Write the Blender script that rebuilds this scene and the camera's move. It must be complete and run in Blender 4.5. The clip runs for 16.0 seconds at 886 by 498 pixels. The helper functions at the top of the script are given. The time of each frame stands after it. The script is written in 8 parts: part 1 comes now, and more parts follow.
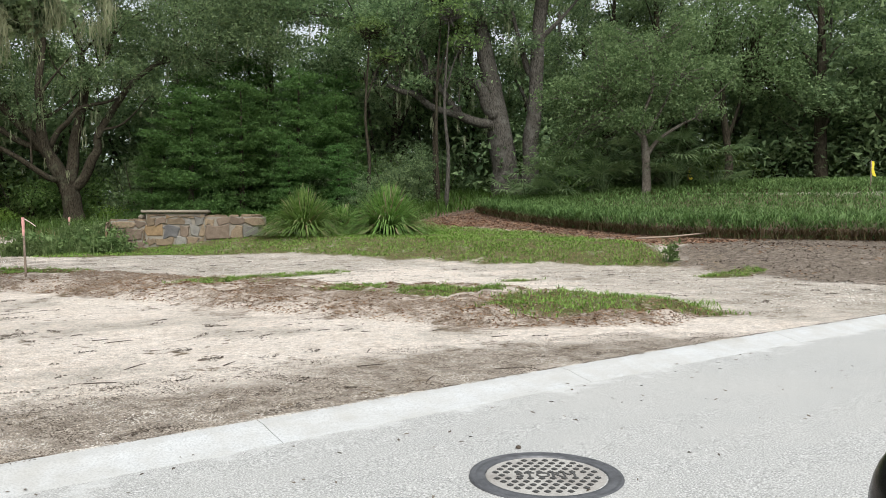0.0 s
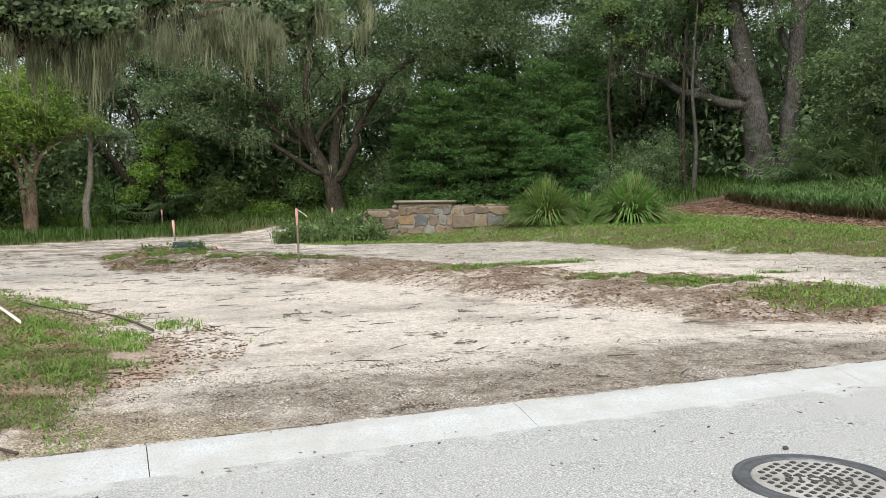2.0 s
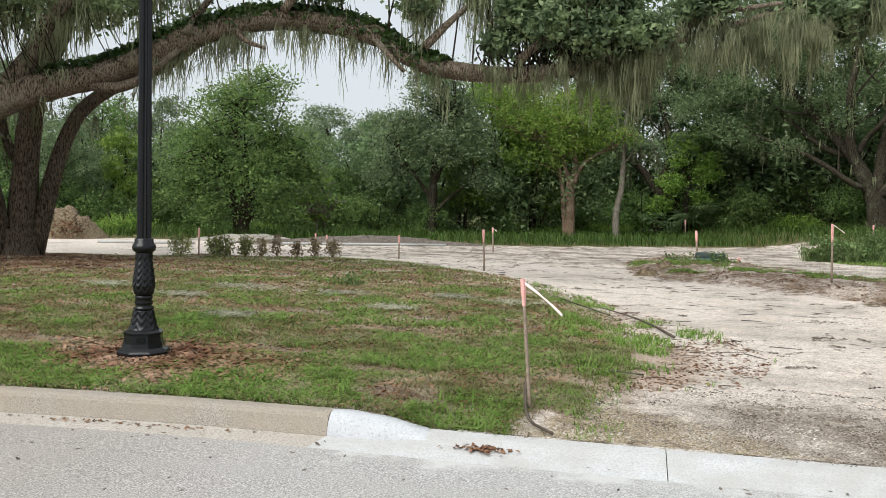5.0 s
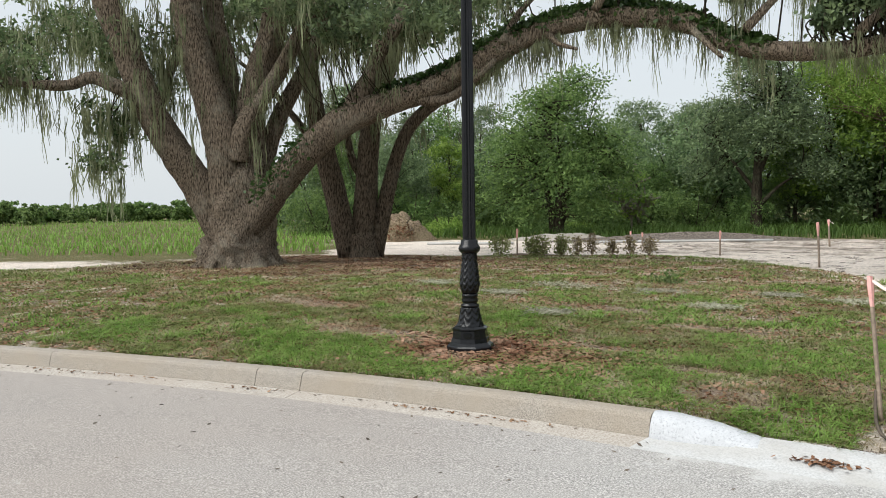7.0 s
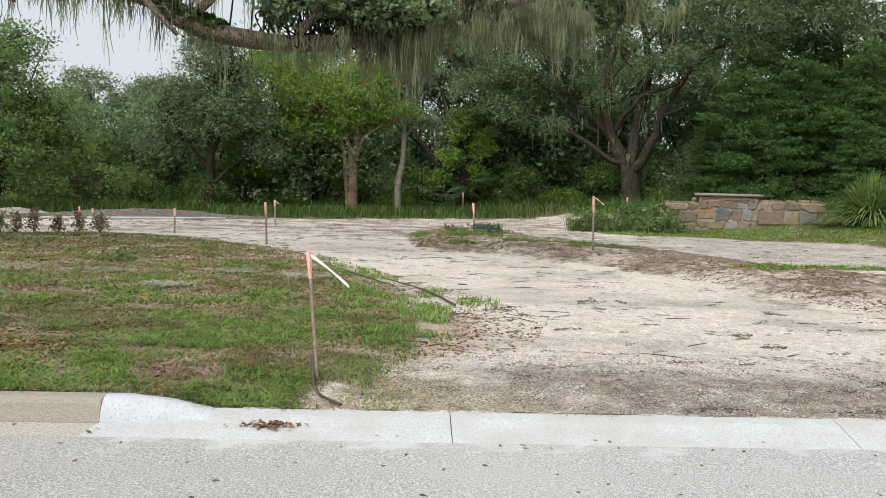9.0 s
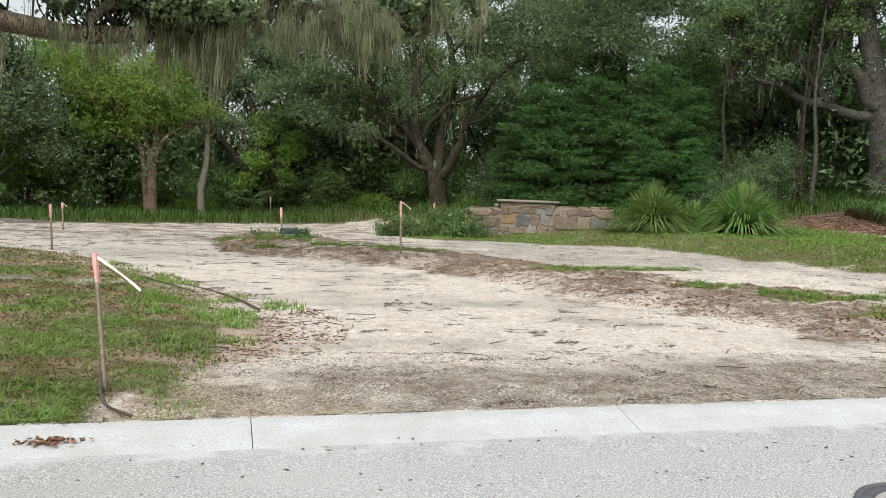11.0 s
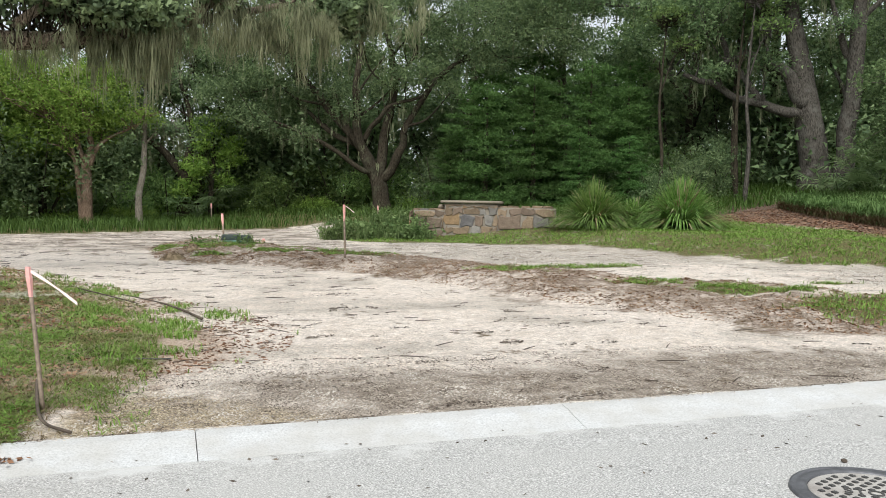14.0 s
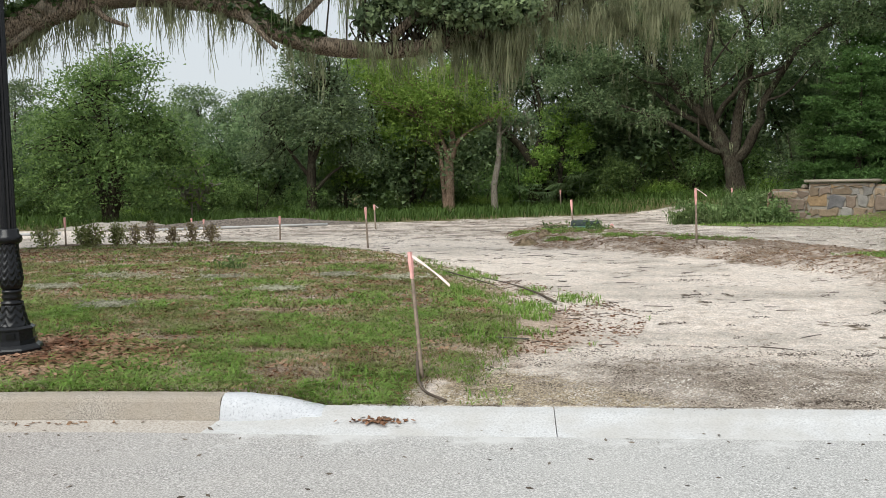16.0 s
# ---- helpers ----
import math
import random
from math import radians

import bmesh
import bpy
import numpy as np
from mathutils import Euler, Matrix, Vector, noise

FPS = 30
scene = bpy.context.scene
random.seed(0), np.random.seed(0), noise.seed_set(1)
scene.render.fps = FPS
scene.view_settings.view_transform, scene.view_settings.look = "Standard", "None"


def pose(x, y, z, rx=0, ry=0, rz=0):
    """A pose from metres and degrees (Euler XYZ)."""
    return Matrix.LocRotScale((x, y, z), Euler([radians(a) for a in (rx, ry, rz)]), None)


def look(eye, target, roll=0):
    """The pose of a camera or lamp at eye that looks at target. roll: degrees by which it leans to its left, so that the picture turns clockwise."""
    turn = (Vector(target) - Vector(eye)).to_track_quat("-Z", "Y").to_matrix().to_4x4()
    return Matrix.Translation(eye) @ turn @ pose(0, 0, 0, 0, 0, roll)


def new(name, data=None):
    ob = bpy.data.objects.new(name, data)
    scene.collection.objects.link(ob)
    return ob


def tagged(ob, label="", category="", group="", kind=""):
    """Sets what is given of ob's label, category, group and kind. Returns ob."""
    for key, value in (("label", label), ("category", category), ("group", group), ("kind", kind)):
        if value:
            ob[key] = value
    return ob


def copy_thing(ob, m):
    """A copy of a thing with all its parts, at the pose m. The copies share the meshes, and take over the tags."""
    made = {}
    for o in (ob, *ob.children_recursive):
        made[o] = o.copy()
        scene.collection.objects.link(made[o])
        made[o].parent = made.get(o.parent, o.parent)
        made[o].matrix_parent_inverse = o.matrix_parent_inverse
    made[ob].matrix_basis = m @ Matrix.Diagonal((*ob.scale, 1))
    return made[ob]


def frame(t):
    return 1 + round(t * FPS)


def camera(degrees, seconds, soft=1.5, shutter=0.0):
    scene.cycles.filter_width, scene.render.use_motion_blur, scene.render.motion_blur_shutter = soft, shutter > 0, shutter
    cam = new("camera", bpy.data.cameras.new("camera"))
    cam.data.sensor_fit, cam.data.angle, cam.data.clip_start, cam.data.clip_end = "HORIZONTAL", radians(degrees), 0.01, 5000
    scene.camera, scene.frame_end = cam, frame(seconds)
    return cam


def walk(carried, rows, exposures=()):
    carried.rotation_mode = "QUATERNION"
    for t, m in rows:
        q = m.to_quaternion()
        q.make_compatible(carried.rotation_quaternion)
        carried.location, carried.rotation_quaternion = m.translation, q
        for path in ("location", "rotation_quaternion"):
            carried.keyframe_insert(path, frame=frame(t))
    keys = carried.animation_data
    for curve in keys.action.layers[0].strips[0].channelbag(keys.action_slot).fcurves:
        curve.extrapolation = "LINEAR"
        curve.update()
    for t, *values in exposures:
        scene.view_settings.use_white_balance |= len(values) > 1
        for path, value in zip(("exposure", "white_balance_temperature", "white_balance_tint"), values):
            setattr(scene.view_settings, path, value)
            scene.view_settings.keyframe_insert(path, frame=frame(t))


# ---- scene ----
cam = camera(56.7, 16.0, soft=0.9)
PATH = [
    (0, (-0.046, -0.005, 1.638), (1.2138, 1.5456, 1.5441), 0.11),
    (0.5, (-0.110, -0.016, 1.651), (0.9726, 1.6616, 1.5457), -0.30),
    (1, (-0.118, -0.036, 1.677), (0.9330, 1.6615, 1.5616), -0.67),
    (1.5, (-0.168, -0.035, 1.657), (0.7139, 1.7559, 1.5277), -0.49),
    (2, (-0.197, -0.024, 1.650), (0.5665, 1.8202, 1.5301), -0.50),
    (2.5, (-0.216, -0.023, 1.641), (0.4278, 1.8665, 1.5165), -0.25),
    (3, (-0.226, -0.015, 1.628), (0.2696, 1.9180, 1.4975), 0.55),
    (3.5, (-0.230, -0.010, 1.626), (0.0117, 1.9725, 1.5135), 0.74),
    (4, (-0.249, 0.018, 1.629), (-0.2718, 2.0157, 1.5301), 0.05),
    (4.5, (-0.272, 0.032, 1.631), (-0.4862, 2.0174, 1.5287), 1.33),
    (5, (-0.275, 0.029, 1.635), (-0.7133, 1.9777, 1.5319), 1.44),
    (5.2, (-0.280, 0.037, 1.643), (-0.7627, 1.9754, 1.5395), 1.34),
    (5.6, (-0.284, 0.033, 1.641), (-0.9495, 1.9192, 1.5358), 0.84),
    (6.0, (-0.288, 0.029, 1.640), (-1.1800, 1.8194, 1.5325), 0.35),
    (6.4, (-0.292, 0.026, 1.638), (-1.3683, 1.7113, 1.5293), -0.15),
    (6.8, (-0.296, 0.022, 1.636), (-1.4452, 1.6586, 1.5260), -0.64),
    (7.05, (-0.298, 0.019, 1.635), (-1.4080, 1.6834, 1.5240), -0.95),
    (7.3, (-0.301, 0.017, 1.634), (-1.2783, 1.7589, 1.5225), -1.26),
    (7.5, (-0.309, 0.028, 1.620), (-1.1243, 1.8499, 1.4883), -0.42),
    (8, (-0.310, 0.051, 1.620), (-0.7536, 1.9945, 1.4635), 0.25),
    (8.5, (-0.305, 0.049, 1.624), (-0.4926, 2.0336, 1.4676), 1.49),
    (9, (-0.300, 0.046, 1.626), (-0.2145, 2.0380, 1.4712), 1.73),
    (9.5, (-0.292, 0.058, 1.624), (-0.0376, 2.0361, 1.4686), 2.00),
    (9.7, (-0.285, 0.076, 1.620), (-0.0211, 2.0525, 1.4605), 1.73),
    (10.4, (-0.263, 0.073, 1.600), (0.0862, 2.0368, 1.4596), 2.03),
    (11.1, (-0.241, 0.069, 1.580), (0.3265, 1.9825, 1.4587), 2.33),
    (11.8, (-0.220, 0.065, 1.560), (0.4634, 1.9417, 1.4578), 2.63),
    (12, (-0.244, 0.040, 1.587), (0.4548, 1.9113, 1.4834), 3.30),
    (12.5, (-0.202, 0.033, 1.594), (0.6254, 1.8496, 1.4650), 2.16),
    (13, (-0.190, 0.040, 1.597), (0.6771, 1.8378, 1.4664), 1.95),
    (13.5, (-0.201, 0.045, 1.590), (0.6685, 1.8410, 1.4579), 1.94),
    (14, (-0.237, 0.039, 1.603), (0.4284, 1.9213, 1.4859), 1.09),
    (14.5, (-0.265, 0.017, 1.580), (0.1056, 1.9795, 1.4661), -0.26),
    (15, (-0.246, -0.116, 1.620), (-0.1909, 1.8754, 1.4465), -0.01),
    (15.5, (-0.285, -0.099, 1.627), (-0.2369, 1.8929, 1.4529), -0.19),
    (16, (-0.301, -0.032, 1.615), (-0.4550, 1.9562, 1.4585), -0.70),
]
EXPOSURES = [(0, 0.02), (3, 0.03), (5, -0.03), (7.5, 0.0), (9, -0.07), (12, 0.0), (13.5, 0.03), (15, -0.06), (16, -0.09)]
walk(cam, [(t, look(eye, target, roll)) for t, eye, target, roll in PATH], EXPOSURES)

# ---------------------------------------------------------------- daylight, overcast
world = bpy.data.worlds.new("sky")
scene.world = world
world.use_nodes = True
wn, wl = world.node_tree.nodes, world.node_tree.links
wn.clear()
sky = wn.new("ShaderNodeTexSky")
sky.sky_type, sky.sun_disc = "NISHITA", False
sky.sun_elevation, sky.sun_rotation = radians(48), radians(209)
sky.air_density, sky.dust_density = 1.0, 4.0
veil = wn.new("ShaderNodeMixRGB")
veil.inputs["Fac"].default_value = 0.80
veil.inputs["Color2"].default_value = (7.6, 8.1, 8.4, 1)
back = wn.new("ShaderNodeBackground")
back.inputs["Strength"].default_value = 0.115
wout = wn.new("ShaderNodeOutputWorld")
wl.new(sky.outputs[0], veil.inputs["Color1"])
wl.new(veil.outputs[0], back.inputs["Color"])
wl.new(back.outputs[0], wout.inputs["Surface"])

sun_data = bpy.data.lights.new("sun", "SUN")
sun_data.energy, sun_data.angle, sun_data.color = 3.4, radians(50), (0.995, 1.0, 0.962)
sun_ob = new("sun", sun_data)
sun_ob.matrix_world = look((-24, -44, 56), (0, 0, 0))


# ---------------------------------------------------------------- number helpers
def rng(seed):
    return np.random.default_rng(seed)


def hash2(ix, iy, seed):
    h = np.sin(ix * 127.1 + iy * 311.7 + seed * 74.7) * 43758.5453
    return h - np.floor(h)


def vnoise(x, y, seed=0):
    ix, iy = np.floor(x), np.floor(y)
    fx, fy = x - ix, y - iy
    fx, fy = fx * fx * (3 - 2 * fx), fy * fy * (3 - 2 * fy)
    a, b = hash2(ix, iy, seed), hash2(ix + 1, iy, seed)
    c, d = hash2(ix, iy + 1, seed), hash2(ix + 1, iy + 1, seed)
    return (a * (1 - fx) + b * fx) * (1 - fy) + (c * (1 - fx) + d * fx) * fy


def fbm(x, y, seed=0, octaves=4):
    total, amp, norm = 0.0, 1.0, 0.0
    for o in range(octaves):
        total = total + amp * vnoise(x * 2**o, y * 2**o, seed + o * 3)
        norm += amp
        amp *= 0.5
    return total / norm


def step(a, b, v):
    t = np.clip((v - a) / (b - a), 0, 1)
    return t * t * (3 - 2 * t)


def inside(poly, x, y):
    """Signed distance to a polygon, positive inside."""
    x, y = np.asarray(x, float), np.asarray(y, float)
    best = np.full(x.shape, 1e9)
    odd = np.zeros(x.shape, bool)
    for (ax, ay), (bx, by) in zip(poly, poly[1:] + poly[:1]):
        ex, ey = bx - ax, by - ay
        t = np.clip(((x - ax) * ex + (y - ay) * ey) / (ex * ex + ey * ey), 0, 1)
        best = np.minimum(best, np.hypot(x - ax - t * ex, y - ay - t * ey))
        cross = (ay > y) != (by > y)
        with np.errstate(divide="ignore", invalid="ignore"):
            odd ^= cross & (x < ex * (y - ay) / (ey if ey else 1e-9) + ax)
    return np.where(odd, best, -best)


# ---------------------------------------------------------------- the plan
def kerb_back(x):
    """The line of the kerb's back edge."""
    x = np.asarray(x, float)
    left, right = np.minimum(x + 2.6, 0), np.maximum(x - 6, 0)
    return 5.64 - 0.030 * left**2 / (1 + 0.06 * abs(left)) - 0.0034 * right**2


def kerb_front(x):
    return kerb_back(x) - 0.45


LAWN = [(-0.95, 5.3), (-0.85, 6.3), (-0.62, 7.1), (-0.2, 8.0), (0.1, 9.1), (-0.35, 10.3), (-0.75, 12.3), (-1.5, 15.5), (-2.4, 17.5), (-3.6, 19.3),
        (-5.9, 21.6), (-8.4, 22.3), (-10.5, 21.3), (-12.8, 20.2), (-15.5, 19.5), (-19, 17.5), (-20, 12), (-22, 9.2), (-40, 9), (-60, 3), (-60, -6), (-9, 2.5)]
BERM = [(-0.2, 21.8), (0.6, 19.8), (2.6, 18.6), (3.8, 17.2), (4.9, 14.2), (6.2, 10.6), (7.5, 8.2), (9.4, 6.8), (11.4, 7.2), (12.2, 8.6), (11.6, 11.6),
        (9.6, 14.4), (8.0, 17.6), (6.2, 21.5), (4.0, 24), (3.2, 29), (0.8, 30), (-0.4, 26)]
VERGE = [(11.2, 7.1), (12.1, 8.2), (11.2, 9.6), (9.4, 10.2), (8.2, 9.6), (8.8, 8.2)]
UPPER = [(6.0, 29.5), (10.0, 29.0), (13.6, 25.6), (14.9, 21.4), (16.0, 17.4), (18.4, 13.2), (20.3, 14.6), (22.0, 18.6), (22.7, 22.3), (22.8, 25.8), (22.3, 28.9), (18.5, 30.6), (15.5, 30.6), (10, 33.0), (8.2, 34)]
MULCH = [(20.3, 14.6), (22.0, 18.6), (22.7, 22.3), (22.8, 25.8), (22.0, 28.6), (15.5, 30.5), (20, 35), (28, 39), (36, 38), (42, 10), (27, 10), (24.4, 14)]
DIRT = [(18.5, 12.9), (20.6, 14.8), (25, 15.5), (28, 9), (40, 4), (30, 2), (19, 5.6), (18.2, 9.6)]
TAN = [(-1.0, 5.3), (-0.75, 6.6), (-0.35, 7.1), (0.35, 6.5), (1.0, 5.8), (1.5, 5.3)]
TUFTS = [(9.3, 11.7, 0.8, 0.5), (10.2, 11.2, 0.6, 0.4), (8.4, 13.2, 0.6, 0.4), (7.2, 16.3, 0.8, 0.5), (9.6, 18.0, 1.2, 0.5), (5.0, 21.2, 0.8, 0.6), (3.0, 22.0, 0.7, 0.5), (1.4, 24.6, 1.2, 0.7), (3.6, 25.6, 0.9, 0.6), (13.2, 13.4, 0.5, 0.3), (18.2, 11.2, 0.9, 0.4), (1.2, 21.2, 0.5, 0.3)]
SCARS = [(-2.05, 6.3, 0.42, 0.26), (-0.82, 5.95, 0.26, 0.5), (-2.45, 7.1, 0.4, 0.18), (-6.3, 7.2, 0.9, 0.3), (-8.4, 8.6, 1.0, 0.35), (-3.6, 7.55, 0.5, 0.2), (-0.75, 7.45, 0.25, 0.16), (-2.9, 9.3, 0.6, 0.25), (-4.6, 10.2, 0.7, 0.3)]
DARK = [(-0.35, 7.05), (0.4, 6.5), (1.1, 5.8), (1.6, 5.3), (10, 5.3), (8.6, 6.5), (5.5, 7.2), (4.3, 7.45), (3.1, 7.05), (2.5, 6.85), (2, 7.3), (1.1, 7.1), (0.2, 7.3)]
WEEDS = [(-2400, -60), (-200, 8), (-30, 10.5), (-20.5, 15.5), (-18.6, 20), (-20.5, 23.5), (-25, 28.2), (-14, 31.0), (-8, 33.5), (-3, 35.6), (1.5, 38.2), (5.2, 41.8), (7.6, 42.0), (8.6, 39.0), (7.9, 35.5), (6.8, 32.6), (9.8, 31.6), (16, 31), (21, 33.6), (30, 37), (44, 36), (60, 20), (2400, 20), (2400, 2400), (-2400, 2400)]


def ground_z(x, y):
    x, y = np.asarray(x, float), np.asarray(y, float)
    s = 0.93 * x + 0.37 * y
    rise = 0.62 * step(20.5, 25.6, s) + 0.42 * step(26, 34, s) + 0.55 * step(33, 40, s) + 1.0 * step(38, 47, s)
    rise = rise * step(2, 9, y + 0.3 * np.maximum(x - 14, 0) * 0)
    z = 0.05 + rise
    bank = inside(LAWN, x, y)
    z = z + 0.11 * step(-0.5, 1.0, bank) + 0.10 * step(1.0, 7.0, bank)
    berm = inside(BERM, x, y)
    z = z + 0.15 * step(-0.1, 0.9, berm) * (0.35 + fbm(x * 0.7, y * 0.7, 5))
    z = z + 0.20 * (fbm(x * 2.6, y * 2.6, 17) - 0.42) * step(-0.1, 0.9, berm)
    z = z + 0.035 * (fbm(x * 0.45, y * 0.45, 2) - 0.5) + 0.02 * (fbm(x * 2.3, y * 2.3, 9, 3) - 0.5)
    z = z + 0.05 * (fbm(x * 0.9, y * 0.9, 12) - 0.5) * step(0.3, 2, bank)
    # meets the back of the kerb, and dives under the road
    gap = y - kerb_back(x)
    lip = np.where(x < -2.3, 0.145, 0.05 + 0.095 * (1 - np.clip((x + 2.3) / 0.74, 0, 1) ** 2.1))
    z = lip - 0.012 + (z - lip) * step(0.0, 1.3, gap)
    z = np.where(gap < 0.02, np.minimum(z, -0.25), z)
    return z


def place(x, y, sink=0.0):
    return (x, y, float(ground_z(x, y)) - sink)


# ---------------------------------------------------------------- material helpers
def material(name, rough=0.85, spec=0.3):
    m = bpy.data.materials.new(name)
    m.use_nodes = True
    b = m.node_tree.nodes["Principled BSDF"]
    b.inputs["Roughness"].default_value = rough
    b.inputs["Specular IOR Level"].default_value = spec
    return m, m.node_tree.nodes, m.node_tree.links, b


def tex(nodes, links, kind, scale, where=None, detail=5.0, rough=0.6):
    n = nodes.new(f"ShaderNodeTex{kind}")
    n.inputs["Scale"].default_value = scale
    if kind == "Noise":
        n.inputs["Detail"].default_value, n.inputs["Roughness"].default_value = detail, rough
    if where is not None:
        links.new(where, n.inputs["Vector"])
    return n


def ramp(nodes, links, source, stops):
    r = nodes.new("ShaderNodeValToRGB")
    while len(r.color_ramp.elements) < len(stops):
        r.color_ramp.elements.new(0.5)
    for e, (at, c) in zip(r.color_ramp.elements, stops):
        e.position, e.color = at, (*c, 1) if len(c) == 3 else c
    links.new(source, r.inputs["Fac"])
    return r.outputs["Color"]


def mix(nodes, links, fac, a, b, mode="MIX"):
    m = nodes.new("ShaderNodeMixRGB")
    m.blend_type = mode
    for key, v in (("Fac", fac), ("Color1", a), ("Color2", b)):
        if isinstance(v, (int, float)):
            m.inputs[key].default_value = v
        elif isinstance(v, tuple):
            m.inputs[key].default_value = (*v, 1)
        else:
            links.new(v, m.inputs[key])
    return m.outputs["Color"]


def calc(nodes, links, op, a, b=0.0, clamp=False):
    m = nodes.new("ShaderNodeMath")
    m.operation, m.use_clamp = op, clamp
    for n, v in enumerate((a, b)):
        if isinstance(v, (int, float)):
            m.inputs[n].default_value = v
        else:
            links.new(v, m.inputs[n])
    return m.outputs[0]


def bump(nodes, links, b, height, strength, distance):
    n = nodes.new("ShaderNodeBump")
    n.inputs["Strength"].default_value, n.inputs["Distance"].default_value = strength, distance
    links.new(height, n.inputs["Height"])
    links.new(n.outputs[0], b.inputs["Normal"])


def coords(nodes, kind="Object"):
    return nodes.new("ShaderNodeTexCoord").outputs[kind]


def speckled(name, stops, fine, coarse, stain, rough=0.9, depth=0.004, stain_scale=0.6, spec=0.3, amount=0.5):
    """A grainy surface: grain through a ramp, blotches at two larger scales, and relief."""
    m, n, l, b = material(name, rough, spec)
    w = coords(n)
    g = tex(n, l, "Noise", fine, w, 3, 0.7)
    c = ramp(n, l, g.outputs["Fac"], stops)
    s1 = tex(n, l, "Noise", coarse, w, 4)
    s2 = tex(n, l, "Noise", stain_scale, w, 5)
    f1 = ramp(n, l, s1.outputs["Fac"], [(0.35, (0, 0, 0)), (0.7, (1, 1, 1))])
    f2 = ramp(n, l, s2.outputs["Fac"], [(0.42, (0, 0, 0)), (0.68, (1, 1, 1))])
    c = mix(n, l, calc(n, l, "MULTIPLY", f1, amount * 0.6), c, stain)
    c = mix(n, l, calc(n, l, "MULTIPLY", f2, amount), c, stain)
    l.new(c, b.inputs["Base Color"])
    bump(n, l, b, g.outputs["Fac"], 0.5, depth)
    return m


def plain(name, colour, rough=0.5, metal=0.0, spec=0.4, vary=0.25, scale=12.0, depth=0.0015):
    m, n, l, b = material(name, rough, spec)
    w = coords(n)
    t = tex(n, l, "Noise", scale, w, 5)
    dark = tuple(v * (1 - vary) for v in colour)
    light = tuple(min(1, v * (1 + vary)) for v in colour)
    l.new(ramp(n, l, t.outputs["Fac"], [(0.3, dark), (0.7, light)]), b.inputs["Base Color"])
    b.inputs["Metallic"].default_value = metal
    t2 = tex(n, l, "Noise", scale * 9, w, 3)
    bump(n, l, b, t2.outputs["Fac"], 0.4, depth)
    return m


def foliage(name, dark, mid, light, glow=0.35, rough=0.55, spec=0.35, mottle=1.0, size=2.3):
    """Leaves: every leaf has its own tone, and lets some light through."""
    m, n, l, b = material(name, rough, spec)
    g = n.new("ShaderNodeNewGeometry")
    c = ramp(n, l, g.outputs["Random Per Island"], [(0.0, dark), (0.45, mid), (0.9, mid), (1.0, tuple(0.6 * p + 0.4 * q for p, q in zip(mid, light)))])
    w = coords(n)
    t = tex(n, l, "Noise", size, w, 3, 0.6)
    o = n.new("ShaderNodeObjectInfo")
    c = mix(n, l, ramp(n, l, t.outputs["Fac"], [(0.44, (0, 0, 0)), (0.62, (0.85 * mottle,) * 3)]), c, light, "MIX")
    c = mix(n, l, ramp(n, l, t.outputs["Fac"], [(0.38, (0.65 * mottle,) * 3), (0.50, (0, 0, 0))]), c, dark, "MIX")
    hue = n.new("ShaderNodeHueSaturation")
    l.new(c, hue.inputs["Color"])
    l.new(calc(n, l, "ADD", calc(n, l, "MULTIPLY", o.outputs["Random"], 0.3), 0.82), hue.inputs["Value"])
    h2 = calc(n, l, "ADD", calc(n, l, "MULTIPLY", o.outputs["Random"], 0.016), 0.490)
    l.new(h2, hue.inputs["Hue"])
    l.new(hue.outputs[0], b.inputs["Base Color"])
    tr = n.new("ShaderNodeBsdfTranslucent")
    l.new(hue.outputs[0], tr.inputs["Color"])
    ms = n.new("ShaderNodeMixShader")
    ms.inputs[0].default_value = glow
    l.new(b.outputs[0], ms.inputs[1])
    l.new(tr.outputs[0], ms.inputs[2])
    l.new(ms.outputs[0], n["Material Output"].inputs["Surface"])
    return m


def bark(name, dark, light, lichen, scale=1.0, amount=0.5):
    m, n, l, b = material(name, 0.95, 0.15)
    w = coords(n)
    mp = n.new("ShaderNodeMapping")
    mp.inputs["Scale"].default_value = (15 * scale, 15 * scale, 3.4 * scale)
    l.new(w, mp.inputs["Vector"])
    t = tex(n, l, "Noise", 1.6, mp.outputs[0], 6, 0.65)
    c = ramp(n, l, t.outputs["Fac"], [(0.40, dark), (0.50, tuple(0.5 * (p + q) for p, q in zip(dark, light))), (0.64, light)])
    t2 = tex(n, l, "Noise", 1.3, w, 6, 0.7)
    f = ramp(n, l, t2.outputs["Fac"], [(0.52, (0, 0, 0)), (0.66, (1, 1, 1))])
    c = mix(n, l, calc(n, l, "MULTIPLY", f, amount), c, lichen)
    l.new(c, b.inputs["Base Color"])
    bump(n, l, b, t.outputs["Fac"], 1.0, 0.09)
    return m


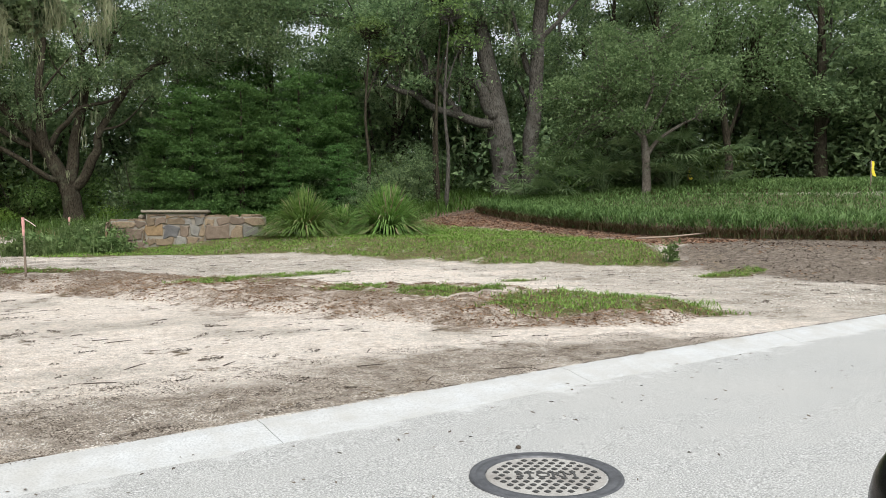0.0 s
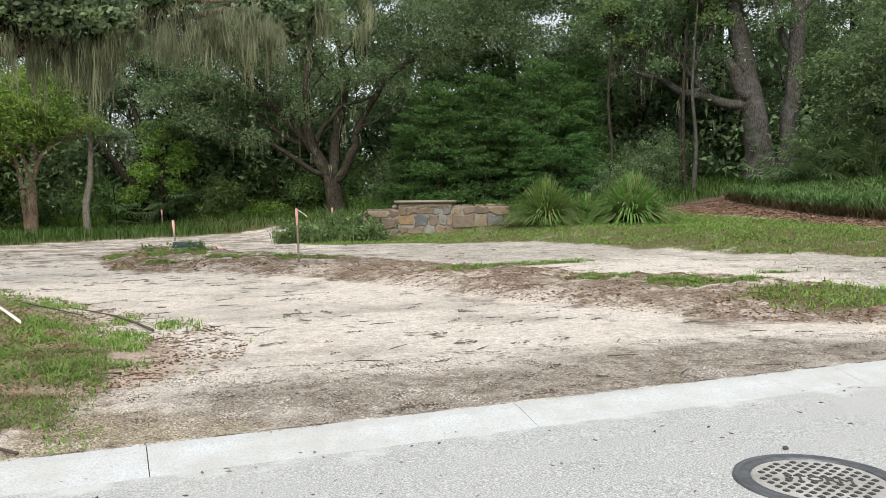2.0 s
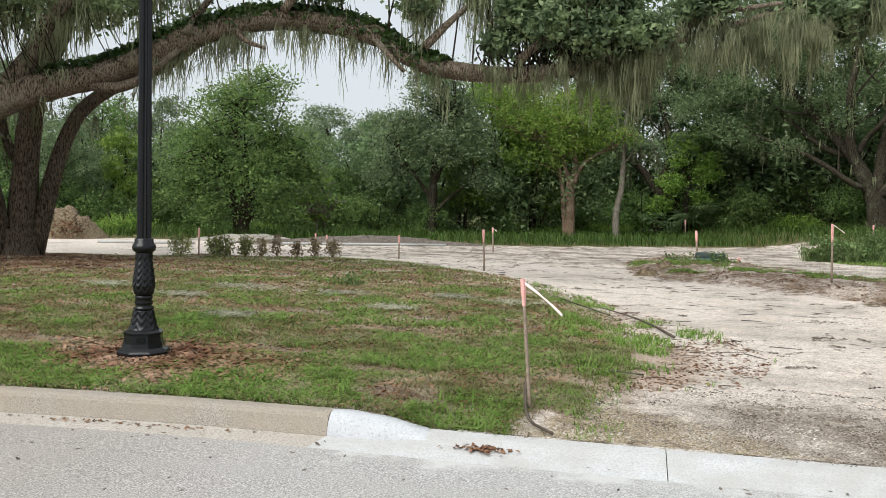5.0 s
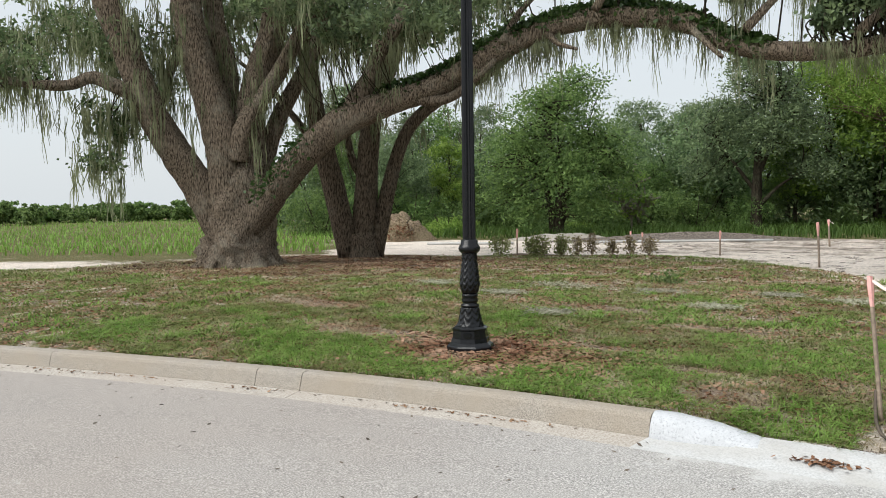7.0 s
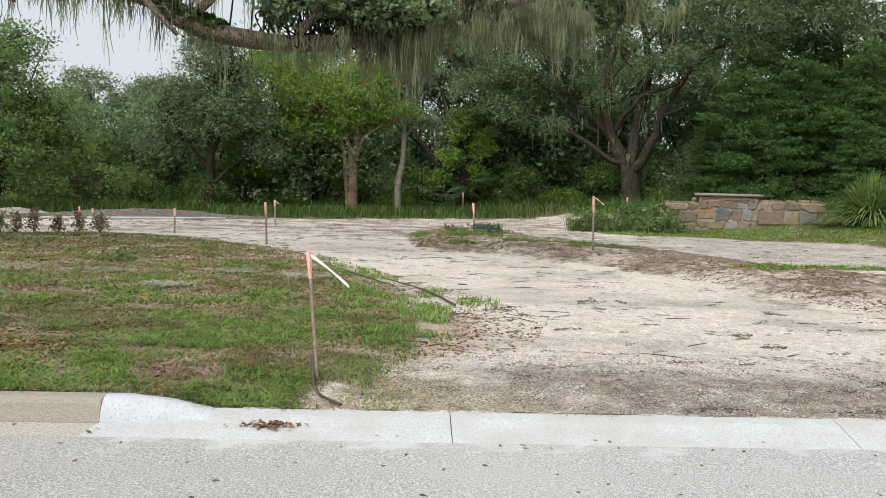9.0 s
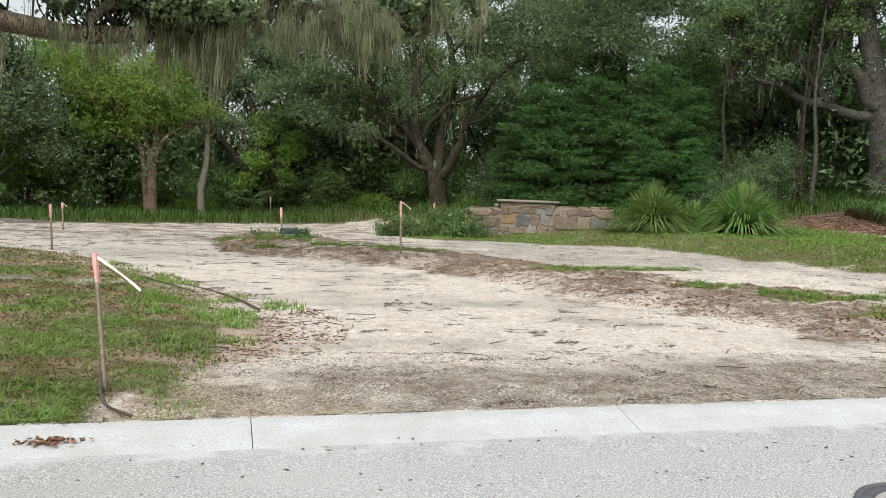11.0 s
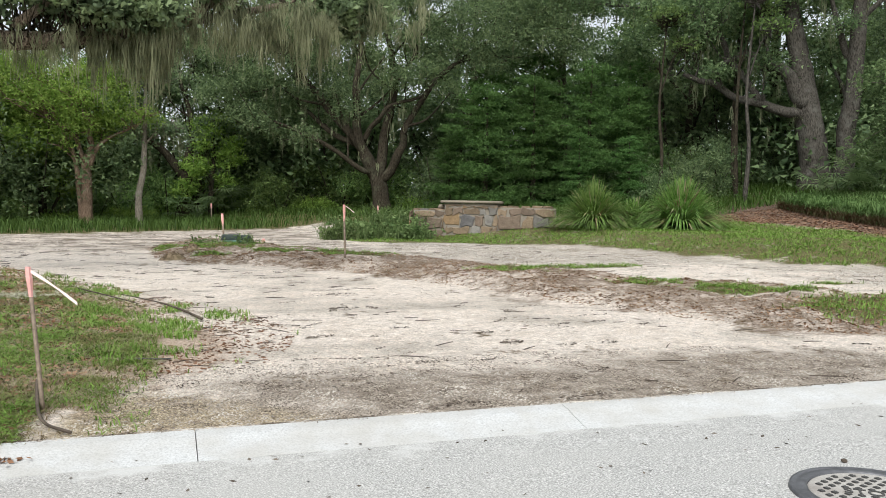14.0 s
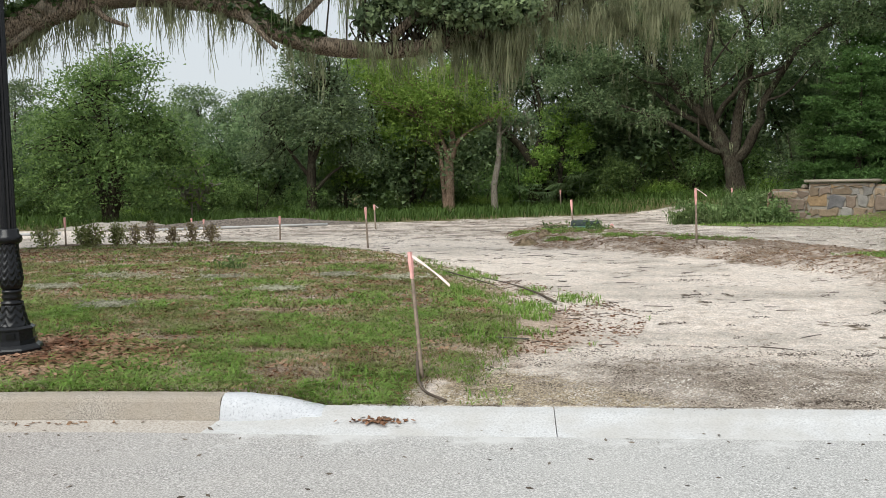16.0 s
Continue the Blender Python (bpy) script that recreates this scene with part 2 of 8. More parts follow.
# ---------------------------------------------------------------- materials
M_road = speckled("worn_asphalt", [(0.36, (0.19, 0.187, 0.183)), (0.46, (0.35, 0.345, 0.335)), (0.53, (0.42, 0.415, 0.405)), (0.64, (0.70, 0.69, 0.675))], 85, 1.7, (0.47, 0.455, 0.435), 0.9, 0.006, 0.33, amount=0.45)
n_, l_ = M_road.node_tree.nodes, M_road.node_tree.links
road_in = n_["Principled BSDF"].inputs["Base Color"]
road_x = n_.new("ShaderNodeSeparateXYZ")
l_.new(coords(n_), road_x.inputs[0])
# the asphalt colour turns darker and pinker towards negative x, over a noisy edge
worn = tex(n_, l_, "Noise", 0.5, coords(n_), 5)
along = calc(n_, l_, "ADD", road_x.outputs["X"], calc(n_, l_, "MULTIPLY", worn.outputs["Fac"], 4.0))
darker = ramp(n_, l_, calc(n_, l_, "MULTIPLY", calc(n_, l_, "ADD", along, 8.0), 0.1), [(0.55, (1, 1, 1)), (1.0, (0, 0, 0))])
l_.new(mix(n_, l_, darker, road_in.links[0].from_socket, mix(n_, l_, 1.0, road_in.links[0].from_socket, (0.79, 0.73, 0.695), "MULTIPLY")), road_in)
rim_at = n_.new("ShaderNodeAttribute")
rim_at.attribute_name = "rim"
smear = tex(n_, l_, "Noise", 2.6, coords(n_), 7, 0.7)
cement = ramp(n_, l_, calc(n_, l_, "ADD", calc(n_, l_, "MULTIPLY", rim_at.outputs["Fac"], 0.22), smear.outputs["Fac"]), [(0.66, (0, 0, 0)), (0.80, (0.75, 0.75, 0.75))])
l_.new(mix(n_, l_, cement, road_in.links[0].from_socket, (0.58, 0.575, 0.565)), road_in)
M_kerb_new = speckled("fresh_concrete", [(0.38, (0.41, 0.412, 0.415)), (0.47, (0.50, 0.502, 0.505)), (0.62, (0.575, 0.578, 0.58))], 70, 4.5, (0.40, 0.378, 0.345), 0.85, 0.003, 1.6, amount=0.6)
M_white = speckled("whitened_concrete", [(0.36, (0.36, 0.37, 0.39)), (0.42, (0.52, 0.53, 0.555)), (0.62, (0.59, 0.60, 0.62))], 60, 9, (0.42, 0.43, 0.45), 0.9, 0.012, 3.0, amount=0.5)
M_pan = speckled("gutter_concrete", [(0.38, (0.26, 0.232, 0.205)), (0.48, (0.42, 0.385, 0.345)), (0.62, (0.55, 0.515, 0.465))], 70, 3, (0.36, 0.31, 0.265), 0.92, 0.003, 0.9, amount=0.6)
M_kerb_old = speckled("weathered_concrete", [(0.36, (0.13, 0.115, 0.10)), (0.47, (0.29, 0.262, 0.23)), (0.62, (0.45, 0.412, 0.362))], 110, 2.6, (0.33, 0.28, 0.22), 0.95, 0.004, 1.1, amount=0.7)
M_iron = plain("cast_iron", (0.13, 0.13, 0.14), 0.5, 0.5, 0.5, 0.3, 14)
M_cover = speckled("dusty_cover", [(0.3, (0.36, 0.345, 0.32)), (0.7, (0.55, 0.53, 0.50))], 60, 9, (0.20, 0.17, 0.155), 0.8, 0.002, 3.0, amount=0.6)
M_knob = plain("dark_iron", (0.085, 0.082, 0.08), 0.55, 0.3, 0.4, 0.3, 20)
M_black = plain("black_paint", (0.006, 0.0065, 0.008), 0.26, 0.0, 0.35, 0.3, 3, 0.0004)
M_stake = plain("weathered_lath", (0.30, 0.235, 0.185), 0.9, 0, 0.2, 0.35, 22, 0.003)
M_tyre = plain("tyre_rubber", (0.02, 0.02, 0.021), 0.85, 0.0, 0.3, 0.3, 30)
M_rim = plain("grey_alloy", (0.42, 0.42, 0.43), 0.35, 0.9, 0.5, 0.15, 20)
M_pink = plain("pink_ribbon", (0.83, 0.43, 0.40), 0.6, 0, 0.3, 0.2, 15)
M_pale = plain("pale_ribbon", (0.83, 0.66, 0.62), 0.6, 0, 0.3, 0.15, 15)
M_yellow = plain("yellow_flag", (0.75, 0.62, 0.05), 0.6, 0, 0.3, 0.15, 15)
M_hose = plain("rusty_hose", (0.09, 0.07, 0.055), 0.8, 0, 0.3, 0.4, 20)
M_twig = plain("dead_twig", (0.105, 0.085, 0.07), 0.95, 0, 0.1, 0.5, 9)
M_litter = foliage("leaf_litter", (0.0984, 0.048, 0.0264), (0.2009, 0.108, 0.0624), (0.3116, 0.208, 0.14), 0.05, 0.9, 0.1)
M_mulch = foliage("red_mulch", (0.13, 0.062, 0.036), (0.27, 0.145, 0.090), (0.40, 0.26, 0.18), 0.05, 0.9, 0.1)
M_straw = foliage("dry_grass", (0.20, 0.15, 0.08), (0.32, 0.26, 0.15), (0.46, 0.41, 0.28), 0.1, 0.9, 0.1)
M_lawn = foliage("lawn_blades", (0.09936, 0.1274, 0.02982), (0.1766, 0.2243, 0.05735), (0.3202, 0.3424, 0.1377), 0.35, 0.6, 0.25, 0.6, 6.0)
M_bank = foliage("bank_blades", (0.1019, 0.1879, 0.02851), (0.1798, 0.311, 0.05346), (0.3356, 0.4666, 0.1307), 0.35, 0.6, 0.25, 0.6, 6.0)
M_weed = foliage("tall_weeds", (0.03757, 0.07913, 0.01453), (0.0708, 0.1389, 0.02584), (0.1243, 0.2042, 0.05092), 0.4, 0.6, 0.25)
M_fount = foliage("fountain_grass", (0.045, 0.105, 0.020), (0.155, 0.29, 0.055), (0.42, 0.56, 0.20), 0.4, 0.45, 0.5, 0.5, 5.0)
M_hedge = foliage("border_grass", (0.06615, 0.1355, 0.03335), (0.1145, 0.2251, 0.0598), (0.2656, 0.4256, 0.1587), 0.4, 0.5, 0.35)
M_brush = foliage("brush_leaves", (0.075, 0.125, 0.04), (0.135, 0.205, 0.07), (0.25, 0.33, 0.14), 0.4, 0.6, 0.25)
M_olive = foliage("olive_leaves", (0.144, 0.1732, 0.06), (0.264, 0.297, 0.1125), (0.448, 0.462, 0.195), 0.4, 0.6, 0.25)
M_bronze = foliage("bronze_leaves", (0.16, 0.128, 0.075), (0.304, 0.24, 0.135), (0.48, 0.416, 0.225), 0.3, 0.7, 0.2)
M_hedge_dry = foliage("dry_stems", (0.10, 0.075, 0.04), (0.17, 0.125, 0.07), (0.25, 0.20, 0.11), 0.1, 0.9, 0.1)
M_oak = foliage("oak_leaves", (0.07637, 0.1264, 0.06016), (0.1381, 0.2129, 0.0946), (0.3081, 0.4127, 0.2007), 0.48, 0.5, 0.22)
M_oak_grey = foliage("grey_oak_leaves", (0.09434, 0.1365, 0.0737), (0.1556, 0.2128, 0.1154), (0.3183, 0.4077, 0.2083), 0.48, 0.5, 0.22)
M_bright = foliage("bright_leaves", (0.115, 0.209, 0.0396), (0.1986, 0.33, 0.0616), (0.3971, 0.539, 0.132), 0.48, 0.5, 0.2)
M_cedar = foliage("cedar_sprays", (0.04781, 0.107, 0.03007), (0.08532, 0.1784, 0.0481), (0.1638, 0.2932, 0.09024), 0.5, 0.55, 0.2)
M_young = foliage("young_oak_leaves", (0.07848, 0.127, 0.05007), (0.1282, 0.1937, 0.07662), (0.2618, 0.3455, 0.1636), 0.48, 0.5, 0.22)
M_wood = foliage("woodland_leaves", (0.07539, 0.1325, 0.04565), (0.1378, 0.2298, 0.072), (0.2944, 0.4255, 0.1404), 0.5, 0.52, 0.22)
M_palm = foliage("palmetto_blades", (0.06265, 0.1056, 0.03952), (0.1002, 0.1625, 0.06265), (0.2092, 0.2847, 0.133), 0.42, 0.45, 0.45)
M_ivy = foliage("ivy_leaves", (0.0256, 0.06, 0.0152), (0.0464, 0.0984, 0.0232), (0.0928, 0.1624, 0.0464), 0.42, 0.4, 0.5)
M_moss_pale = foliage("fallen_moss", (0.32, 0.315, 0.235), (0.42, 0.41, 0.315), (0.52, 0.505, 0.40), 0.3, 0.95, 0.1)
M_moss = foliage("hanging_moss", (0.1591, 0.1774, 0.1029), (0.2469, 0.2694, 0.1594), (0.3731, 0.3986, 0.2467), 0.45, 0.95, 0.1)
M_bark_oak = bark("oak_bark", (0.050, 0.038, 0.028), (0.37, 0.295, 0.222), (0.42, 0.39, 0.315), 1.75, 0.45)
M_bark_brown = bark("brown_bark", (0.034, 0.026, 0.019), (0.25, 0.192, 0.142), (0.21, 0.195, 0.155), 1.6, 0.3)
M_bark_dark = bark("dark_bark", (0.020, 0.0165, 0.011), (0.082, 0.068, 0.048), (0.12, 0.125, 0.085), 1.0, 0.5)
M_bark_grey = bark("grey_bark", (0.038, 0.034, 0.029), (0.145, 0.132, 0.114), (0.22, 0.215, 0.19), 1.0, 0.4)
M_gravel = foliage("gravel_chips", (0.12, 0.098, 0.078), (0.46, 0.41, 0.36), (0.85, 0.82, 0.78), 0.0, 0.9, 0.2)
M_grit = foliage("brown_grit", (0.07, 0.055, 0.042), (0.26, 0.215, 0.17), (0.80, 0.75, 0.68), 0.0, 0.95, 0.15)
M_bark_red = bark("peeling_bark", (0.13, 0.085, 0.058), (0.33, 0.235, 0.17), (0.40, 0.34, 0.28), 1.4, 0.45)
M_bark_mid = bark("slender_bark", (0.08, 0.068, 0.055), (0.23, 0.20, 0.168), (0.28, 0.265, 0.23), 1.4, 0.45)
M_bark_pale = bark("pale_bark", (0.17, 0.145, 0.115), (0.36, 0.32, 0.265), (0.44, 0.43, 0.39), 1.4, 0.5)
M_mortar = speckled("wall_mortar", [(0.3, (0.20, 0.175, 0.145)), (0.7, (0.33, 0.295, 0.25))], 40, 6, (0.25, 0.22, 0.18), 0.95, 0.006, 1.5)
M_cap = speckled("cap_stone", [(0.38, (0.17, 0.138, 0.105)), (0.62, (0.36, 0.305, 0.24))], 30, 5, (0.20, 0.185, 0.155), 0.9, 0.008, 1.2)
M_green_box = plain("green_plastic", (0.10, 0.20, 0.16), 0.6, 0, 0.4, 0.25, 6)
M_dark_box = plain("dark_plastic", (0.045, 0.060, 0.055), 0.7, 0, 0.3, 0.3, 6)
M_dirt_pile = speckled("heap_soil", [(0.40, (0.065, 0.042, 0.027)), (0.5, (0.165, 0.115, 0.080)), (0.62, (0.32, 0.24, 0.175))], 14, 2, (0.20, 0.17, 0.09), 0.95, 0.05, 0.7)
M_grey_pile = speckled("bank_soil", [(0.38, (0.06, 0.05, 0.042)), (0.5, (0.15, 0.125, 0.105)), (0.62, (0.27, 0.235, 0.20))], 14, 2, (0.12, 0.10, 0.085), 0.95, 0.05, 0.7)
M_pale_pile = speckled("heap_sand", [(0.3, (0.33, 0.30, 0.26)), (0.7, (0.50, 0.46, 0.41))], 14, 2, (0.25, 0.22, 0.19), 0.95, 0.05, 0.7)


def stone_material(name, low, high, vein):
    """Rough field stone of one tone."""
    m, n, l, b = material(name, 0.9, 0.25)
    w = coords(n)
    o = n.new("ShaderNodeObjectInfo")
    t = tex(n, l, "Noise", 5, w, 6, 0.65)
    c = ramp(n, l, t.outputs["Fac"], [(0.3, low), (0.6, high), (0.8, vein)])
    t2 = tex(n, l, "Noise", 40, w, 4)
    c = mix(n, l, 0.3, c, ramp(n, l, t2.outputs["Fac"], [(0.3, low), (0.7, vein)]))
    hue = n.new("ShaderNodeHueSaturation")
    l.new(c, hue.inputs["Color"])
    l.new(calc(n, l, "ADD", calc(n, l, "MULTIPLY", o.outputs["Random"], 0.5), 0.75), hue.inputs["Value"])
    l.new(hue.outputs[0], b.inputs["Base Color"])
    bump(n, l, b, t.outputs["Fac"], 0.8, 0.03)
    return m


STONES = [stone_material("tan_stone", (0.12, 0.088, 0.06), (0.25, 0.185, 0.125), (0.34, 0.27, 0.195)), stone_material("grey_stone", (0.13, 0.12, 0.11), (0.23, 0.215, 0.195), (0.30, 0.285, 0.26)),
          stone_material("slate_stone", (0.06, 0.058, 0.06), (0.12, 0.115, 0.115), (0.18, 0.17, 0.165)), stone_material("ochre_stone", (0.17, 0.11, 0.06), (0.32, 0.215, 0.12), (0.40, 0.30, 0.19)), stone_material("brown_stone", (0.11, 0.08, 0.06), (0.20, 0.15, 0.115), (0.27, 0.215, 0.17))]


def ground_material():
    m, n, l, b = material("soil_sand_and_turf", 0.97, 0.12)
    w = coords(n)

    def mask(name):
        a = n.new("ShaderNodeAttribute")
        a.attribute_name = name
        return a.outputs["Fac"]

    fine, mid, wide = tex(n, l, "Noise", 52, w, 4, 0.75), tex(n, l, "Noise", 6.5, w, 7, 0.7), tex(n, l, "Noise", 0.8, w, 7, 0.65)
    pebble, grain = tex(n, l, "Voronoi", 34, w), tex(n, l, "Noise", 150, w, 2, 0.6)
    # pale trodden sand
    sand = ramp(n, l, mid.outputs["Fac"], [(0.36, (0.49, 0.408, 0.345)), (0.46, (0.70, 0.606, 0.524)), (0.54, (0.765, 0.674, 0.596)), (0.64, (0.84, 0.765, 0.705))])
    sand = mix(n, l, ramp(n, l, wide.outputs["Fac"], [(0.40, (0, 0, 0)), (0.60, (0.609, 0.6, 0.591))]), sand, (0.80, 0.725, 0.665))
    sand = mix(n, l, 0.30, sand, ramp(n, l, fine.outputs["Fac"], [(0.40, (0.223, 0.167, 0.123)), (0.47, (0.62, 0.535, 0.462)), (0.57, (0.86, 0.80, 0.745))]))
    tracks = n.new("ShaderNodeMapping")
    tracks.inputs["Scale"].default_value = (0.7, 1.5, 1)
    tracks.inputs["Rotation"].default_value = (0, 0, 0.3)
    l.new(w, tracks.inputs["Vector"])
    ruts = tex(n, l, "Noise", 0.9, tracks.outputs[0], 8, 0.7)
    sand = mix(n, l, ramp(n, l, ruts.outputs["Fac"], [(0.52, (0, 0, 0)), (0.66, (0.558, 0.542, 0.542))]), sand, (0.64, 0.552, 0.475))
    wash = n.new("ShaderNodeMapping")
    wash.inputs["Scale"].default_value = (1.1, 6.5, 1)
    wash.inputs["Rotation"].default_value = (0, 0, 0.12)
    l.new(w, wash.inputs["Vector"])
    silt = tex(n, l, "Noise", 1.0, wash.outputs[0], 7, 0.68)
    sand = mix(n, l, ramp(n, l, silt.outputs["Fac"], [(0.57, (0, 0, 0)), (0.68, (0.42, 0.42, 0.42))]), sand, (0.45, 0.392, 0.338))
    # crushed stone
    stone = ramp(n, l, pebble.outputs["Distance"], [(0.05, (0.67, 0.61, 0.54)), (0.40, (0.46, 0.405, 0.35)), (0.8, (0.16, 0.14, 0.12))])
    stone = mix(n, l, 0.5, stone, ramp(n, l, mid.outputs["Fac"], [(0.417, (0.25, 0.215, 0.175)), (0.500, (0.50, 0.445, 0.385)), (0.583, (0.68, 0.62, 0.555))]))
    # damp brown grit by the kerb, and the tan gravel beside it
    damp = ramp(n, l, fine.outputs["Fac"], [(0.396, (0.17, 0.138, 0.112)), (0.500, (0.42, 0.358, 0.298)), (0.614, (0.66, 0.588, 0.512))])
    damp = mix(n, l, ramp(n, l, mid.outputs["Fac"], [(0.458, (0.75, 0.75, 0.75)), (0.552, (0, 0, 0))]), damp, (0.25, 0.205, 0.165))
    tan = ramp(n, l, fine.outputs["Fac"], [(0.396, (0.20, 0.15, 0.095)), (0.500, (0.42, 0.34, 0.235)), (0.604, (0.60, 0.52, 0.40))])
    dirt = ramp(n, l, mid.outputs["Fac"], [(0.396, (0.06, 0.046, 0.037)), (0.500, (0.155, 0.125, 0.10)), (0.604, (0.29, 0.245, 0.205))])
    dirt = mix(n, l, 0.4, dirt, ramp(n, l, fine.outputs["Fac"], [(0.406, (0.06, 0.045, 0.035)), (0.583, (0.36, 0.30, 0.245))]))
    # turf floor, litter, mulch
    turf = ramp(n, l, fine.outputs["Fac"], [(0.396, (0.055, 0.066, 0.020)), (0.500, (0.110, 0.120, 0.042)), (0.614, (0.215, 0.185, 0.10))])
    turf = mix(n, l, ramp(n, l, mid.outputs["Fac"], [(0.47, (0, 0, 0)), (0.58, (0.5, 0.5, 0.5))]), turf, ramp(n, l, fine.outputs["Fac"], [(0.42, (0.085, 0.048, 0.028)), (0.58, (0.26, 0.17, 0.105))]))
    litter = ramp(n, l, fine.outputs["Fac"], [(0.396, (0.10, 0.068, 0.048)), (0.500, (0.26, 0.195, 0.148)), (0.614, (0.40, 0.33, 0.265))])
    mulch = ramp(n, l, fine.outputs["Fac"], [(0.396, (0.05, 0.033, 0.024)), (0.500, (0.14, 0.094, 0.07)), (0.614, (0.27, 0.20, 0.155))])
    pink = ramp(n, l, fine.outputs["Fac"], [(0.396, (0.34, 0.25, 0.19)), (0.604, (0.62, 0.505, 0.415))])
    c = sand
    for name, colour in (("grit", stone), ("tan", tan), ("damp", damp), ("dirt", dirt), ("bare", pink), ("litter", litter), ("mulch", mulch), ("turf", turf)):
        edge = calc(n, l, "ADD", mask(name), calc(n, l, "MULTIPLY", calc(n, l, "ADD", calc(n, l, "SUBTRACT", mid.outputs["Fac"], 0.5), calc(n, l, "SUBTRACT", wide.outputs["Fac"], 0.5)), 1.9))
        c = mix(n, l, ramp(n, l, edge, [(0.25, (0, 0, 0)), (0.75, (1, 1, 1))]), c, colour)
    for size, depth in ((75, 0.34), (24, 0.16), (9, 0.08)):
        cells = tex(n, l, "Voronoi", size, w)
        c = mix(n, l, depth, c, mix(n, l, 1.0, c, ramp(n, l, cells.outputs["Color"], [(0.22, (0.38, 0.36, 0.34)), (0.40, (0.92, 0.92, 0.92)), (0.58, (1.05, 1.05, 1.05)), (0.80, (1.6, 1.6, 1.6))]), "MULTIPLY"))
    l.new(c, b.inputs["Base Color"])
    h = calc(n, l, "ADD", calc(n, l, "MULTIPLY", fine.outputs["Fac"], 0.5), calc(n, l, "ADD", mid.outputs["Fac"], calc(n, l, "MULTIPLY", grain.outputs["Fac"], 0.12)))
    bump(n, l, b, h, 0.85, 0.04)
    return m


M_ground = ground_material()


# ---------------------------------------------------------------- mesh helpers
def mesh_object(name, verts, faces, mat, parent=None, label="", smooth=False):
    me = bpy.data.meshes.new(name)
    if isinstance(faces, np.ndarray):
        k = faces.shape[1]
        me.vertices.add(len(verts))
        me.vertices.foreach_set("co", np.asarray(verts, np.float32).ravel())
        me.loops.add(faces.size)
        me.loops.foreach_set("vertex_index", faces.astype(np.int32).ravel())
        me.polygons.add(len(faces))
        me.polygons.foreach_set("loop_start", np.arange(0, faces.size, k, dtype=np.int32))
        me.update(calc_edges=True)
    else:
        me.from_pydata([tuple(v) for v in verts], [], faces)
    if mat:
        me.materials.append(mat)
    if smooth:
        me.polygons.foreach_set("use_smooth", [True] * len(me.polygons))
    ob = new(name, me)
    if parent:
        ob.parent = parent
    if label:
        ob["label"] = label
    return ob


def part(name, bm, mat, parent=None, label="", smooth=False):
    me = bpy.data.meshes.new(name)
    bm.normal_update()
    bm.to_mesh(me)
    bm.free()
    me.materials.append(mat)
    if smooth:
        me.polygons.foreach_set("use_smooth", [True] * len(me.polygons))
    ob = new(name, me)
    if parent:
        ob.parent = parent
    if label:
        ob["label"] = label
    return ob


def base(name, at, label, category, group="", kind=""):
    ob = new(name)
    ob.location = at
    ob.empty_display_size = 0.2
    return tagged(ob, label, category, group, kind)


def spline(points, radii, per=6):
    """Catmull-Rom through the points: places and radii."""
    p = [np.array(v, float) for v in points]
    p = [2 * p[0] - p[1]] + p + [2 * p[-1] - p[-2]]
    r = [radii[0]] + list(radii) + [radii[-1]]
    out, rad = [], []
    for i in range(1, len(p) - 2):
        for k in range(per):
            t = k / per
            out.append(0.5 * (2 * p[i] + (p[i + 1] - p[i - 1]) * t + (2 * p[i - 1] - 5 * p[i] + 4 * p[i + 1] - p[i + 2]) * t**2 + (3 * p[i] - p[i - 1] - 3 * p[i + 1] + p[i + 2]) * t**3))
            rad.append(r[i] * (1 - t) + r[i + 1] * t)
    out.append(p[-2])
    rad.append(r[-2])
    return np.array(out), np.array(rad)


def tube_data(points, radii, sides=9, per=5, lump=0.12, seed=0, smoothly=True):
    c, r = spline(points, radii, per) if smoothly else (np.array(points, float), np.array(radii, float))
    d = np.gradient(c, axis=0)
    d /= np.linalg.norm(d, axis=1, keepdims=True) + 1e-9
    ref = np.array([0, 0, 1.0]) if abs(d[:, 2]).mean() < 0.75 else np.array([1.0, 0.2, 0])
    u = np.cross(d, ref)
    u /= np.linalg.norm(u, axis=1, keepdims=True) + 1e-9
    v = np.cross(d, u)
    a = np.linspace(0, 2 * math.pi, sides, endpoint=False)
    g = rng(seed)
    ph = g.uniform(0, 6.28, 3)
    along = np.arange(len(c))[:, None]
    rr = r[:, None] * (1 + lump * (np.sin(3 * a + ph[0] + along * 0.25) * 0.6 + np.sin(5 * a + ph[1] - along * 0.5) * 0.4) + lump * 0.5 * g.normal(0, 1, (len(c), sides)) * 0.5)
    verts = c[:, None] + rr[..., None] * (np.cos(a)[None, :, None] * u[:, None] + np.sin(a)[None, :, None] * v[:, None])
    n = len(c)
    i, j = np.meshgrid(np.arange(n - 1), np.arange(sides), indexing="ij")
    k = (j + 1) % sides
    faces = np.stack([i * sides + j, i * sides + k, (i + 1) * sides + k, (i + 1) * sides + j], -1).reshape(-1, 4)
    return verts.reshape(-1, 3), faces[:, ::-1].copy(), c, r


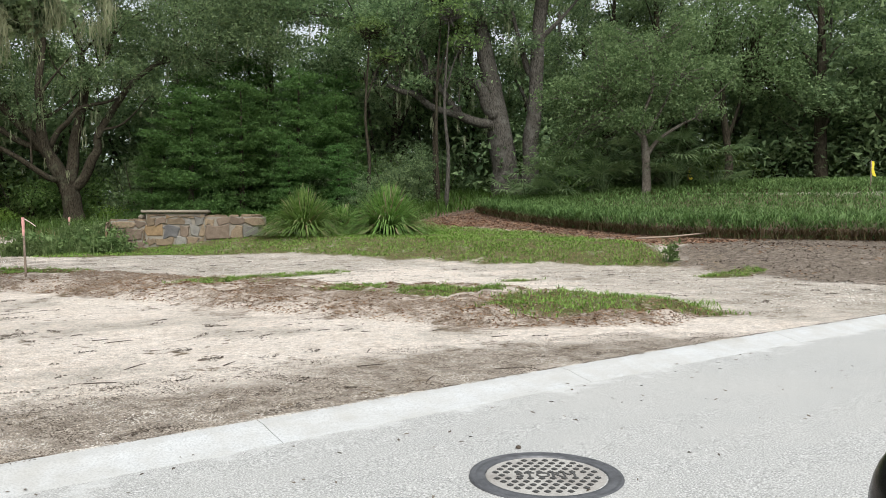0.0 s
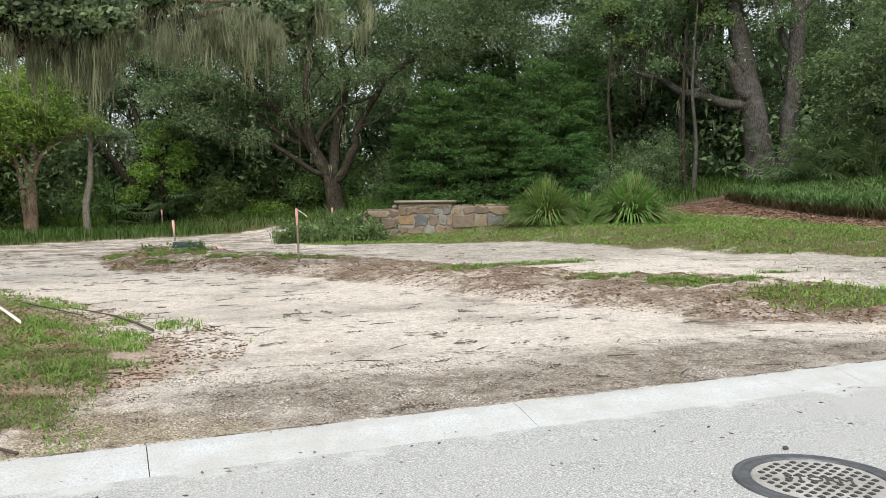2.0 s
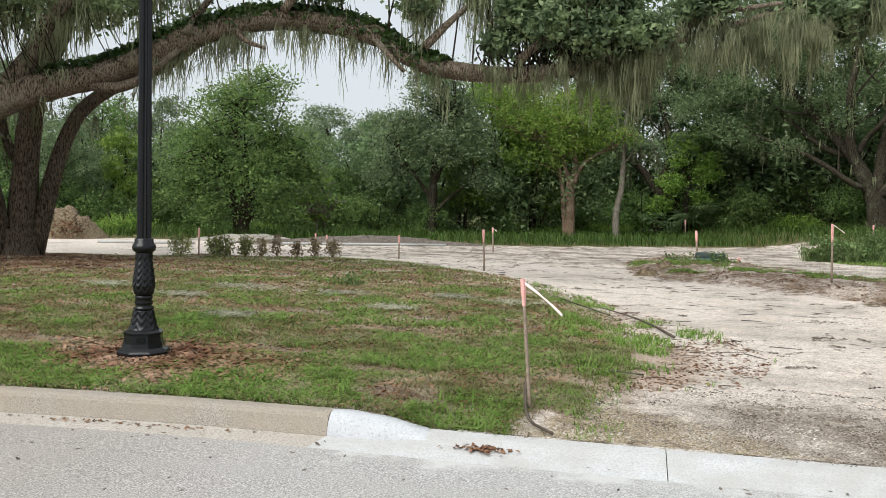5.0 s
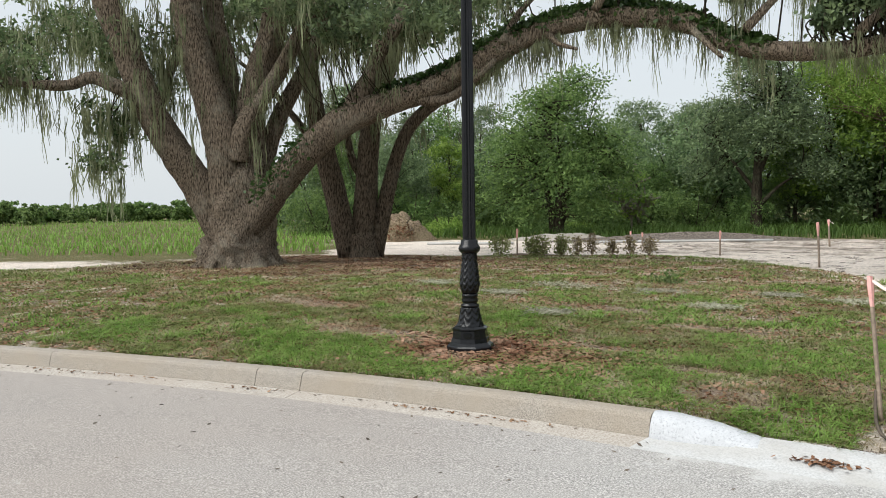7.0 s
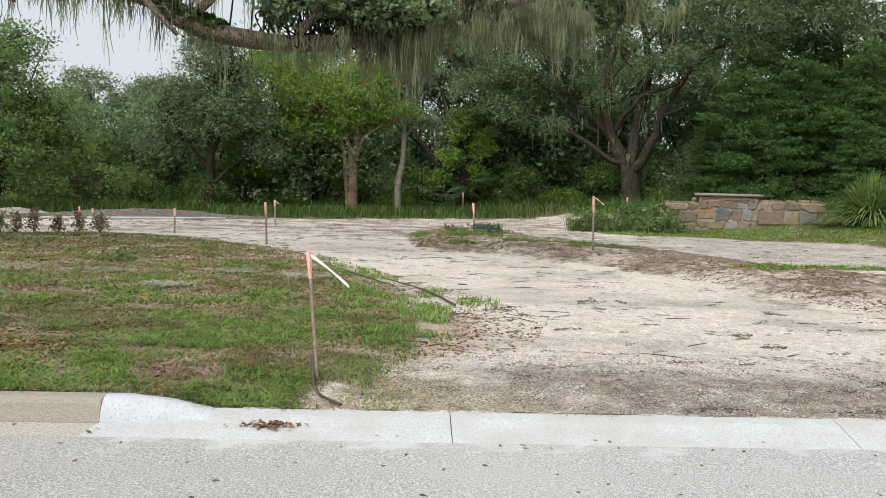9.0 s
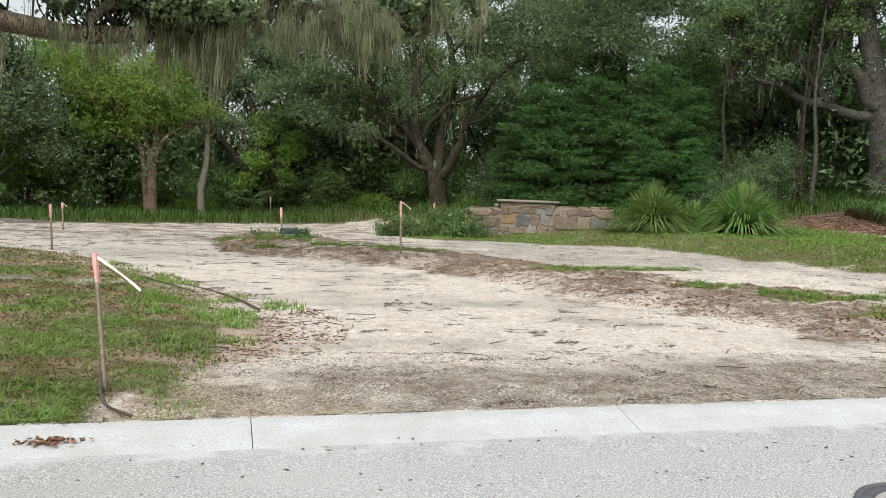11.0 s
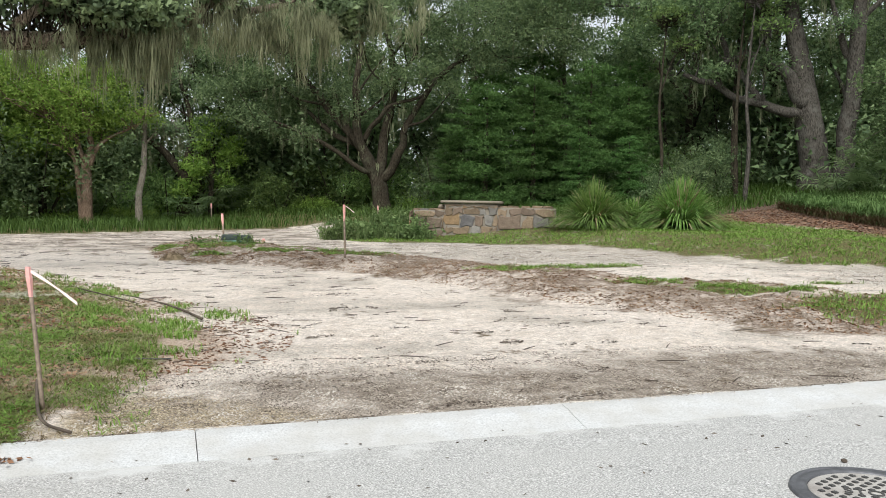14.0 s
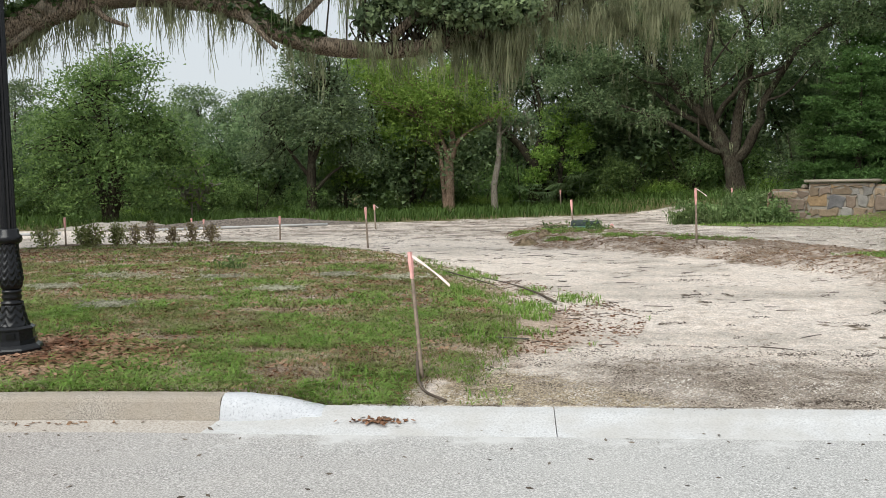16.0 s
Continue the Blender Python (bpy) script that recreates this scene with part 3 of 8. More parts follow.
def tube(name, points, radii, mat, parent=None, sides=9, per=5, lump=0.12, seed=0, label=""):
    v, f, c, r = tube_data(points, radii, sides, per, lump, seed)
    ends = len(v) - sides
    v = np.vstack([v, c[:1], c[-1:]])
    ob_faces = [tuple(q) for q in f] + [((k + 1) % sides, k, len(v) - 2)[::-1] for k in range(sides)] + [(ends + k, ends + (k + 1) % sides, len(v) - 1)[::-1] for k in range(sides)]
    return mesh_object(name, v, ob_faces, mat, parent, label, smooth=True)


def leaf_data(centres, size, seed, droop=0.0, long=1.7, tilt=1.0, three=False):
    """A small pointed, folded leaf at each place: four corners, one face."""
    g = rng(seed)
    n = len(centres)
    yaw, up = g.uniform(0, 2 * math.pi, n), np.arcsin(np.clip(g.normal(0.0 - droop, 0.55 * tilt, n), -1, 1))
    s = size * g.uniform(0.65, 1.35, n)
    d = np.stack([np.cos(yaw) * np.cos(up), np.sin(yaw) * np.cos(up), np.sin(up)], 1)
    w = np.cross(d, g.normal(0, 1, (n, 3)) * tilt + np.array([0, 0, 1.0]))
    w /= np.linalg.norm(w, axis=1, keepdims=True) + 1e-9
    d, w = d * (s * long / 2)[:, None], w * (s / 2)[:, None]
    if three:
        v = np.stack([centres - d + w * 0.75, centres + d, centres - d * 0.6 - w], 1)
        return v.reshape(-1, 3), np.arange(3 * n).reshape(-1, 3)
    v = np.stack([centres - d, centres + w * 0.9 - d * 0.1, centres + d, centres - w * 0.9 - d * 0.1], 1)
    return v.reshape(-1, 3), np.arange(4 * n).reshape(-1, 4)


def blade_data(roots, height, width, seed, lean=0.5, bend=0.5):
    """Bent grass blades, five corners: a four-cornered foot and a tip."""
    g = rng(seed)
    n = len(roots)
    a = g.uniform(0, 2 * math.pi, n)
    h = height * g.uniform(0.55, 1.35, n)
    out = np.stack([np.cos(a), np.sin(a), np.zeros(n)], 1)
    side = np.stack([-np.sin(a), np.cos(a), np.zeros(n)], 1) * (width * g.uniform(0.7, 1.3, n) / 2)[:, None]
    l1 = (lean * g.uniform(0.2, 1.2, n) * h)[:, None]
    z1 = np.zeros((n, 3))
    z1[:, 2] = h * 0.6
    z2 = np.zeros((n, 3))
    z2[:, 2] = h * (1.0 - bend * 0.55 * g.uniform(0, 1, n))
    p0, p1, p2 = roots, roots + out * l1 * 0.4 + z1, roots + out * l1 * (0.9 + bend) + z2
    v = np.stack([p0 - side, p0 + side, p1 + side * 0.75, p1 - side * 0.75, p2], 1).reshape(-1, 3)
    b = np.arange(n) * 5
    quads = np.stack([b, b + 1, b + 2, b + 3], 1)
    tips = np.stack([b + 3, b + 2, b + 4, b + 4], 1)
    return v, quads, tips[:, :3]


def blades(name, roots, height, width, mat, parent=None, seed=0, lean=0.5, bend=0.5, label=""):
    v, q, t = blade_data(roots, height, width, seed, lean, bend)
    me = bpy.data.meshes.new(name)
    me.vertices.add(len(v))
    me.vertices.foreach_set("co", v.astype(np.float32).ravel())
    loops = np.concatenate([np.hstack([q, t]).ravel()])
    me.loops.add(len(loops))
    me.loops.foreach_set("vertex_index", loops.astype(np.int32))
    n = len(q)
    starts = np.stack([np.arange(n) * 7, np.arange(n) * 7 + 4], 1).ravel()
    me.polygons.add(2 * n)
    me.polygons.foreach_set("loop_start", starts.astype(np.int32))
    me.update(calc_edges=True)
    me.materials.append(mat)
    ob = new(name, me)
    if parent:
        ob.parent = parent
    if label:
        ob["label"] = label
    return ob


def scatter(n, poly, seed, keep=None, margin=0.0):
    """Random places within a polygon, thinned by keep(x, y)."""
    g = rng(seed)
    xs, ys = zip(*poly)
    x, y = g.uniform(min(xs), max(xs), n), g.uniform(min(ys), max(ys), n)
    ok = inside(poly, x, y) > margin
    if keep is not None:
        ok &= keep(x, y) > g.uniform(0, 1, n)
    x, y = x[ok], y[ok]
    return np.stack([x, y, ground_z(x, y)], 1)


def box(bm, sx, sy, sz, at=(0, 0, 0), bevel=0.0, turn=0.0):
    made = bmesh.ops.create_cube(bm, size=1.0)["verts"]
    bmesh.ops.transform(bm, verts=made, matrix=Matrix.Translation(at) @ Matrix.Rotation(turn, 4, "Z") @ Matrix.Diagonal((sx, sy, sz, 1)))
    if bevel:
        edges = {e for v in made for e in v.link_edges}
        bmesh.ops.bevel(bm, geom=list(edges), offset=bevel, segments=2, affect="EDGES")
    return bm


def lathe(profile, sides=24, squash=None):
    """A turned solid from (radius, height) pairs."""
    bm = bmesh.new()
    rings = []
    for r, z in profile:
        rings.append([bm.verts.new((r * math.cos(2 * math.pi * k / sides), r * math.sin(2 * math.pi * k / sides), z)) for k in range(sides)])
    for a, b in zip(rings, rings[1:]):
        for k in range(sides):
            bm.faces.new((a[k], a[(k + 1) % sides], b[(k + 1) % sides], b[k]))
    bm.faces.new(rings[0][::-1])
    bm.faces.new(rings[-1])
    return bm


# ---------------------------------------------------------------- ground, road, kerb
def graded(edges):
    """Coordinates with a spacing that changes from stretch to stretch: (end, spacing)."""
    out, at = [edges[0][0]], edges[0][0]
    for end, gap in edges[1:]:
        n = max(1, int(round((end - at) / gap)))
        out += list(np.linspace(at, end, n + 1)[1:])
        at = end
    return np.array(out)


def tuft_cover(x, y):
    """Where the small grass patches of the berm grow."""
    best = np.full(np.shape(x), -1.0)
    for cx, cy, rx, ry in TUFTS:
        best = np.maximum(best, 1.25 - np.hypot((x - cx) / rx, (y - cy) / ry) * 0.8)
    return np.clip(step(0.1, 0.6, best + 1.6 * (fbm(x * 2.2, y * 2.2, 55) - 0.5)), 0, 1)


def build_ground():
    xs = graded([(-2500, 0), (-300, 700), (-80, 55), (-40, 2.5), (-22, 0.6), (-12, 0.25), (12, 0.13), (24, 0.26), (45, 0.6), (90, 3), (300, 40), (2500, 700)])
    ys = graded([(-2500, 0), (-200, 700), (-20, 45), (2, 4), (5.0, 0.6), (5.9, 0.06), (10, 0.09), (18, 0.14), (32, 0.26), (55, 0.5), (110, 4), (300, 40), (2500, 600)])
    x, y = np.meshgrid(xs, ys, indexing="ij")
    z = ground_z(x, y)
    z = np.where(y < 4.4, -0.3, z)
    nx, ny = len(xs), len(ys)
    i, j = np.meshgrid(np.arange(nx - 1), np.arange(ny - 1), indexing="ij")
    faces = np.stack([i * ny + j, (i + 1) * ny + j, (i + 1) * ny + j + 1, i * ny + j + 1], -1).reshape(-1, 4)
    ob = mesh_object("ground", np.stack([x, y, z], -1).reshape(-1, 3), faces, M_ground, smooth=True)
    x, y = x.ravel(), y.ravel()
    n1, n2 = fbm(x * 0.6, y * 0.6, 21), fbm(x * 2.0, y * 2.0, 31)
    wob = 0.9 * (n1 - 0.5) + 0.5 * (n2 - 0.5)
    lawn = step(0.1, 0.9, inside(LAWN, x, y) + wob)
    bald = 0.95 * step(0.46, 0.60, fbm(x * 3.4, y * 2.0, 41) + 0.16 * (n2 - 0.5))
    upper = step(-0.3, 0.6, inside(UPPER, x, y) + 1.6 * wob)
    for cx, cy, rx, ry in SCARS:
        bald = np.maximum(bald, 1.25 * step(1.2, 0.7, np.hypot((x - cx) / rx, (y - cy) / ry) + 0.5 * (n2 - 0.5)))
    verge = step(-0.2, 0.4, inside(VERGE, x, y) + 0.8 * wob)
    weeds = step(-1.2, 1.2, inside(WEEDS, x, y) + 2 * wob)
    berm = step(-0.7, 0.8, inside(BERM, x, y) + 1.7 * wob)
    tufts = tuft_cover(x, y)
    dirt, tan = step(-0.6, 0.8, inside(DIRT, x, y) + 1.3 * wob), step(-0.35, 0.35, inside(TAN, x, y) + 0.7 * wob)
    mulch = step(-0.6, 0.8, inside(MULCH, x, y) + wob)
    damp = step(-0.9, 0.9, inside(DARK, x, y) + 1.3 * wob)
    grit = np.maximum(step(0.42, 0.75, n1) * 0.5, step(6.5, 13, x - 0.25 * y + 3 * wob) * 0.8)
    grit = np.maximum(grit, step(-3, 4, y - 17 + 4 * wob) * step(3, 9, x + 3 * wob) * 0.8)
    bare = step(-1.2, 0.4, inside(LAWN, x, y) + wob) * step(-1.4, -0.1, -abs(inside(LAWN, x, y)) + 0.2) * step(14.5, 12, y) * step(5.9, 6.8, y)
    ring = np.hypot(x + 4.5, y - 6.75)
    oak_floor = step(6.0, 3.0, np.hypot((x + 15.2) / 1.25, (y - 14.8)) + 1.5 * wob)
    mulch = np.maximum.reduce([mulch, 0.75 * step(0.75, 0.35, ring), 0.9 * oak_floor, 0.85 * step(0.9, 0.3, abs(y - 21.4 + 0.25 * (x + 10)) ) * step(-13.5, -12.5, x) * step(-6.5, -7.5, x)])
    dirt = np.maximum(dirt, 0.5 * step(21, 27, y + 2 * wob) * step(9, 5, x) * step(-14, -8, x))
    masks = dict(turf=np.maximum.reduce([lawn * (1 - 0.75 * bald), upper * 0.95, verge, weeds, tufts]), litter=np.maximum(0.7 * berm * (1 - tufts), lawn * bald * 0.8),
                 mulch=mulch * (1 - 0.8 * dirt), damp=damp, grit=grit, bare=bare, tan=tan, dirt=dirt)
    masks["turf"] = masks["turf"] * (1 - np.clip(mulch, 0, 1) * (1 - upper))
    for key, v in masks.items():
        a = ob.data.attributes.new(key, "FLOAT", "POINT")
        a.data.foreach_set("value", np.clip(v, 0, 1).astype(np.float32))
    tagged(ob, "sandy building ground with lawn, litter and crushed stone", "ground", kind="structure")
    return ob


def build_road():
    xs = np.concatenate([np.linspace(-400, -30, 24), np.linspace(-28, 30, 117), np.linspace(34, 400, 24)])
    rows = [0.0, 0.12, 0.25, 0.5, 1.5, 3.0, 5.5, 8.5, 12.0]
    verts, faces = [], []
    for x in xs:
        f = max(float(kerb_front(np.clip(x, -60, 60))), -25)
        for d in rows:
            verts.append((x, f - d + (0.02 if d == 0 else 0), -0.0235 + 0.02 * min(d, 5.5) - 0.02 * max(0, d - 5.5)))
    k = len(rows)
    for i in range(len(xs) - 1):
        for j in range(k - 1):
            faces.append((i * k + j, i * k + j + 1, (i + 1) * k + j + 1, (i + 1) * k + j))
    ob = mesh_object("road", verts, faces, M_road, smooth=True)
    rim = ob.data.attributes.new("rim", "FLOAT", "POINT")
    rim.data.foreach_set("value", [max(0.0, 1 - 2.2 * d) if x > -2.4 else 0.0 for x in xs for d in rows])
    return tagged(ob, "pale worn asphalt street with fine aggregate", "road", kind="structure")


def sweep(name, x0, x1, profile, mat, parent, offset=0.0, taper=None):
    """A kerb piece: a closed section (distance in front of the back edge, height) swept along the kerb line."""
    n = max(2, int(abs(x1 - x0) / 0.25))
    verts, faces = [], []
    k = len(profile)
    for i in range(n + 1):
        x = x0 + (x1 - x0) * i / n
        dx = 0.05
        t = np.array([2 * dx, float(kerb_back(x + dx) - kerb_back(x - dx))])
        t /= np.linalg.norm(t)
        normal = np.array([t[1], -t[0]])
        sec = profile if taper is None else [(d, z * (1 - f) + z2 * f) for (d, z), (_, z2), f in zip(profile, taper, [step(0, 1, i / n)] * k)]
        for d, z in sec:
            verts.append((x + normal[0] * d, float(kerb_back(x)) + normal[1] * d, z))
    for i in range(n):
        for j in range(k):
            j2 = (j + 1) % k
            faces.append((i * k + j, (i + 1) * k + j, (i + 1) * k + j2, i * k + j2))
    faces += [tuple(range(k)), tuple(range(n * k, n * k + k))[::-1]]
    return mesh_object(name, verts, faces, mat, parent)


STONE = [(0.0, -0.2), (0.0, 0.135), (0.02, 0.152), (0.125, 0.150), (0.155, 0.138), (0.17, 0.115), (0.205, 0.0), (0.207, -0.2)]
PAN = [(0.208, -0.2), (0.208, -0.004), (0.25, -0.010), (0.44, -0.024), (0.44, -0.2)]
LOW = [(0.0, -0.2), (0.0, 0.056), (0.02, 0.062), (0.13, 0.050), (0.165, 0.042), (0.205, 0.030), (0.24, 0.020), (0.44, -0.022), (0.44, -0.2)]


def build_kerb():
    top = base("kerb", (0, 0, 0), "concrete street kerb, weathered on one stretch and newly cast on the other", "kerb", kind="structure")
    cuts = [-2.30, -5.45, -5.95, -8.5, -11.5, -14.5, -17.5, -20.5, -23.5, -26.5]
    for a, b in zip(cuts, cuts[1:]):
        sweep("kerb_segment", b + 0.003, a - 0.003, STONE, M_kerb_old, top)
    for a, b in zip([-2.285, -5.45, -8.5, -11.5, -14.5, -17.5, -20.5], [-5.45, -8.5, -11.5, -14.5, -17.5, -20.5, -26.5]):
        sweep("gutter_pan", b + 0.003, a - 0.003, PAN, M_pan, top)
    # the whitened nose: bulging, rounded over at its end, sinking into the dropped kerb
    n, verts, faces = 22, [], []
    for i in range(n + 1):
        u = i / n
        x = -2.297 + 0.74 * u
        drop = 1 - u**2.1
        bulge = 0.014 * math.sin(math.pi * min(1, 0.25 + u)) + (0.0 if i else -0.012)
        h = 0.050 + 0.103 * drop
        low = 1 - drop
        section = [(-0.002, -0.1), (-0.002, h - 0.02), (0.02, h), (0.09, h + 0.004 * drop - 0.003 * low), (0.135, h - 0.008 * drop - 0.010 * low), (0.165 + bulge, h - 0.030 * drop - 0.018 * low), (0.19 + bulge, 0.030 + 0.055 * drop), (0.212 + bulge, 0.024 - 0.004 * drop), (0.222 + bulge, -0.1)]
        for d, z in section:
            verts.append((x, float(kerb_back(x)) - d, z + 0.003 * math.sin(23 * x + 40 * d)))
    k = len(section)
    for i in range(n):
        for j in range(k):
            faces.append((i * k + j, (i + 1) * k + j, (i + 1) * k + (j + 1) % k, i * k + (j + 1) % k))
    faces += [tuple(range(k)), tuple(range(n * k, n * k + k))[::-1]]
    mesh_object("kerb_ramp", verts, faces, M_white, top, "rough whitened concrete nose", smooth=True)
    verts = [(x, float(kerb_back(x)) - d, z) for z0 in (0, -0.15) for x, d, z in ((-2.297, 0.19, 0.002 + z0), (-2.352, 0.44, -0.021 + z0), (-1.9, 0.44, -0.021 + z0), (-1.72, 0.44, -0.021 + z0), (-1.72, 0.19, 0.026 + z0), (-1.9, 0.19, 0.014 + z0))]
    mesh_object("gutter_pan", verts, [(0, 1, 2, 5), (5, 2, 3, 4)] + [(a, (a + 1) % 6, (a + 1) % 6 + 6, a + 6) for a in range(6)], M_kerb_new, top)
    cuts = [-1.72, 0.02, 2.72, 6.05, 10.0, 13.1, 16.2, 19.3, 22.4, 25.5]
    for n, (a, b) in enumerate(zip(cuts, cuts[1:])):
        sweep("drop_kerb_segment", a + (0.003 if n else 0), b - 0.003, LOW, M_kerb_new, top, taper=LOW)
    return top


def build_manhole():
    top = base("manhole_cover", (3.57, 3.44, 0.0), "round cast iron storm drain cover set in the road", "manhole")
    z0 = -0.0235 + 0.02 * (float(kerb_front(3.57)) - 3.44)
    top.location.z = z0 - 0.01
    part("ring", lathe([(0.375, 0.0), (0.375, 0.020), (0.385, 0.026), (0.425, 0.026), (0.43, 0.022), (0.445, 0.022), (0.45, 0.026), (0.468, 0.024), (0.475, 0.0)], 64), M_iron, top, "dark grey iron ring", True)
    lid = part("lid", lathe([(0.37, 0.0), (0.37, 0.014), (0.362, 0.018)], 48), M_cover, top, "dusty pale iron lid")
    step_d = 0.068
    bm0 = box(bmesh.new(), 0.034, 0.034, 0.012, bevel=0.004)
    me = bpy.data.meshes.new("knob")
    bm0.to_mesh(me)
    bm0.free()
    me.materials.append(M_knob)
    turn = radians(-38)
    for i in range(-6, 7):
        for j in range(-6, 7):
            u, v = (i + 0.5 * (j % 2)) * step_d, j * step_d * 0.86
            if math.hypot(u, v) > 0.335 or (abs(v) < 0.05 and abs(u) < 0.26):
                continue
            k = new("knob", me)
            k.parent = lid
            k.location = (u * math.cos(turn) - v * math.sin(turn), u * math.sin(turn) + v * math.cos(turn), 0.019)
            k.rotation_euler = (0, 0, turn + 0.78)
    f = bpy.data.curves.new("lettering", "FONT")
    f.body, f.size, f.extrude, f.align_x, f.align_y = "STORM", 0.115, 0.004, "CENTER", "CENTER"
    f.materials.append(M_knob)
    o = new("lettering", f)
    o.parent = lid
    o.location, o.rotation_euler = (0, 0, 0.02), (0, 0, turn + 0.0)
    bpy.context.view_layer.update()
    me2 = bpy.data.meshes.new_from_object(o.evaluated_get(bpy.context.evaluated_depsgraph_get()))
    bpy.data.objects.remove(o)
    o = new("lettering", me2)
    o.parent = lid
    o.location, o.rotation_euler = (0, 0, 0.02), (0, 0, turn)
    return top


ground = build_ground()
road = build_road()
kerb = build_kerb()
manhole = build_manhole()


# ---------------------------------------------------------------- trees
def lobe_points(lobes, n, seed, clump=18, spread=0.45, low=-0.6):
    """Leaf places: clusters near the skin of a set of rounded lobes, with gaps between the clusters."""
    g = rng(seed)
    w = np.array([rx * ry + rx * rz + ry * rz for *_, rx, ry, rz in lobes])
    m = max(1, n // clump)
    pick = g.choice(len(lobes), m, p=w / w.sum())
    L = np.array(lobes, float)[pick]
    d = g.normal(0, 1, (m, 3))
    d /= np.linalg.norm(d, axis=1, keepdims=True)
    d[:, 2] = np.where(d[:, 2] < low, -d[:, 2], d[:, 2])
    r = 1 - 0.55 * g.uniform(0, 1, m) ** 1.6
    c = L[:, :3] + d * L[:, 3:] * r[:, None] * (0.82 + 0.36 * g.uniform(0, 1, m))[:, None]
    size = spread * g.uniform(0.6, 1.4, m)
    pts = np.repeat(c, clump, 0) + g.normal(0, 1, (m * clump, 3)) * np.repeat(size, clump)[:, None] * np.array([1, 1, 0.6])
    return pts, c


def crown(parent, lobes, n, size, mat, seed, clump=18, spread=0.45, label="", low=-0.6, droop=0.1, name="crown", three=False):
    pts, c = lobe_points(lobes, n, seed, clump, spread, low)
    v, f = leaf_data(pts, size, seed + 1, droop, three=three)
    return mesh_object(name, v, f, mat, parent, label), c


def moss_strands(parent, tops, mat, seed, length=0.9, width=0.05, per=3, label="grey-green hanging moss", name="moss"):
    """Thin tapered strands that hang and sway a little from each place."""
    g = rng(seed)
    off = g.normal(0, 0.05, (len(tops) * per, 3)) * np.array([1, 1, 0.5])
    p = np.repeat(np.asarray(tops, float), per, 0) + off
    n = len(p)
    out = np.hypot(off[:, 0], off[:, 1]) / 0.10
    ln = length * np.repeat(g.uniform(0.2, 1.0, len(tops)) ** 1.4 * 1.55, per) * g.uniform(0.7, 1.15, n) * np.clip(1.1 - 0.55 * out, 0.25, 1)
    a = g.uniform(0, math.pi, n)
    side = np.stack([np.cos(a), np.sin(a), np.zeros(n)], 1)
    seg = 5
    rows = []
    drift = np.zeros((n, 3))
    for k in range(seg + 1):
        t = k / seg
        drift = drift + g.normal(0, 0.026, (n, 3)) * np.array([1, 1, 0])
        w = width * (0.35 + 1.1 * math.sin(math.pi * min(1, 0.12 + t * 0.8)) * (1 - 0.55 * t)) * g.uniform(0.55, 1.45, n)
        c = p + drift
        c = c.copy()
        c[:, 2] -= ln * t
        rows += [c - side * w[:, None] / 2, c + side * w[:, None] / 2]
    v = np.stack(rows, 1).reshape(-1, 3)
    b = np.arange(n)[:, None] * (2 * seg + 2)
    k = np.arange(seg)[None] * 2
    f = np.stack([b + k, b + k + 1, b + k + 3, b + k + 2], -1).reshape(-1, 4)
    return tagged(mesh_object(name, v, f, mat, parent, label), kind="stuff")


def limb(parent, pts, r0, r1, mat, seed=0, name="limb", sides=9, per=4, label=""):
    n = len(pts)
    return tube(name, pts, [r0 + (r1 - r0) * (k / (n - 1)) ** 0.8 for k in range(n)], mat, parent, sides, per, 0.10, seed, label)


def local(bx, by, right, offs):
    """Places given as (across, height, depth) in the plane of a tree that faces the street, in the tree's own axes."""
    rx, ry = right
    return [(a * rx - d * ry, a * ry + d * rx, z) for a, z, d in offs]


def twigs(parent, starts, ends, mat, seed, r=0.035):
    """One mesh of slender branches from limb to leaf cluster."""
    g = rng(seed)
    V, F, at = [], [], 0
    for s, e in zip(starts, ends):
        m = (np.array(s) + np.array(e)) / 2 + g.normal(0, 0.25, 3)
        v, f, *_ = tube_data([s, m, e], [r, r * 0.7, r * 0.3], 4, 3, 0.0, 1)
        V.append(v)
        F.append(f + at)
        at += len(v)
    return tagged(mesh_object("twigwork", np.vstack(V), np.vstack(F), mat, parent, smooth=True), kind="stuff")


def near_limbs(places, tips):
    """For every cluster, the nearest of the limb places."""
    P = np.array(places)
    return [P[np.argmin(((P - t) ** 2 * np.array([1, 1, 0.7])).sum(1))] for t in tips]


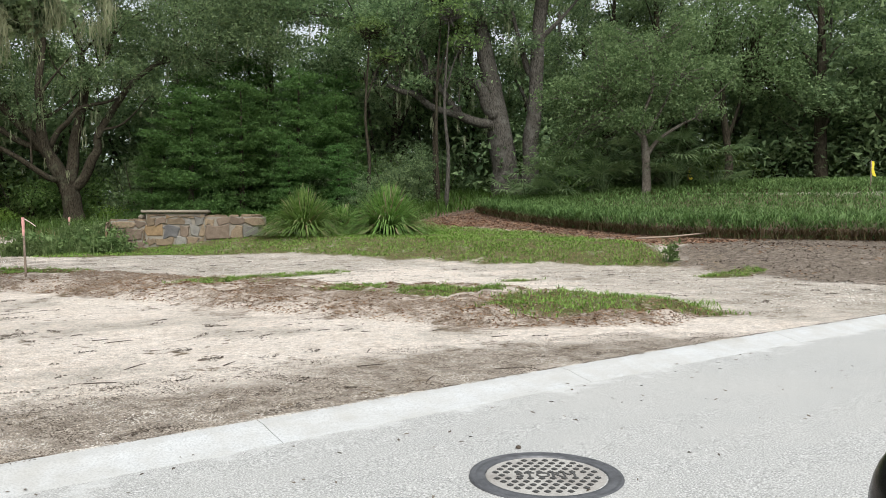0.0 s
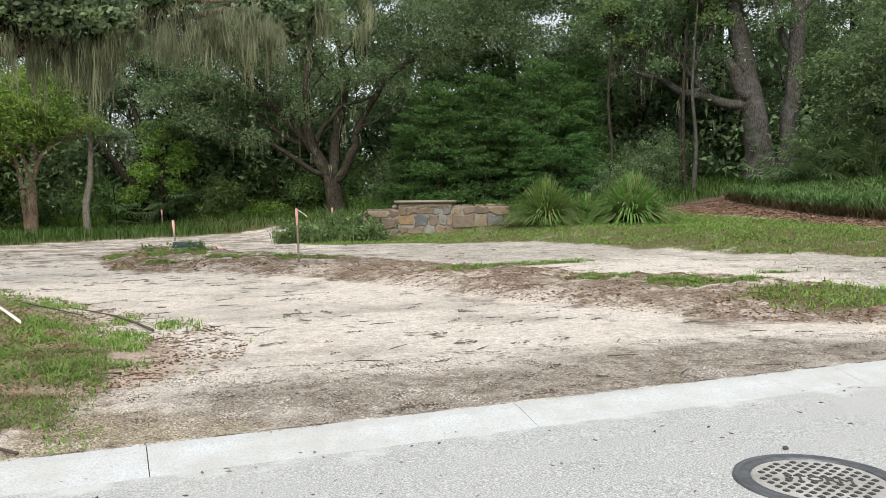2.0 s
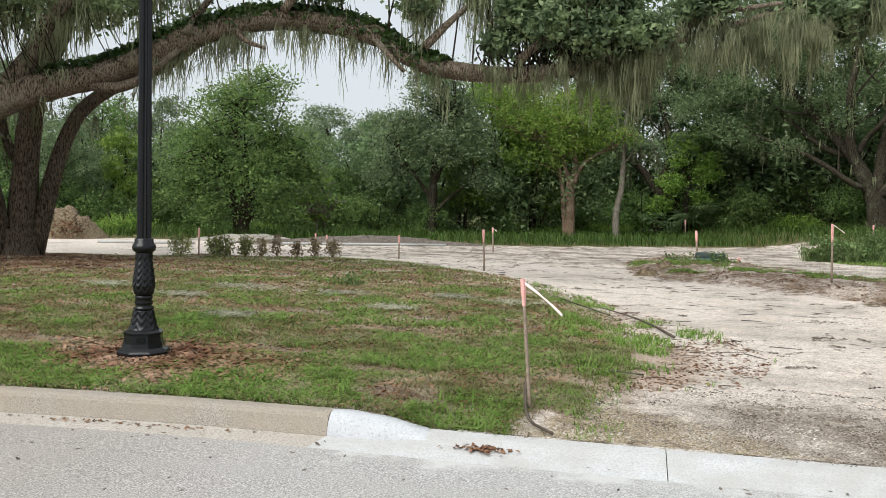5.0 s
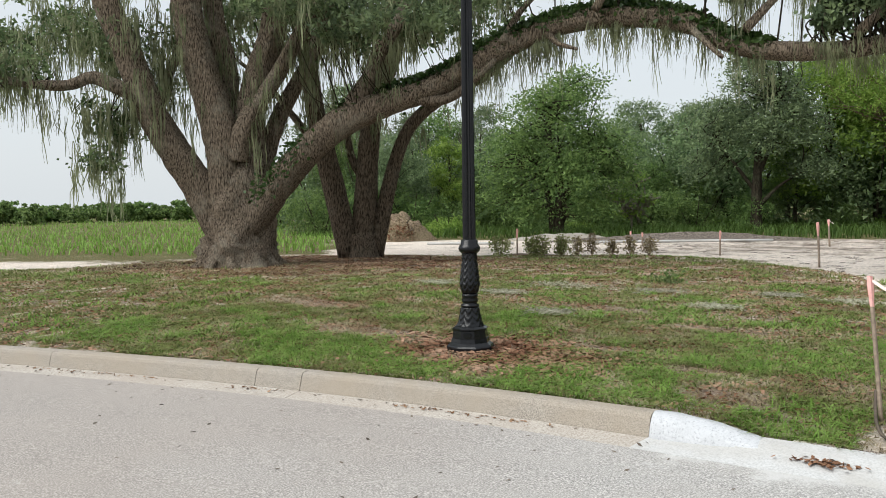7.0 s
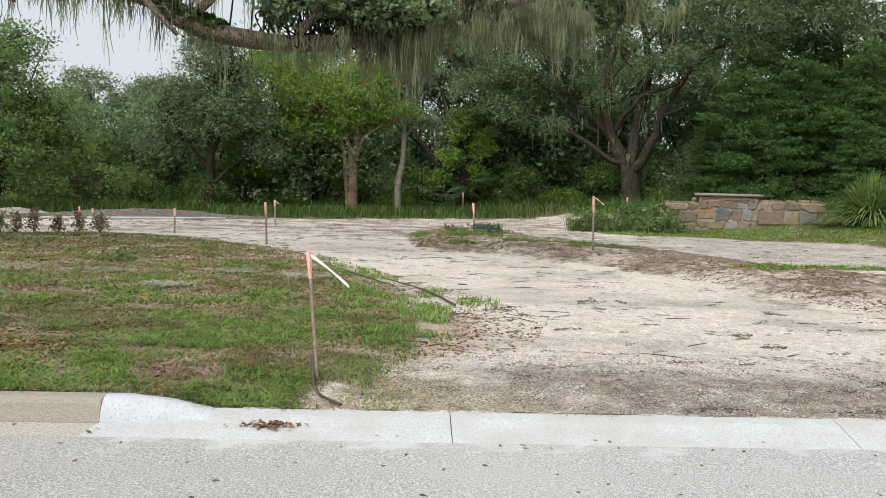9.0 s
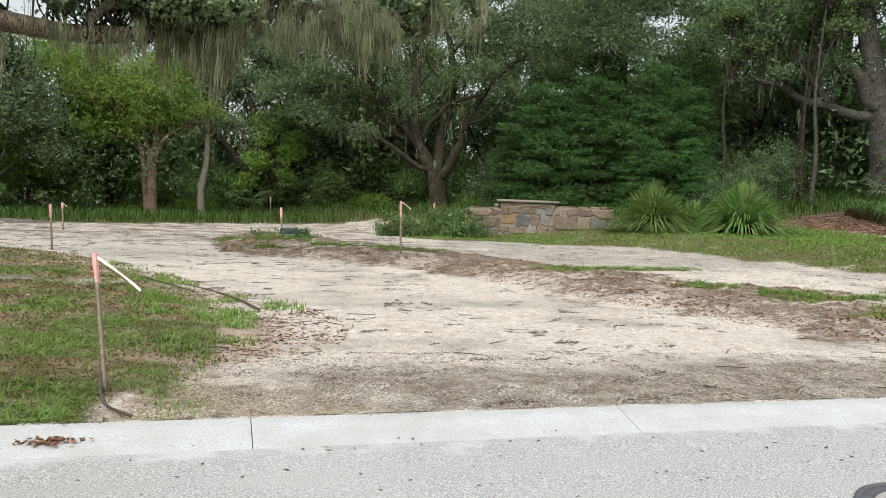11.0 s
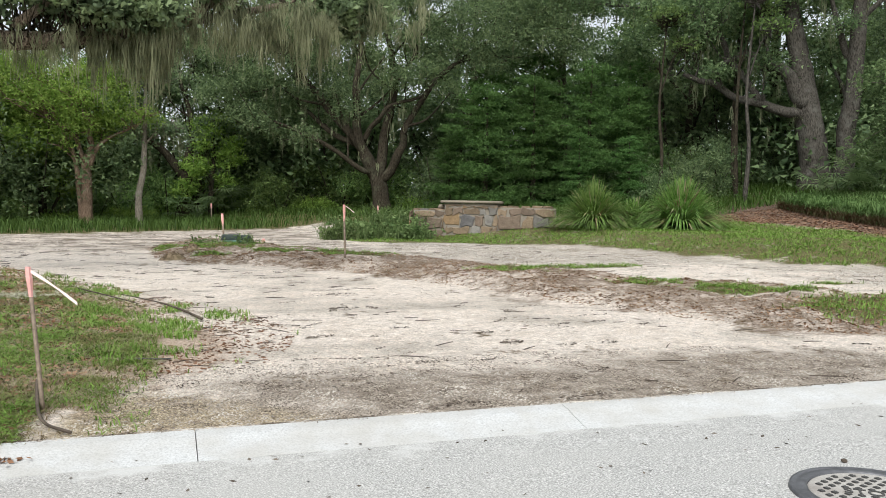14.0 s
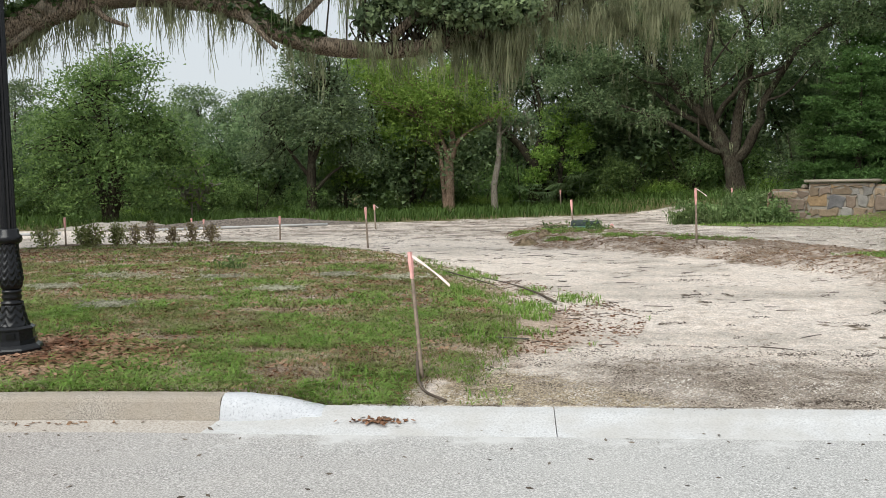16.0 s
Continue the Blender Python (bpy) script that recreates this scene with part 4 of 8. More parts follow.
# ---- the great oak beside the street, with the arching limb
def great_oak():
    B = np.array(place(-15.24, 13.32, 0.1))
    top = base("live_oak", B, "huge many-stemmed live oak with ivy and hanging moss", "tree")
    R = (0.661, 0.75)
    flare = [(0.0, -0.15, 0), (0.0, 0.35, 0), (0.02, 0.9, 0), (0.04, 1.5, 0), (0.06, 2.2, 0), (0.06, 2.7, 0.1)]
    tube("trunk", local(0, 0, R, flare), [1.02, 0.90, 0.80, 0.72, 0.58, 0.20], M_bark_oak, top, 34, 6, 0.15, 3)
    for k in range(11):
        a = k * 0.571 + 0.2
        limb(top, [(0.62 * math.cos(a), 0.62 * math.sin(a), 0.55), (0.84 * math.cos(a), 0.84 * math.sin(a), 0.22), (1.12 * math.cos(a + 0.1), 1.12 * math.sin(a + 0.1), 0.02), (1.5 * math.cos(a + 0.15), 1.5 * math.sin(a + 0.15), -0.14)], 0.20, 0.07, M_bark_oak, k, "root", 9, 4)
    stems = [([(-15.40, 13.15, 0.75), (-15.76, 12.74, 1.98), (-16.16, 12.28, 2.94), (-16.48, 11.92, 3.81), (-16.75, 11.62, 4.91), (-17.05, 11.29, 6.22), (-17.3, 11.0, 7.6)], 0.42, 0.27),
             ([(-15.29, 13.10, 0.9), (-15.31, 13.01, 2.55), (-15.37, 12.95, 3.44), (-15.57, 12.72, 4.56), (-15.77, 12.5, 5.8), (-15.89, 12.36, 7.4)], 0.45, 0.33),
             ([(-15.08, 13.57, 0.9), (-15.07, 13.58, 2.68), (-15.07, 13.59, 3.66), (-14.89, 13.79, 4.76), (-14.68, 14.02, 5.8), (-14.52, 14.2, 7.6)], 0.42, 0.28),
             ([(-15.3, 13.5, 2.2), (-15.76, 13.56, 3.24), (-15.78, 13.54, 4.94), (-15.91, 13.39, 5.97), (-16.01, 13.29, 7.4)], 0.32, 0.21),
             ([(-14.95, 13.1, 2.7), (-14.78, 13.1, 3.35), (-14.58, 13.31, 3.85), (-14.27, 13.65, 4.56), (-13.92, 14.05, 5.46), (-13.62, 14.39, 6.25), (-13.34, 14.7, 7.2)], 0.24, 0.14),
             ([(-16.55, 11.84, 4.1), (-16.86, 11.2, 4.38), (-17.14, 10.88, 4.55), (-17.57, 10.4, 4.35), (-18.5, 9.4, 4.5), (-19.3, 8.6, 5.0)], 0.20, 0.07),
             ([(-16.4, 12.05, 3.4), (-16.68, 12.4, 4.4), (-16.53, 12.77, 5.43), (-16.54, 12.76, 6.6)], 0.15, 0.09),
             ([(-12.8, 14.35, 3.55), (-12.35, 14.77, 4.51), (-12.21, 14.93, 5.09), (-11.94, 15.23, 5.68), (-11.62, 15.59, 6.7)], 0.24, 0.12),
             ([(-15.2, 13.9, 1.9), (-14.9, 14.3, 3.6), (-14.3, 14.9, 5.2), (-13.9, 15.4, 6.8)], 0.24, 0.15)]
    stems = [([tuple(np.array(p) - B) for p in o], a, b) for o, a, b in stems]
    for n, (o, a, b) in enumerate(stems):
        limb(top, o, a, b, M_bark_oak, n + 5, "stem", 16, 6)
    arch = [(-14.85, 13.3, 1.15), (-14.24, 13.53, 1.98), (-13.62, 13.92, 2.84), (-12.85, 14.40, 3.55), (-11.94, 14.95, 3.95), (-11.06, 15.41, 4.27), (-10.35, 15.69, 4.63), (-9.62, 15.94, 5.02), (-8.9, 16.17, 5.29), (-8.16, 16.36, 5.48), (-7.21, 16.61, 5.53), (-6.25, 16.81, 5.41), (-5.52, 16.88, 5.16), (-4.92, 16.89, 4.76), (-4.1, 16.93, 4.51), (-2.98, 16.98, 4.39), (-1.81, 16.96, 4.45), (-0.4, 17.2, 4.85), (1.2, 17.6, 5.3), (3.2, 18.2, 6.0)]
    arch_l = [tuple(np.array(p) - B) for p in arch]
    limb_r = [0.37, 0.36, 0.345, 0.33, 0.31, 0.29, 0.27, 0.25, 0.24, 0.235, 0.23, 0.225, 0.22, 0.20, 0.19, 0.17, 0.15, 0.12, 0.09, 0.05]
    tube("arching_limb", arch_l, limb_r, M_bark_oak, top, 12, 6, 0.12, 4, "long low limb that arches over the lawn")
    c, r = spline(arch_l, limb_r, 10)
    under = [(-11.3, 15.2, 4.0), (-10.8, 15.4, 3.95), (-10.3, 15.6, 4.2), (-9.6, 15.8, 4.8)]
    limb(top, [tuple(np.array(p) - B) for p in under], 0.15, 0.07, M_bark_oak, 31, "limb")
    stub = [(-8.6, 16.2, 5.35), (-8.2, 16.0, 5.0), (-7.7, 15.9, 4.8)]
    limb(top, [tuple(np.array(p) - B) for p in stub], 0.09, 0.03, M_bark_oak, 33, "limb")
    stub = [(-5.7, 16.8, 5.2), (-5.3, 16.6, 4.8), (-4.9, 16.5, 4.4)]
    limb(top, [tuple(np.array(p) - B) for p in stub], 0.10, 0.04, M_bark_oak, 34, "limb")
    for s in ([(-4.5, 16.6, 4.9), (-4.0, 16.9, 5.5), (-3.2, 17.2, 6.3)], [(-2.6, 16.8, 4.6), (-1.8, 16.5, 5.2), (-0.8, 16.3, 5.9)], [(-7.4, 16.1, 5.6), (-7.0, 16.4, 6.3), (-6.0, 16.9, 7.0)],
              [(-9.4, 15.7, 5.1), (-9.2, 16.4, 6.0), (-8.4, 17.2, 7.0)], [(0.4, 17.4, 5.2), (1.2, 17.0, 5.5), (2.4, 16.6, 5.6)]):
        limb(top, [tuple(np.array(p) - B) for p in s], 0.10, 0.04, M_bark_oak, 40, "limb")
    # ivy along the limb's upper side
    g = rng(8)
    sel = g.integers(int(len(c) * 0.16), int(len(c) * 0.74), 6800)
    sel = sel[fbm(sel * 0.09, sel * 0.0, 3) > 0.36]
    ang = g.normal(0, 0.75, len(sel))
    side = np.stack([-0.35 * np.sin(ang), -0.94 * np.sin(ang), np.cos(ang)], 1)
    v, f = leaf_data(c[sel] + side * (r[sel] * 1.05 + g.uniform(0, 0.05, len(sel)))[:, None] + g.normal(0, 0.04, (len(sel), 3)), 0.095, 9, 0.1, 1.25)
    mesh_object("ivy", v, f, M_ivy, top, "dark green ivy on the limb")
    g = rng(18)
    t = g.uniform(0, 1, 900)
    p0, p1 = np.array((-14.35, 13.3, 1.75)) - B, np.array((-13.4, 13.95, 3.15)) - B
    v, f = leaf_data(p0 + t[:, None] * (p1 - p0) + g.normal(0, 0.13, (900, 3)) + np.array((-0.05, -0.12, 0.05)), 0.085, 19, 0.2, 1.25)
    mesh_object("ivy", v, f, M_ivy, top, "dark green ivy on the limb")
    # leaves: over the limb's end, the far end of it, and the high crown
    W = lambda x, y, z, a, b, h: (x - B[0], y - B[1], z - B[2], a, b, h)
    ends = [W(-1.5, 16.6, 5.25, 1.05, 0.6, 0.50), W(-0.4, 16.6, 5.10, 0.80, 0.6, 0.42), W(-2.4, 16.7, 5.55, 0.6, 0.5, 0.45), W(1.0, 16.9, 5.75, 0.55, 0.5, 0.35), W(-3.0, 16.75, 4.95, 0.32, 0.3, 0.26), W(-1.2, 16.7, 5.85, 1.2, 0.6, 0.35),
            W(3.7, 17.8, 5.7, 1.1, 0.9, 0.6), W(-4.7, 16.6, 5.75, 0.3, 0.3, 0.22)]
    cr, tips = crown(top, ends, 27000, 0.078, M_oak_grey, 50, 26, 0.12, "grey-green small oak leaves", -1.1, 0.25)
    twigs(top, near_limbs(c, tips[::4]), tips[::4], M_bark_dark, 3, 0.022)
    high = [W(-14, 14, 8.2, 4.5, 3.5, 1.5), W(-18.5, 10.5, 8.0, 3.5, 3.0, 1.6), W(-9, 16, 7.6, 3.5, 2.2, 0.8), W(-12, 15.6, 7.0, 2.2, 1.8, 1.0), W(-17, 14, 9.2, 4, 4, 1.6), W(-4.5, 17, 8.0, 3.5, 2.2, 0.7)]
    cr, tips2 = crown(top, high, 13000, 0.10, M_oak, 60, 24, 0.26, "dark green oak leaves", -0.9)
    twigs(top, near_limbs(np.vstack([c] + [np.array(o) for o, _, _ in stems]), tips2[::9]), tips2[::9], M_bark_dark, 4, 0.02)
    near = [W(-11.9, 13.7, 5.6, 0.9, 0.8, 0.5), W(-10.6, 14.6, 5.7, 0.7, 0.6, 0.35), W(-9.2, 15.4, 6.2, 0.9, 0.7, 0.35), W(-6.9, 16.6, 6.3, 1.3, 0.8, 0.3), W(-13.0, 13.0, 6.2, 1.2, 1.0, 0.6)]
    cr, tips4 = crown(top, near, 6500, 0.08, M_oak_grey, 66, 22, 0.16, "grey-green small oak leaves", -1.0, 0.2)
    twigs(top, near_limbs(c, tips4[::9]), tips4[::9], M_bark_dark, 7, 0.014)
    side_l = [W(-20.4, 10.4, 5.5, 1.1, 1.0, 0.5), W(-21.6, 9.2, 4.1, 0.8, 0.7, 0.4), W(-19.0, 11.6, 5.9, 1.3, 1.0, 0.5), W(-17.3, 11.8, 5.3, 0.6, 0.6, 0.6), W(-18.4, 9.6, 4.7, 0.8, 0.7, 0.4),
              W(-16.80, 12.48, 4.52, 0.42, 0.42, 0.38), W(-16.72, 12.71, 5.70, 0.5, 0.5, 0.4), W(-17.02, 11.02, 2.69, 0.34, 0.34, 0.26), W(-17.16, 11.62, 3.52, 0.4, 0.4, 0.3), W(-17.36, 11.24, 3.94, 0.4, 0.4, 0.3), W(-14.02, 15.89, 5.91, 0.5, 0.5, 0.4), W(-13.34, 16.95, 6.29, 0.7, 0.7, 0.35), W(-14.19, 14.95, 5.37, 0.22, 0.22, 0.3), W(-17.49, 11.55, 5.59, 0.5, 0.5, 0.4), W(-16.12, 13.83, 6.34, 0.5, 0.5, 0.4), W(-12.88, 17.78, 6.52, 0.7, 0.7, 0.3)]
    cr, tips3 = crown(top, side_l, 9000, 0.075, M_oak, 64, 24, 0.2, "dark green oak leaves", -0.9)
    twigs(top, near_limbs(np.vstack([spline(o, [1] * len(o), 6)[0] for o, _, _ in stems]), tips3[::5]), tips3[::5], M_bark_dark, 5, 0.016)
    # hanging moss
    g = rng(71)
    k = np.concatenate([m + g.integers(-3, 4, 5) for m in g.integers(int(len(c) * 0.34), int(len(c) * 0.74), 26)])
    moss_strands(top, c[k] - np.array([0, 0, 0.12]) + g.normal(0, 0.10, (len(k), 3)), M_moss, 72, 0.85, 0.015, 11)

    def hung(n, x0, x1, top_z, slope, length, seed, rag=0.12, per=17):
        """Tufts in ragged groups along a stretch of twigs."""
        x = g.uniform(x0, x1, n)
        x = x[fbm(x * 1.7 + seed, x * 0, seed) > g.uniform(0.30, 0.52, n)]
        p = np.stack([x, 17.1 + g.normal(0, 0.35, len(x)), top_z + slope * (x - x0) + g.normal(0, rag, len(x))], 1)
        return moss_strands(top, p - B, M_moss, seed, length, 0.012, per)

    hung(130, -4.9, -2.9, 6.35, 0.0, 1.25, 73, 0.25)
    hung(46, -3.3, -1.8, 4.50, -0.05, 0.55, 74, 0.06)
    hung(150, -1.7, 0.1, 4.62, 0.1, 0.80, 78, 0.12)
    hung(12, -0.35, 0.0, 4.5, 0.0, 1.25, 79, 0.1)
    hung(230, 0.0, 3.3, 5.0, 0.1, 0.70, 84, 0.26)
    hung(60, 2.6, 5.2, 5.3, 0.1, 0.60, 85, 0.2)
    n = 110
    veil_pts = np.stack([g.uniform(-12.5, -3, n), g.normal(16.2, 1.0, n), g.uniform(6.6, 7.6, n)], 1)
    moss_strands(top, veil_pts - B, M_moss, 75, 0.9, 0.02, 8)
    pick = np.vstack([tips3, tips2[::4], tips4[::6]])
    moss_strands(top, np.repeat(pick, 2, 0) + g.normal(0, 0.25, (2 * len(pick), 3)), M_moss, 76, 0.9, 0.02, 7)
    sp = np.vstack([spline(o, [1] * len(o), 8)[0] for o, _, _ in stems])
    sp = sp[sp[:, 2] > 3.6]
    k = g.integers(0, len(sp), 290)
    moss_strands(top, sp[k] + g.normal(0, 0.42, (len(k), 3)), M_moss, 77, 1.1, 0.020, 9)
    return top


def second_oak():
    B = np.array(place(-15.08, 17.62, 0.1))
    top = base("live_oak", B, "dark live oak with three leaning stems and hanging moss", "tree")
    R = (0.766, 0.643)
    tube("trunk", local(0, 0, R, [(0.05, -0.1, 0), (0.05, 0.3, 0), (0.0, 0.8, 0)]), [0.62, 0.50, 0.40], M_bark_brown, top, 16, 4, 0.16, 2)
    stems = [([(-15.35, 17.4, 0.2), (-15.62, 17.18, 1.97), (-15.95, 16.87, 3.96), (-16.14, 16.69, 5.77), (-16.5, 16.4, 8)], 0.34, 0.22), ([(-15.06, 17.66, 0.3), (-14.93, 17.77, 2.8), (-14.72, 17.93, 4.5), (-14.34, 18.23, 5.8), (-14, 18.4, 8)], 0.34, 0.22),
             ([(-14.8, 17.85, 0.2), (-14.43, 18.17, 2.38), (-13.95, 18.53, 3.83), (-13.01, 19.19, 4.71), (-12.25, 19.67, 5.14), (-11.4, 20.2, 6.0)], 0.24, 0.10), ([(-14.95, 17.75, 2.2), (-15.3, 17.5, 3.0), (-15.4, 17.4, 4.2)], 0.15, 0.07), ([(-15.7, 17.1, 2.8), (-16.3, 16.6, 3.8), (-17.2, 16, 5.2)], 0.14, 0.07)]
    stems = [([tuple(np.array(p) - B) for p in o], a, b) for o, a, b in stems]
    for n, (o, a, b) in enumerate(stems):
        limb(top, o, a, b, M_bark_brown, n + 50, "stem", 11, 5)
    lobes = [(0, 0, 7.6, 4.0, 3.0, 1.2), (2.4, 2.0, 6.6, 1.6, 1.4, 0.8), (-2.5, -1.5, 6.6, 1.6, 1.6, 0.9)]
    cr, tips = crown(top, lobes, 6500, 0.11, M_oak, 80, 24, 0.25, "dark green oak leaves", -0.9)
    st = np.vstack([np.array(o) for o, _, _ in stems])
    twigs(top, near_limbs(st, tips[::3]), tips[::3], M_bark_brown, 6, 0.03)
    g = rng(81)
    moss_strands(top, np.repeat(tips[::2], 2, 0) + g.normal(0, 0.3, (2 * len(tips[::2]), 3)), M_moss, 82, 1.0, 0.024, 7)
    sp = np.vstack([spline(o, [1] * len(o), 8)[0] for o, _, _ in stems])
    sp = sp[sp[:, 2] > 3.4]
    k = g.integers(0, len(sp), 150)
    moss_strands(top, sp[k] + g.normal(0, 0.25, (len(k), 3)), M_moss, 83, 0.7, 0.024, 6)
    return top


def offshoots(limbs, count, seed):
    """Side branches off a tree's limbs, and a small leafy lobe at the end of each: (across, height, depth)."""
    g = rng(seed)
    shoots, lobes = [], []
    for o, a, b in limbs:
        c, _ = spline(o, [1] * len(o), 6)
        length = np.linalg.norm(np.diff(c, axis=0), axis=1).sum()
        for t in np.linspace(0.45, 0.95, count):
            k = int(t * (len(c) - 2))
            d = c[k + 1] - c[k]
            d /= np.linalg.norm(d)
            side = g.normal(0, 1, 3)
            side -= side @ d * d
            way = 0.55 * d + 0.8 * side / np.linalg.norm(side) + np.array((0, 0.3, 0))
            ln = length * g.uniform(0.16, 0.32)
            e = c[k] + way * ln + np.array((0, 0.12 * ln, 0))
            r = max(0.03, (a + (b - a) * t) * 0.42)
            shoots.append(([tuple(c[k]), tuple(c[k] + way * ln * 0.5 + g.normal(0, 0.09, 3) * ln), tuple(e)], r, r * 0.3))
            q = g.uniform(0.55, 1.0)
            lobes.append((*e, q, q, q * 0.62))
    return shoots, lobes


def spreading_tree(at, R, trunk, limbs, lobes, n, size, leaf, barkm, label, seed, name="oak_tree", moss=0, clump=20, spread=0.4, moss_len=1.0, low=-0.6, droop=0.1, shoots=0, sway=0.0):
    """A tree of named limbs in its own plane, with leaf clusters on rounded lobes."""
    B = place(*at, 0.1)
    top = base(name, B, label, "tree")
    pts, radii = trunk
    g = rng(seed + 17)
    if sway:
        limbs = [([o[0]] + [tuple(np.array(q) + g.normal(0, sway, 3)) for q in spline(o, [1] * len(o), 2)[0][1:-1]] + [o[-1]], a, b) for o, a, b in limbs]
    if shoots:
        more, tufts = offshoots(limbs, shoots, seed + 19)
        limbs, lobes = limbs + more, lobes + tufts
    tube("trunk", local(0, 0, R, pts), radii, barkm, top, 13, 5, 0.13, seed)
    every = [np.array(local(0, 0, R, pts))]
    for k, (o, a, b) in enumerate(limbs):
        limb(top, local(0, 0, R, o), a, b, barkm, seed + k, "limb", 9, 4)
        every.append(spline(local(0, 0, R, o), [1] * len(o), 4)[0])
    every = np.vstack(every)
    L = [(*local(0, 0, R, [(a, z, d)])[0], rx, ry, rz) for a, z, d, rx, ry, rz in lobes]
    cr, tips = crown(top, L, int(n * 1.9), size * 0.86, leaf, seed + 30, clump, spread, "", low, droop, three=True)
    pick = tips[:: max(1, len(tips) // 160)]
    twigs(top, near_limbs(every, pick), pick, barkm, seed, 0.04)
    if moss:
        g = rng(seed + 90)
        hang = np.vstack([every[g.integers(0, len(every), moss)] + g.normal(0, 0.4, (moss, 3)), tips[g.integers(0, len(tips), moss)]])
        hang = hang[hang[:, 2] > 3.0]
        moss_strands(top, hang, M_moss, seed + 91, moss_len, 0.028, 5)
    return top


great_oak()
second_oak()
# spreading oak in front of the wood
spreading_tree((12.85, 48.2), (0.97, -0.25), ([(0, -0.1, 0), (-0.1, 0.8, 0), (-0.3, 1.9, 0), (-0.6, 2.8, 0)], [0.78, 0.52, 0.47, 0.38]),
               [([(-0.5, 2.3, 0), (-1.5, 3.9, 0), (-2.8, 5.7, 0.2), (-4.9, 8.1, 0.3), (-6.0, 9.5, 0)], 0.40, 0.12), ([(-0.5, 2.5, 0), (-1.2, 4.2, -0.3), (-1.6, 6.2, -0.5), (-1.8, 9.1, -0.6), (-1.5, 13, -0.6)], 0.36, 0.13),
                ([(-0.3, 2.2, 0), (0.2, 4.7, 0.3), (0.6, 8.4, 0.5), (-0.4, 13, 0.6)], 0.38, 0.13), ([(-0.1, 2.0, 0), (0.9, 3.6, -0.2), (1.4, 4.9, -0.3), (2.6, 7.4, -0.3), (4.6, 9.4, 0), (7.6, 10.8, -0.6)], 0.32, 0.09),
                ([(-0.5, 2.2, 0.1), (-1.6, 2.7, -0.4), (-4.2, 4.4, -0.8), (-6.4, 5.3, -1)], 0.22, 0.08), ([(-1.2, 4.3, 0), (-0.4, 5.9, -0.6), (0.8, 6.6, -0.9), (2.2, 7.0, -1)], 0.18, 0.07),
                ([(-1.6, 4.2, 0.3), (-3.4, 5.2, 0.8), (-5.6, 7.0, 1.0)], 0.22, 0.08), ([(0.5, 7.6, 0.4), (1.6, 9.4, 0.2), (2.6, 12, 0)], 0.16, 0.07)],
               [(-5.2, 10.4, 0, 2.6, 2.4, 1.2), (-1.0, 13.6, 0.5, 3.6, 2.6, 1.3), (4.6, 11.4, 0, 2.0, 2.0, 1.2), (-7.4, 7.6, -0.5, 2.2, 2.0, 1.0), (-4.4, 8.6, -1.0, 1.7, 1.4, 0.6), (7.4, 10.8, -1.2, 2.2, 2.0, 1.9), (9.6, 10.2, -1.6, 2.2, 2.0, 2.0), (6.0, 8.9, -0.9, 1.2, 1.2, 0.9), (9.0, 12.8, -1.0, 2.6, 2.2, 1.4), (2.8, 13.2, 0, 1.8, 1.6, 0.9), (-8.0, 5.6, -0.6, 1.5, 1.5, 0.6), (1.4, 10.0, 0.8, 0.9, 0.9, 0.5), (-2.6, 11.0, 0.6, 1.2, 1.1, 0.6), (-4.0, 7.2, 0.8, 1.6, 1.2, 0.9), (-1.0, 9.2, 0.9, 1.4, 1.0, 0.7), (3.2, 9.2, 0.6, 1.3, 1.2, 0.8), (0.8, 12, 0, 2.0, 1.6, 0.8), (-6.0, 6.2, 0.6, 1.2, 1.0, 0.6), (-3.0, 9.8, -0.6, 1.3, 1.1, 0.7), (-5.0, 9.0, 0.4, 1.4, 1.2, 0.8), (2.4, 8.2, -0.4, 0.9, 0.8, 0.5), (4.8, 9.9, -0.6, 1.2, 1.0, 0.7), (-9.4, 6.6, -0.4, 1.6, 1.4, 0.9), (-8.8, 9.2, 0, 1.8, 1.6, 1.0)],
               47000, 0.115, M_oak, M_bark_dark, "spreading dark live oak with forked limbs before the wood", 100, moss=170, shoots=4, sway=0.13)
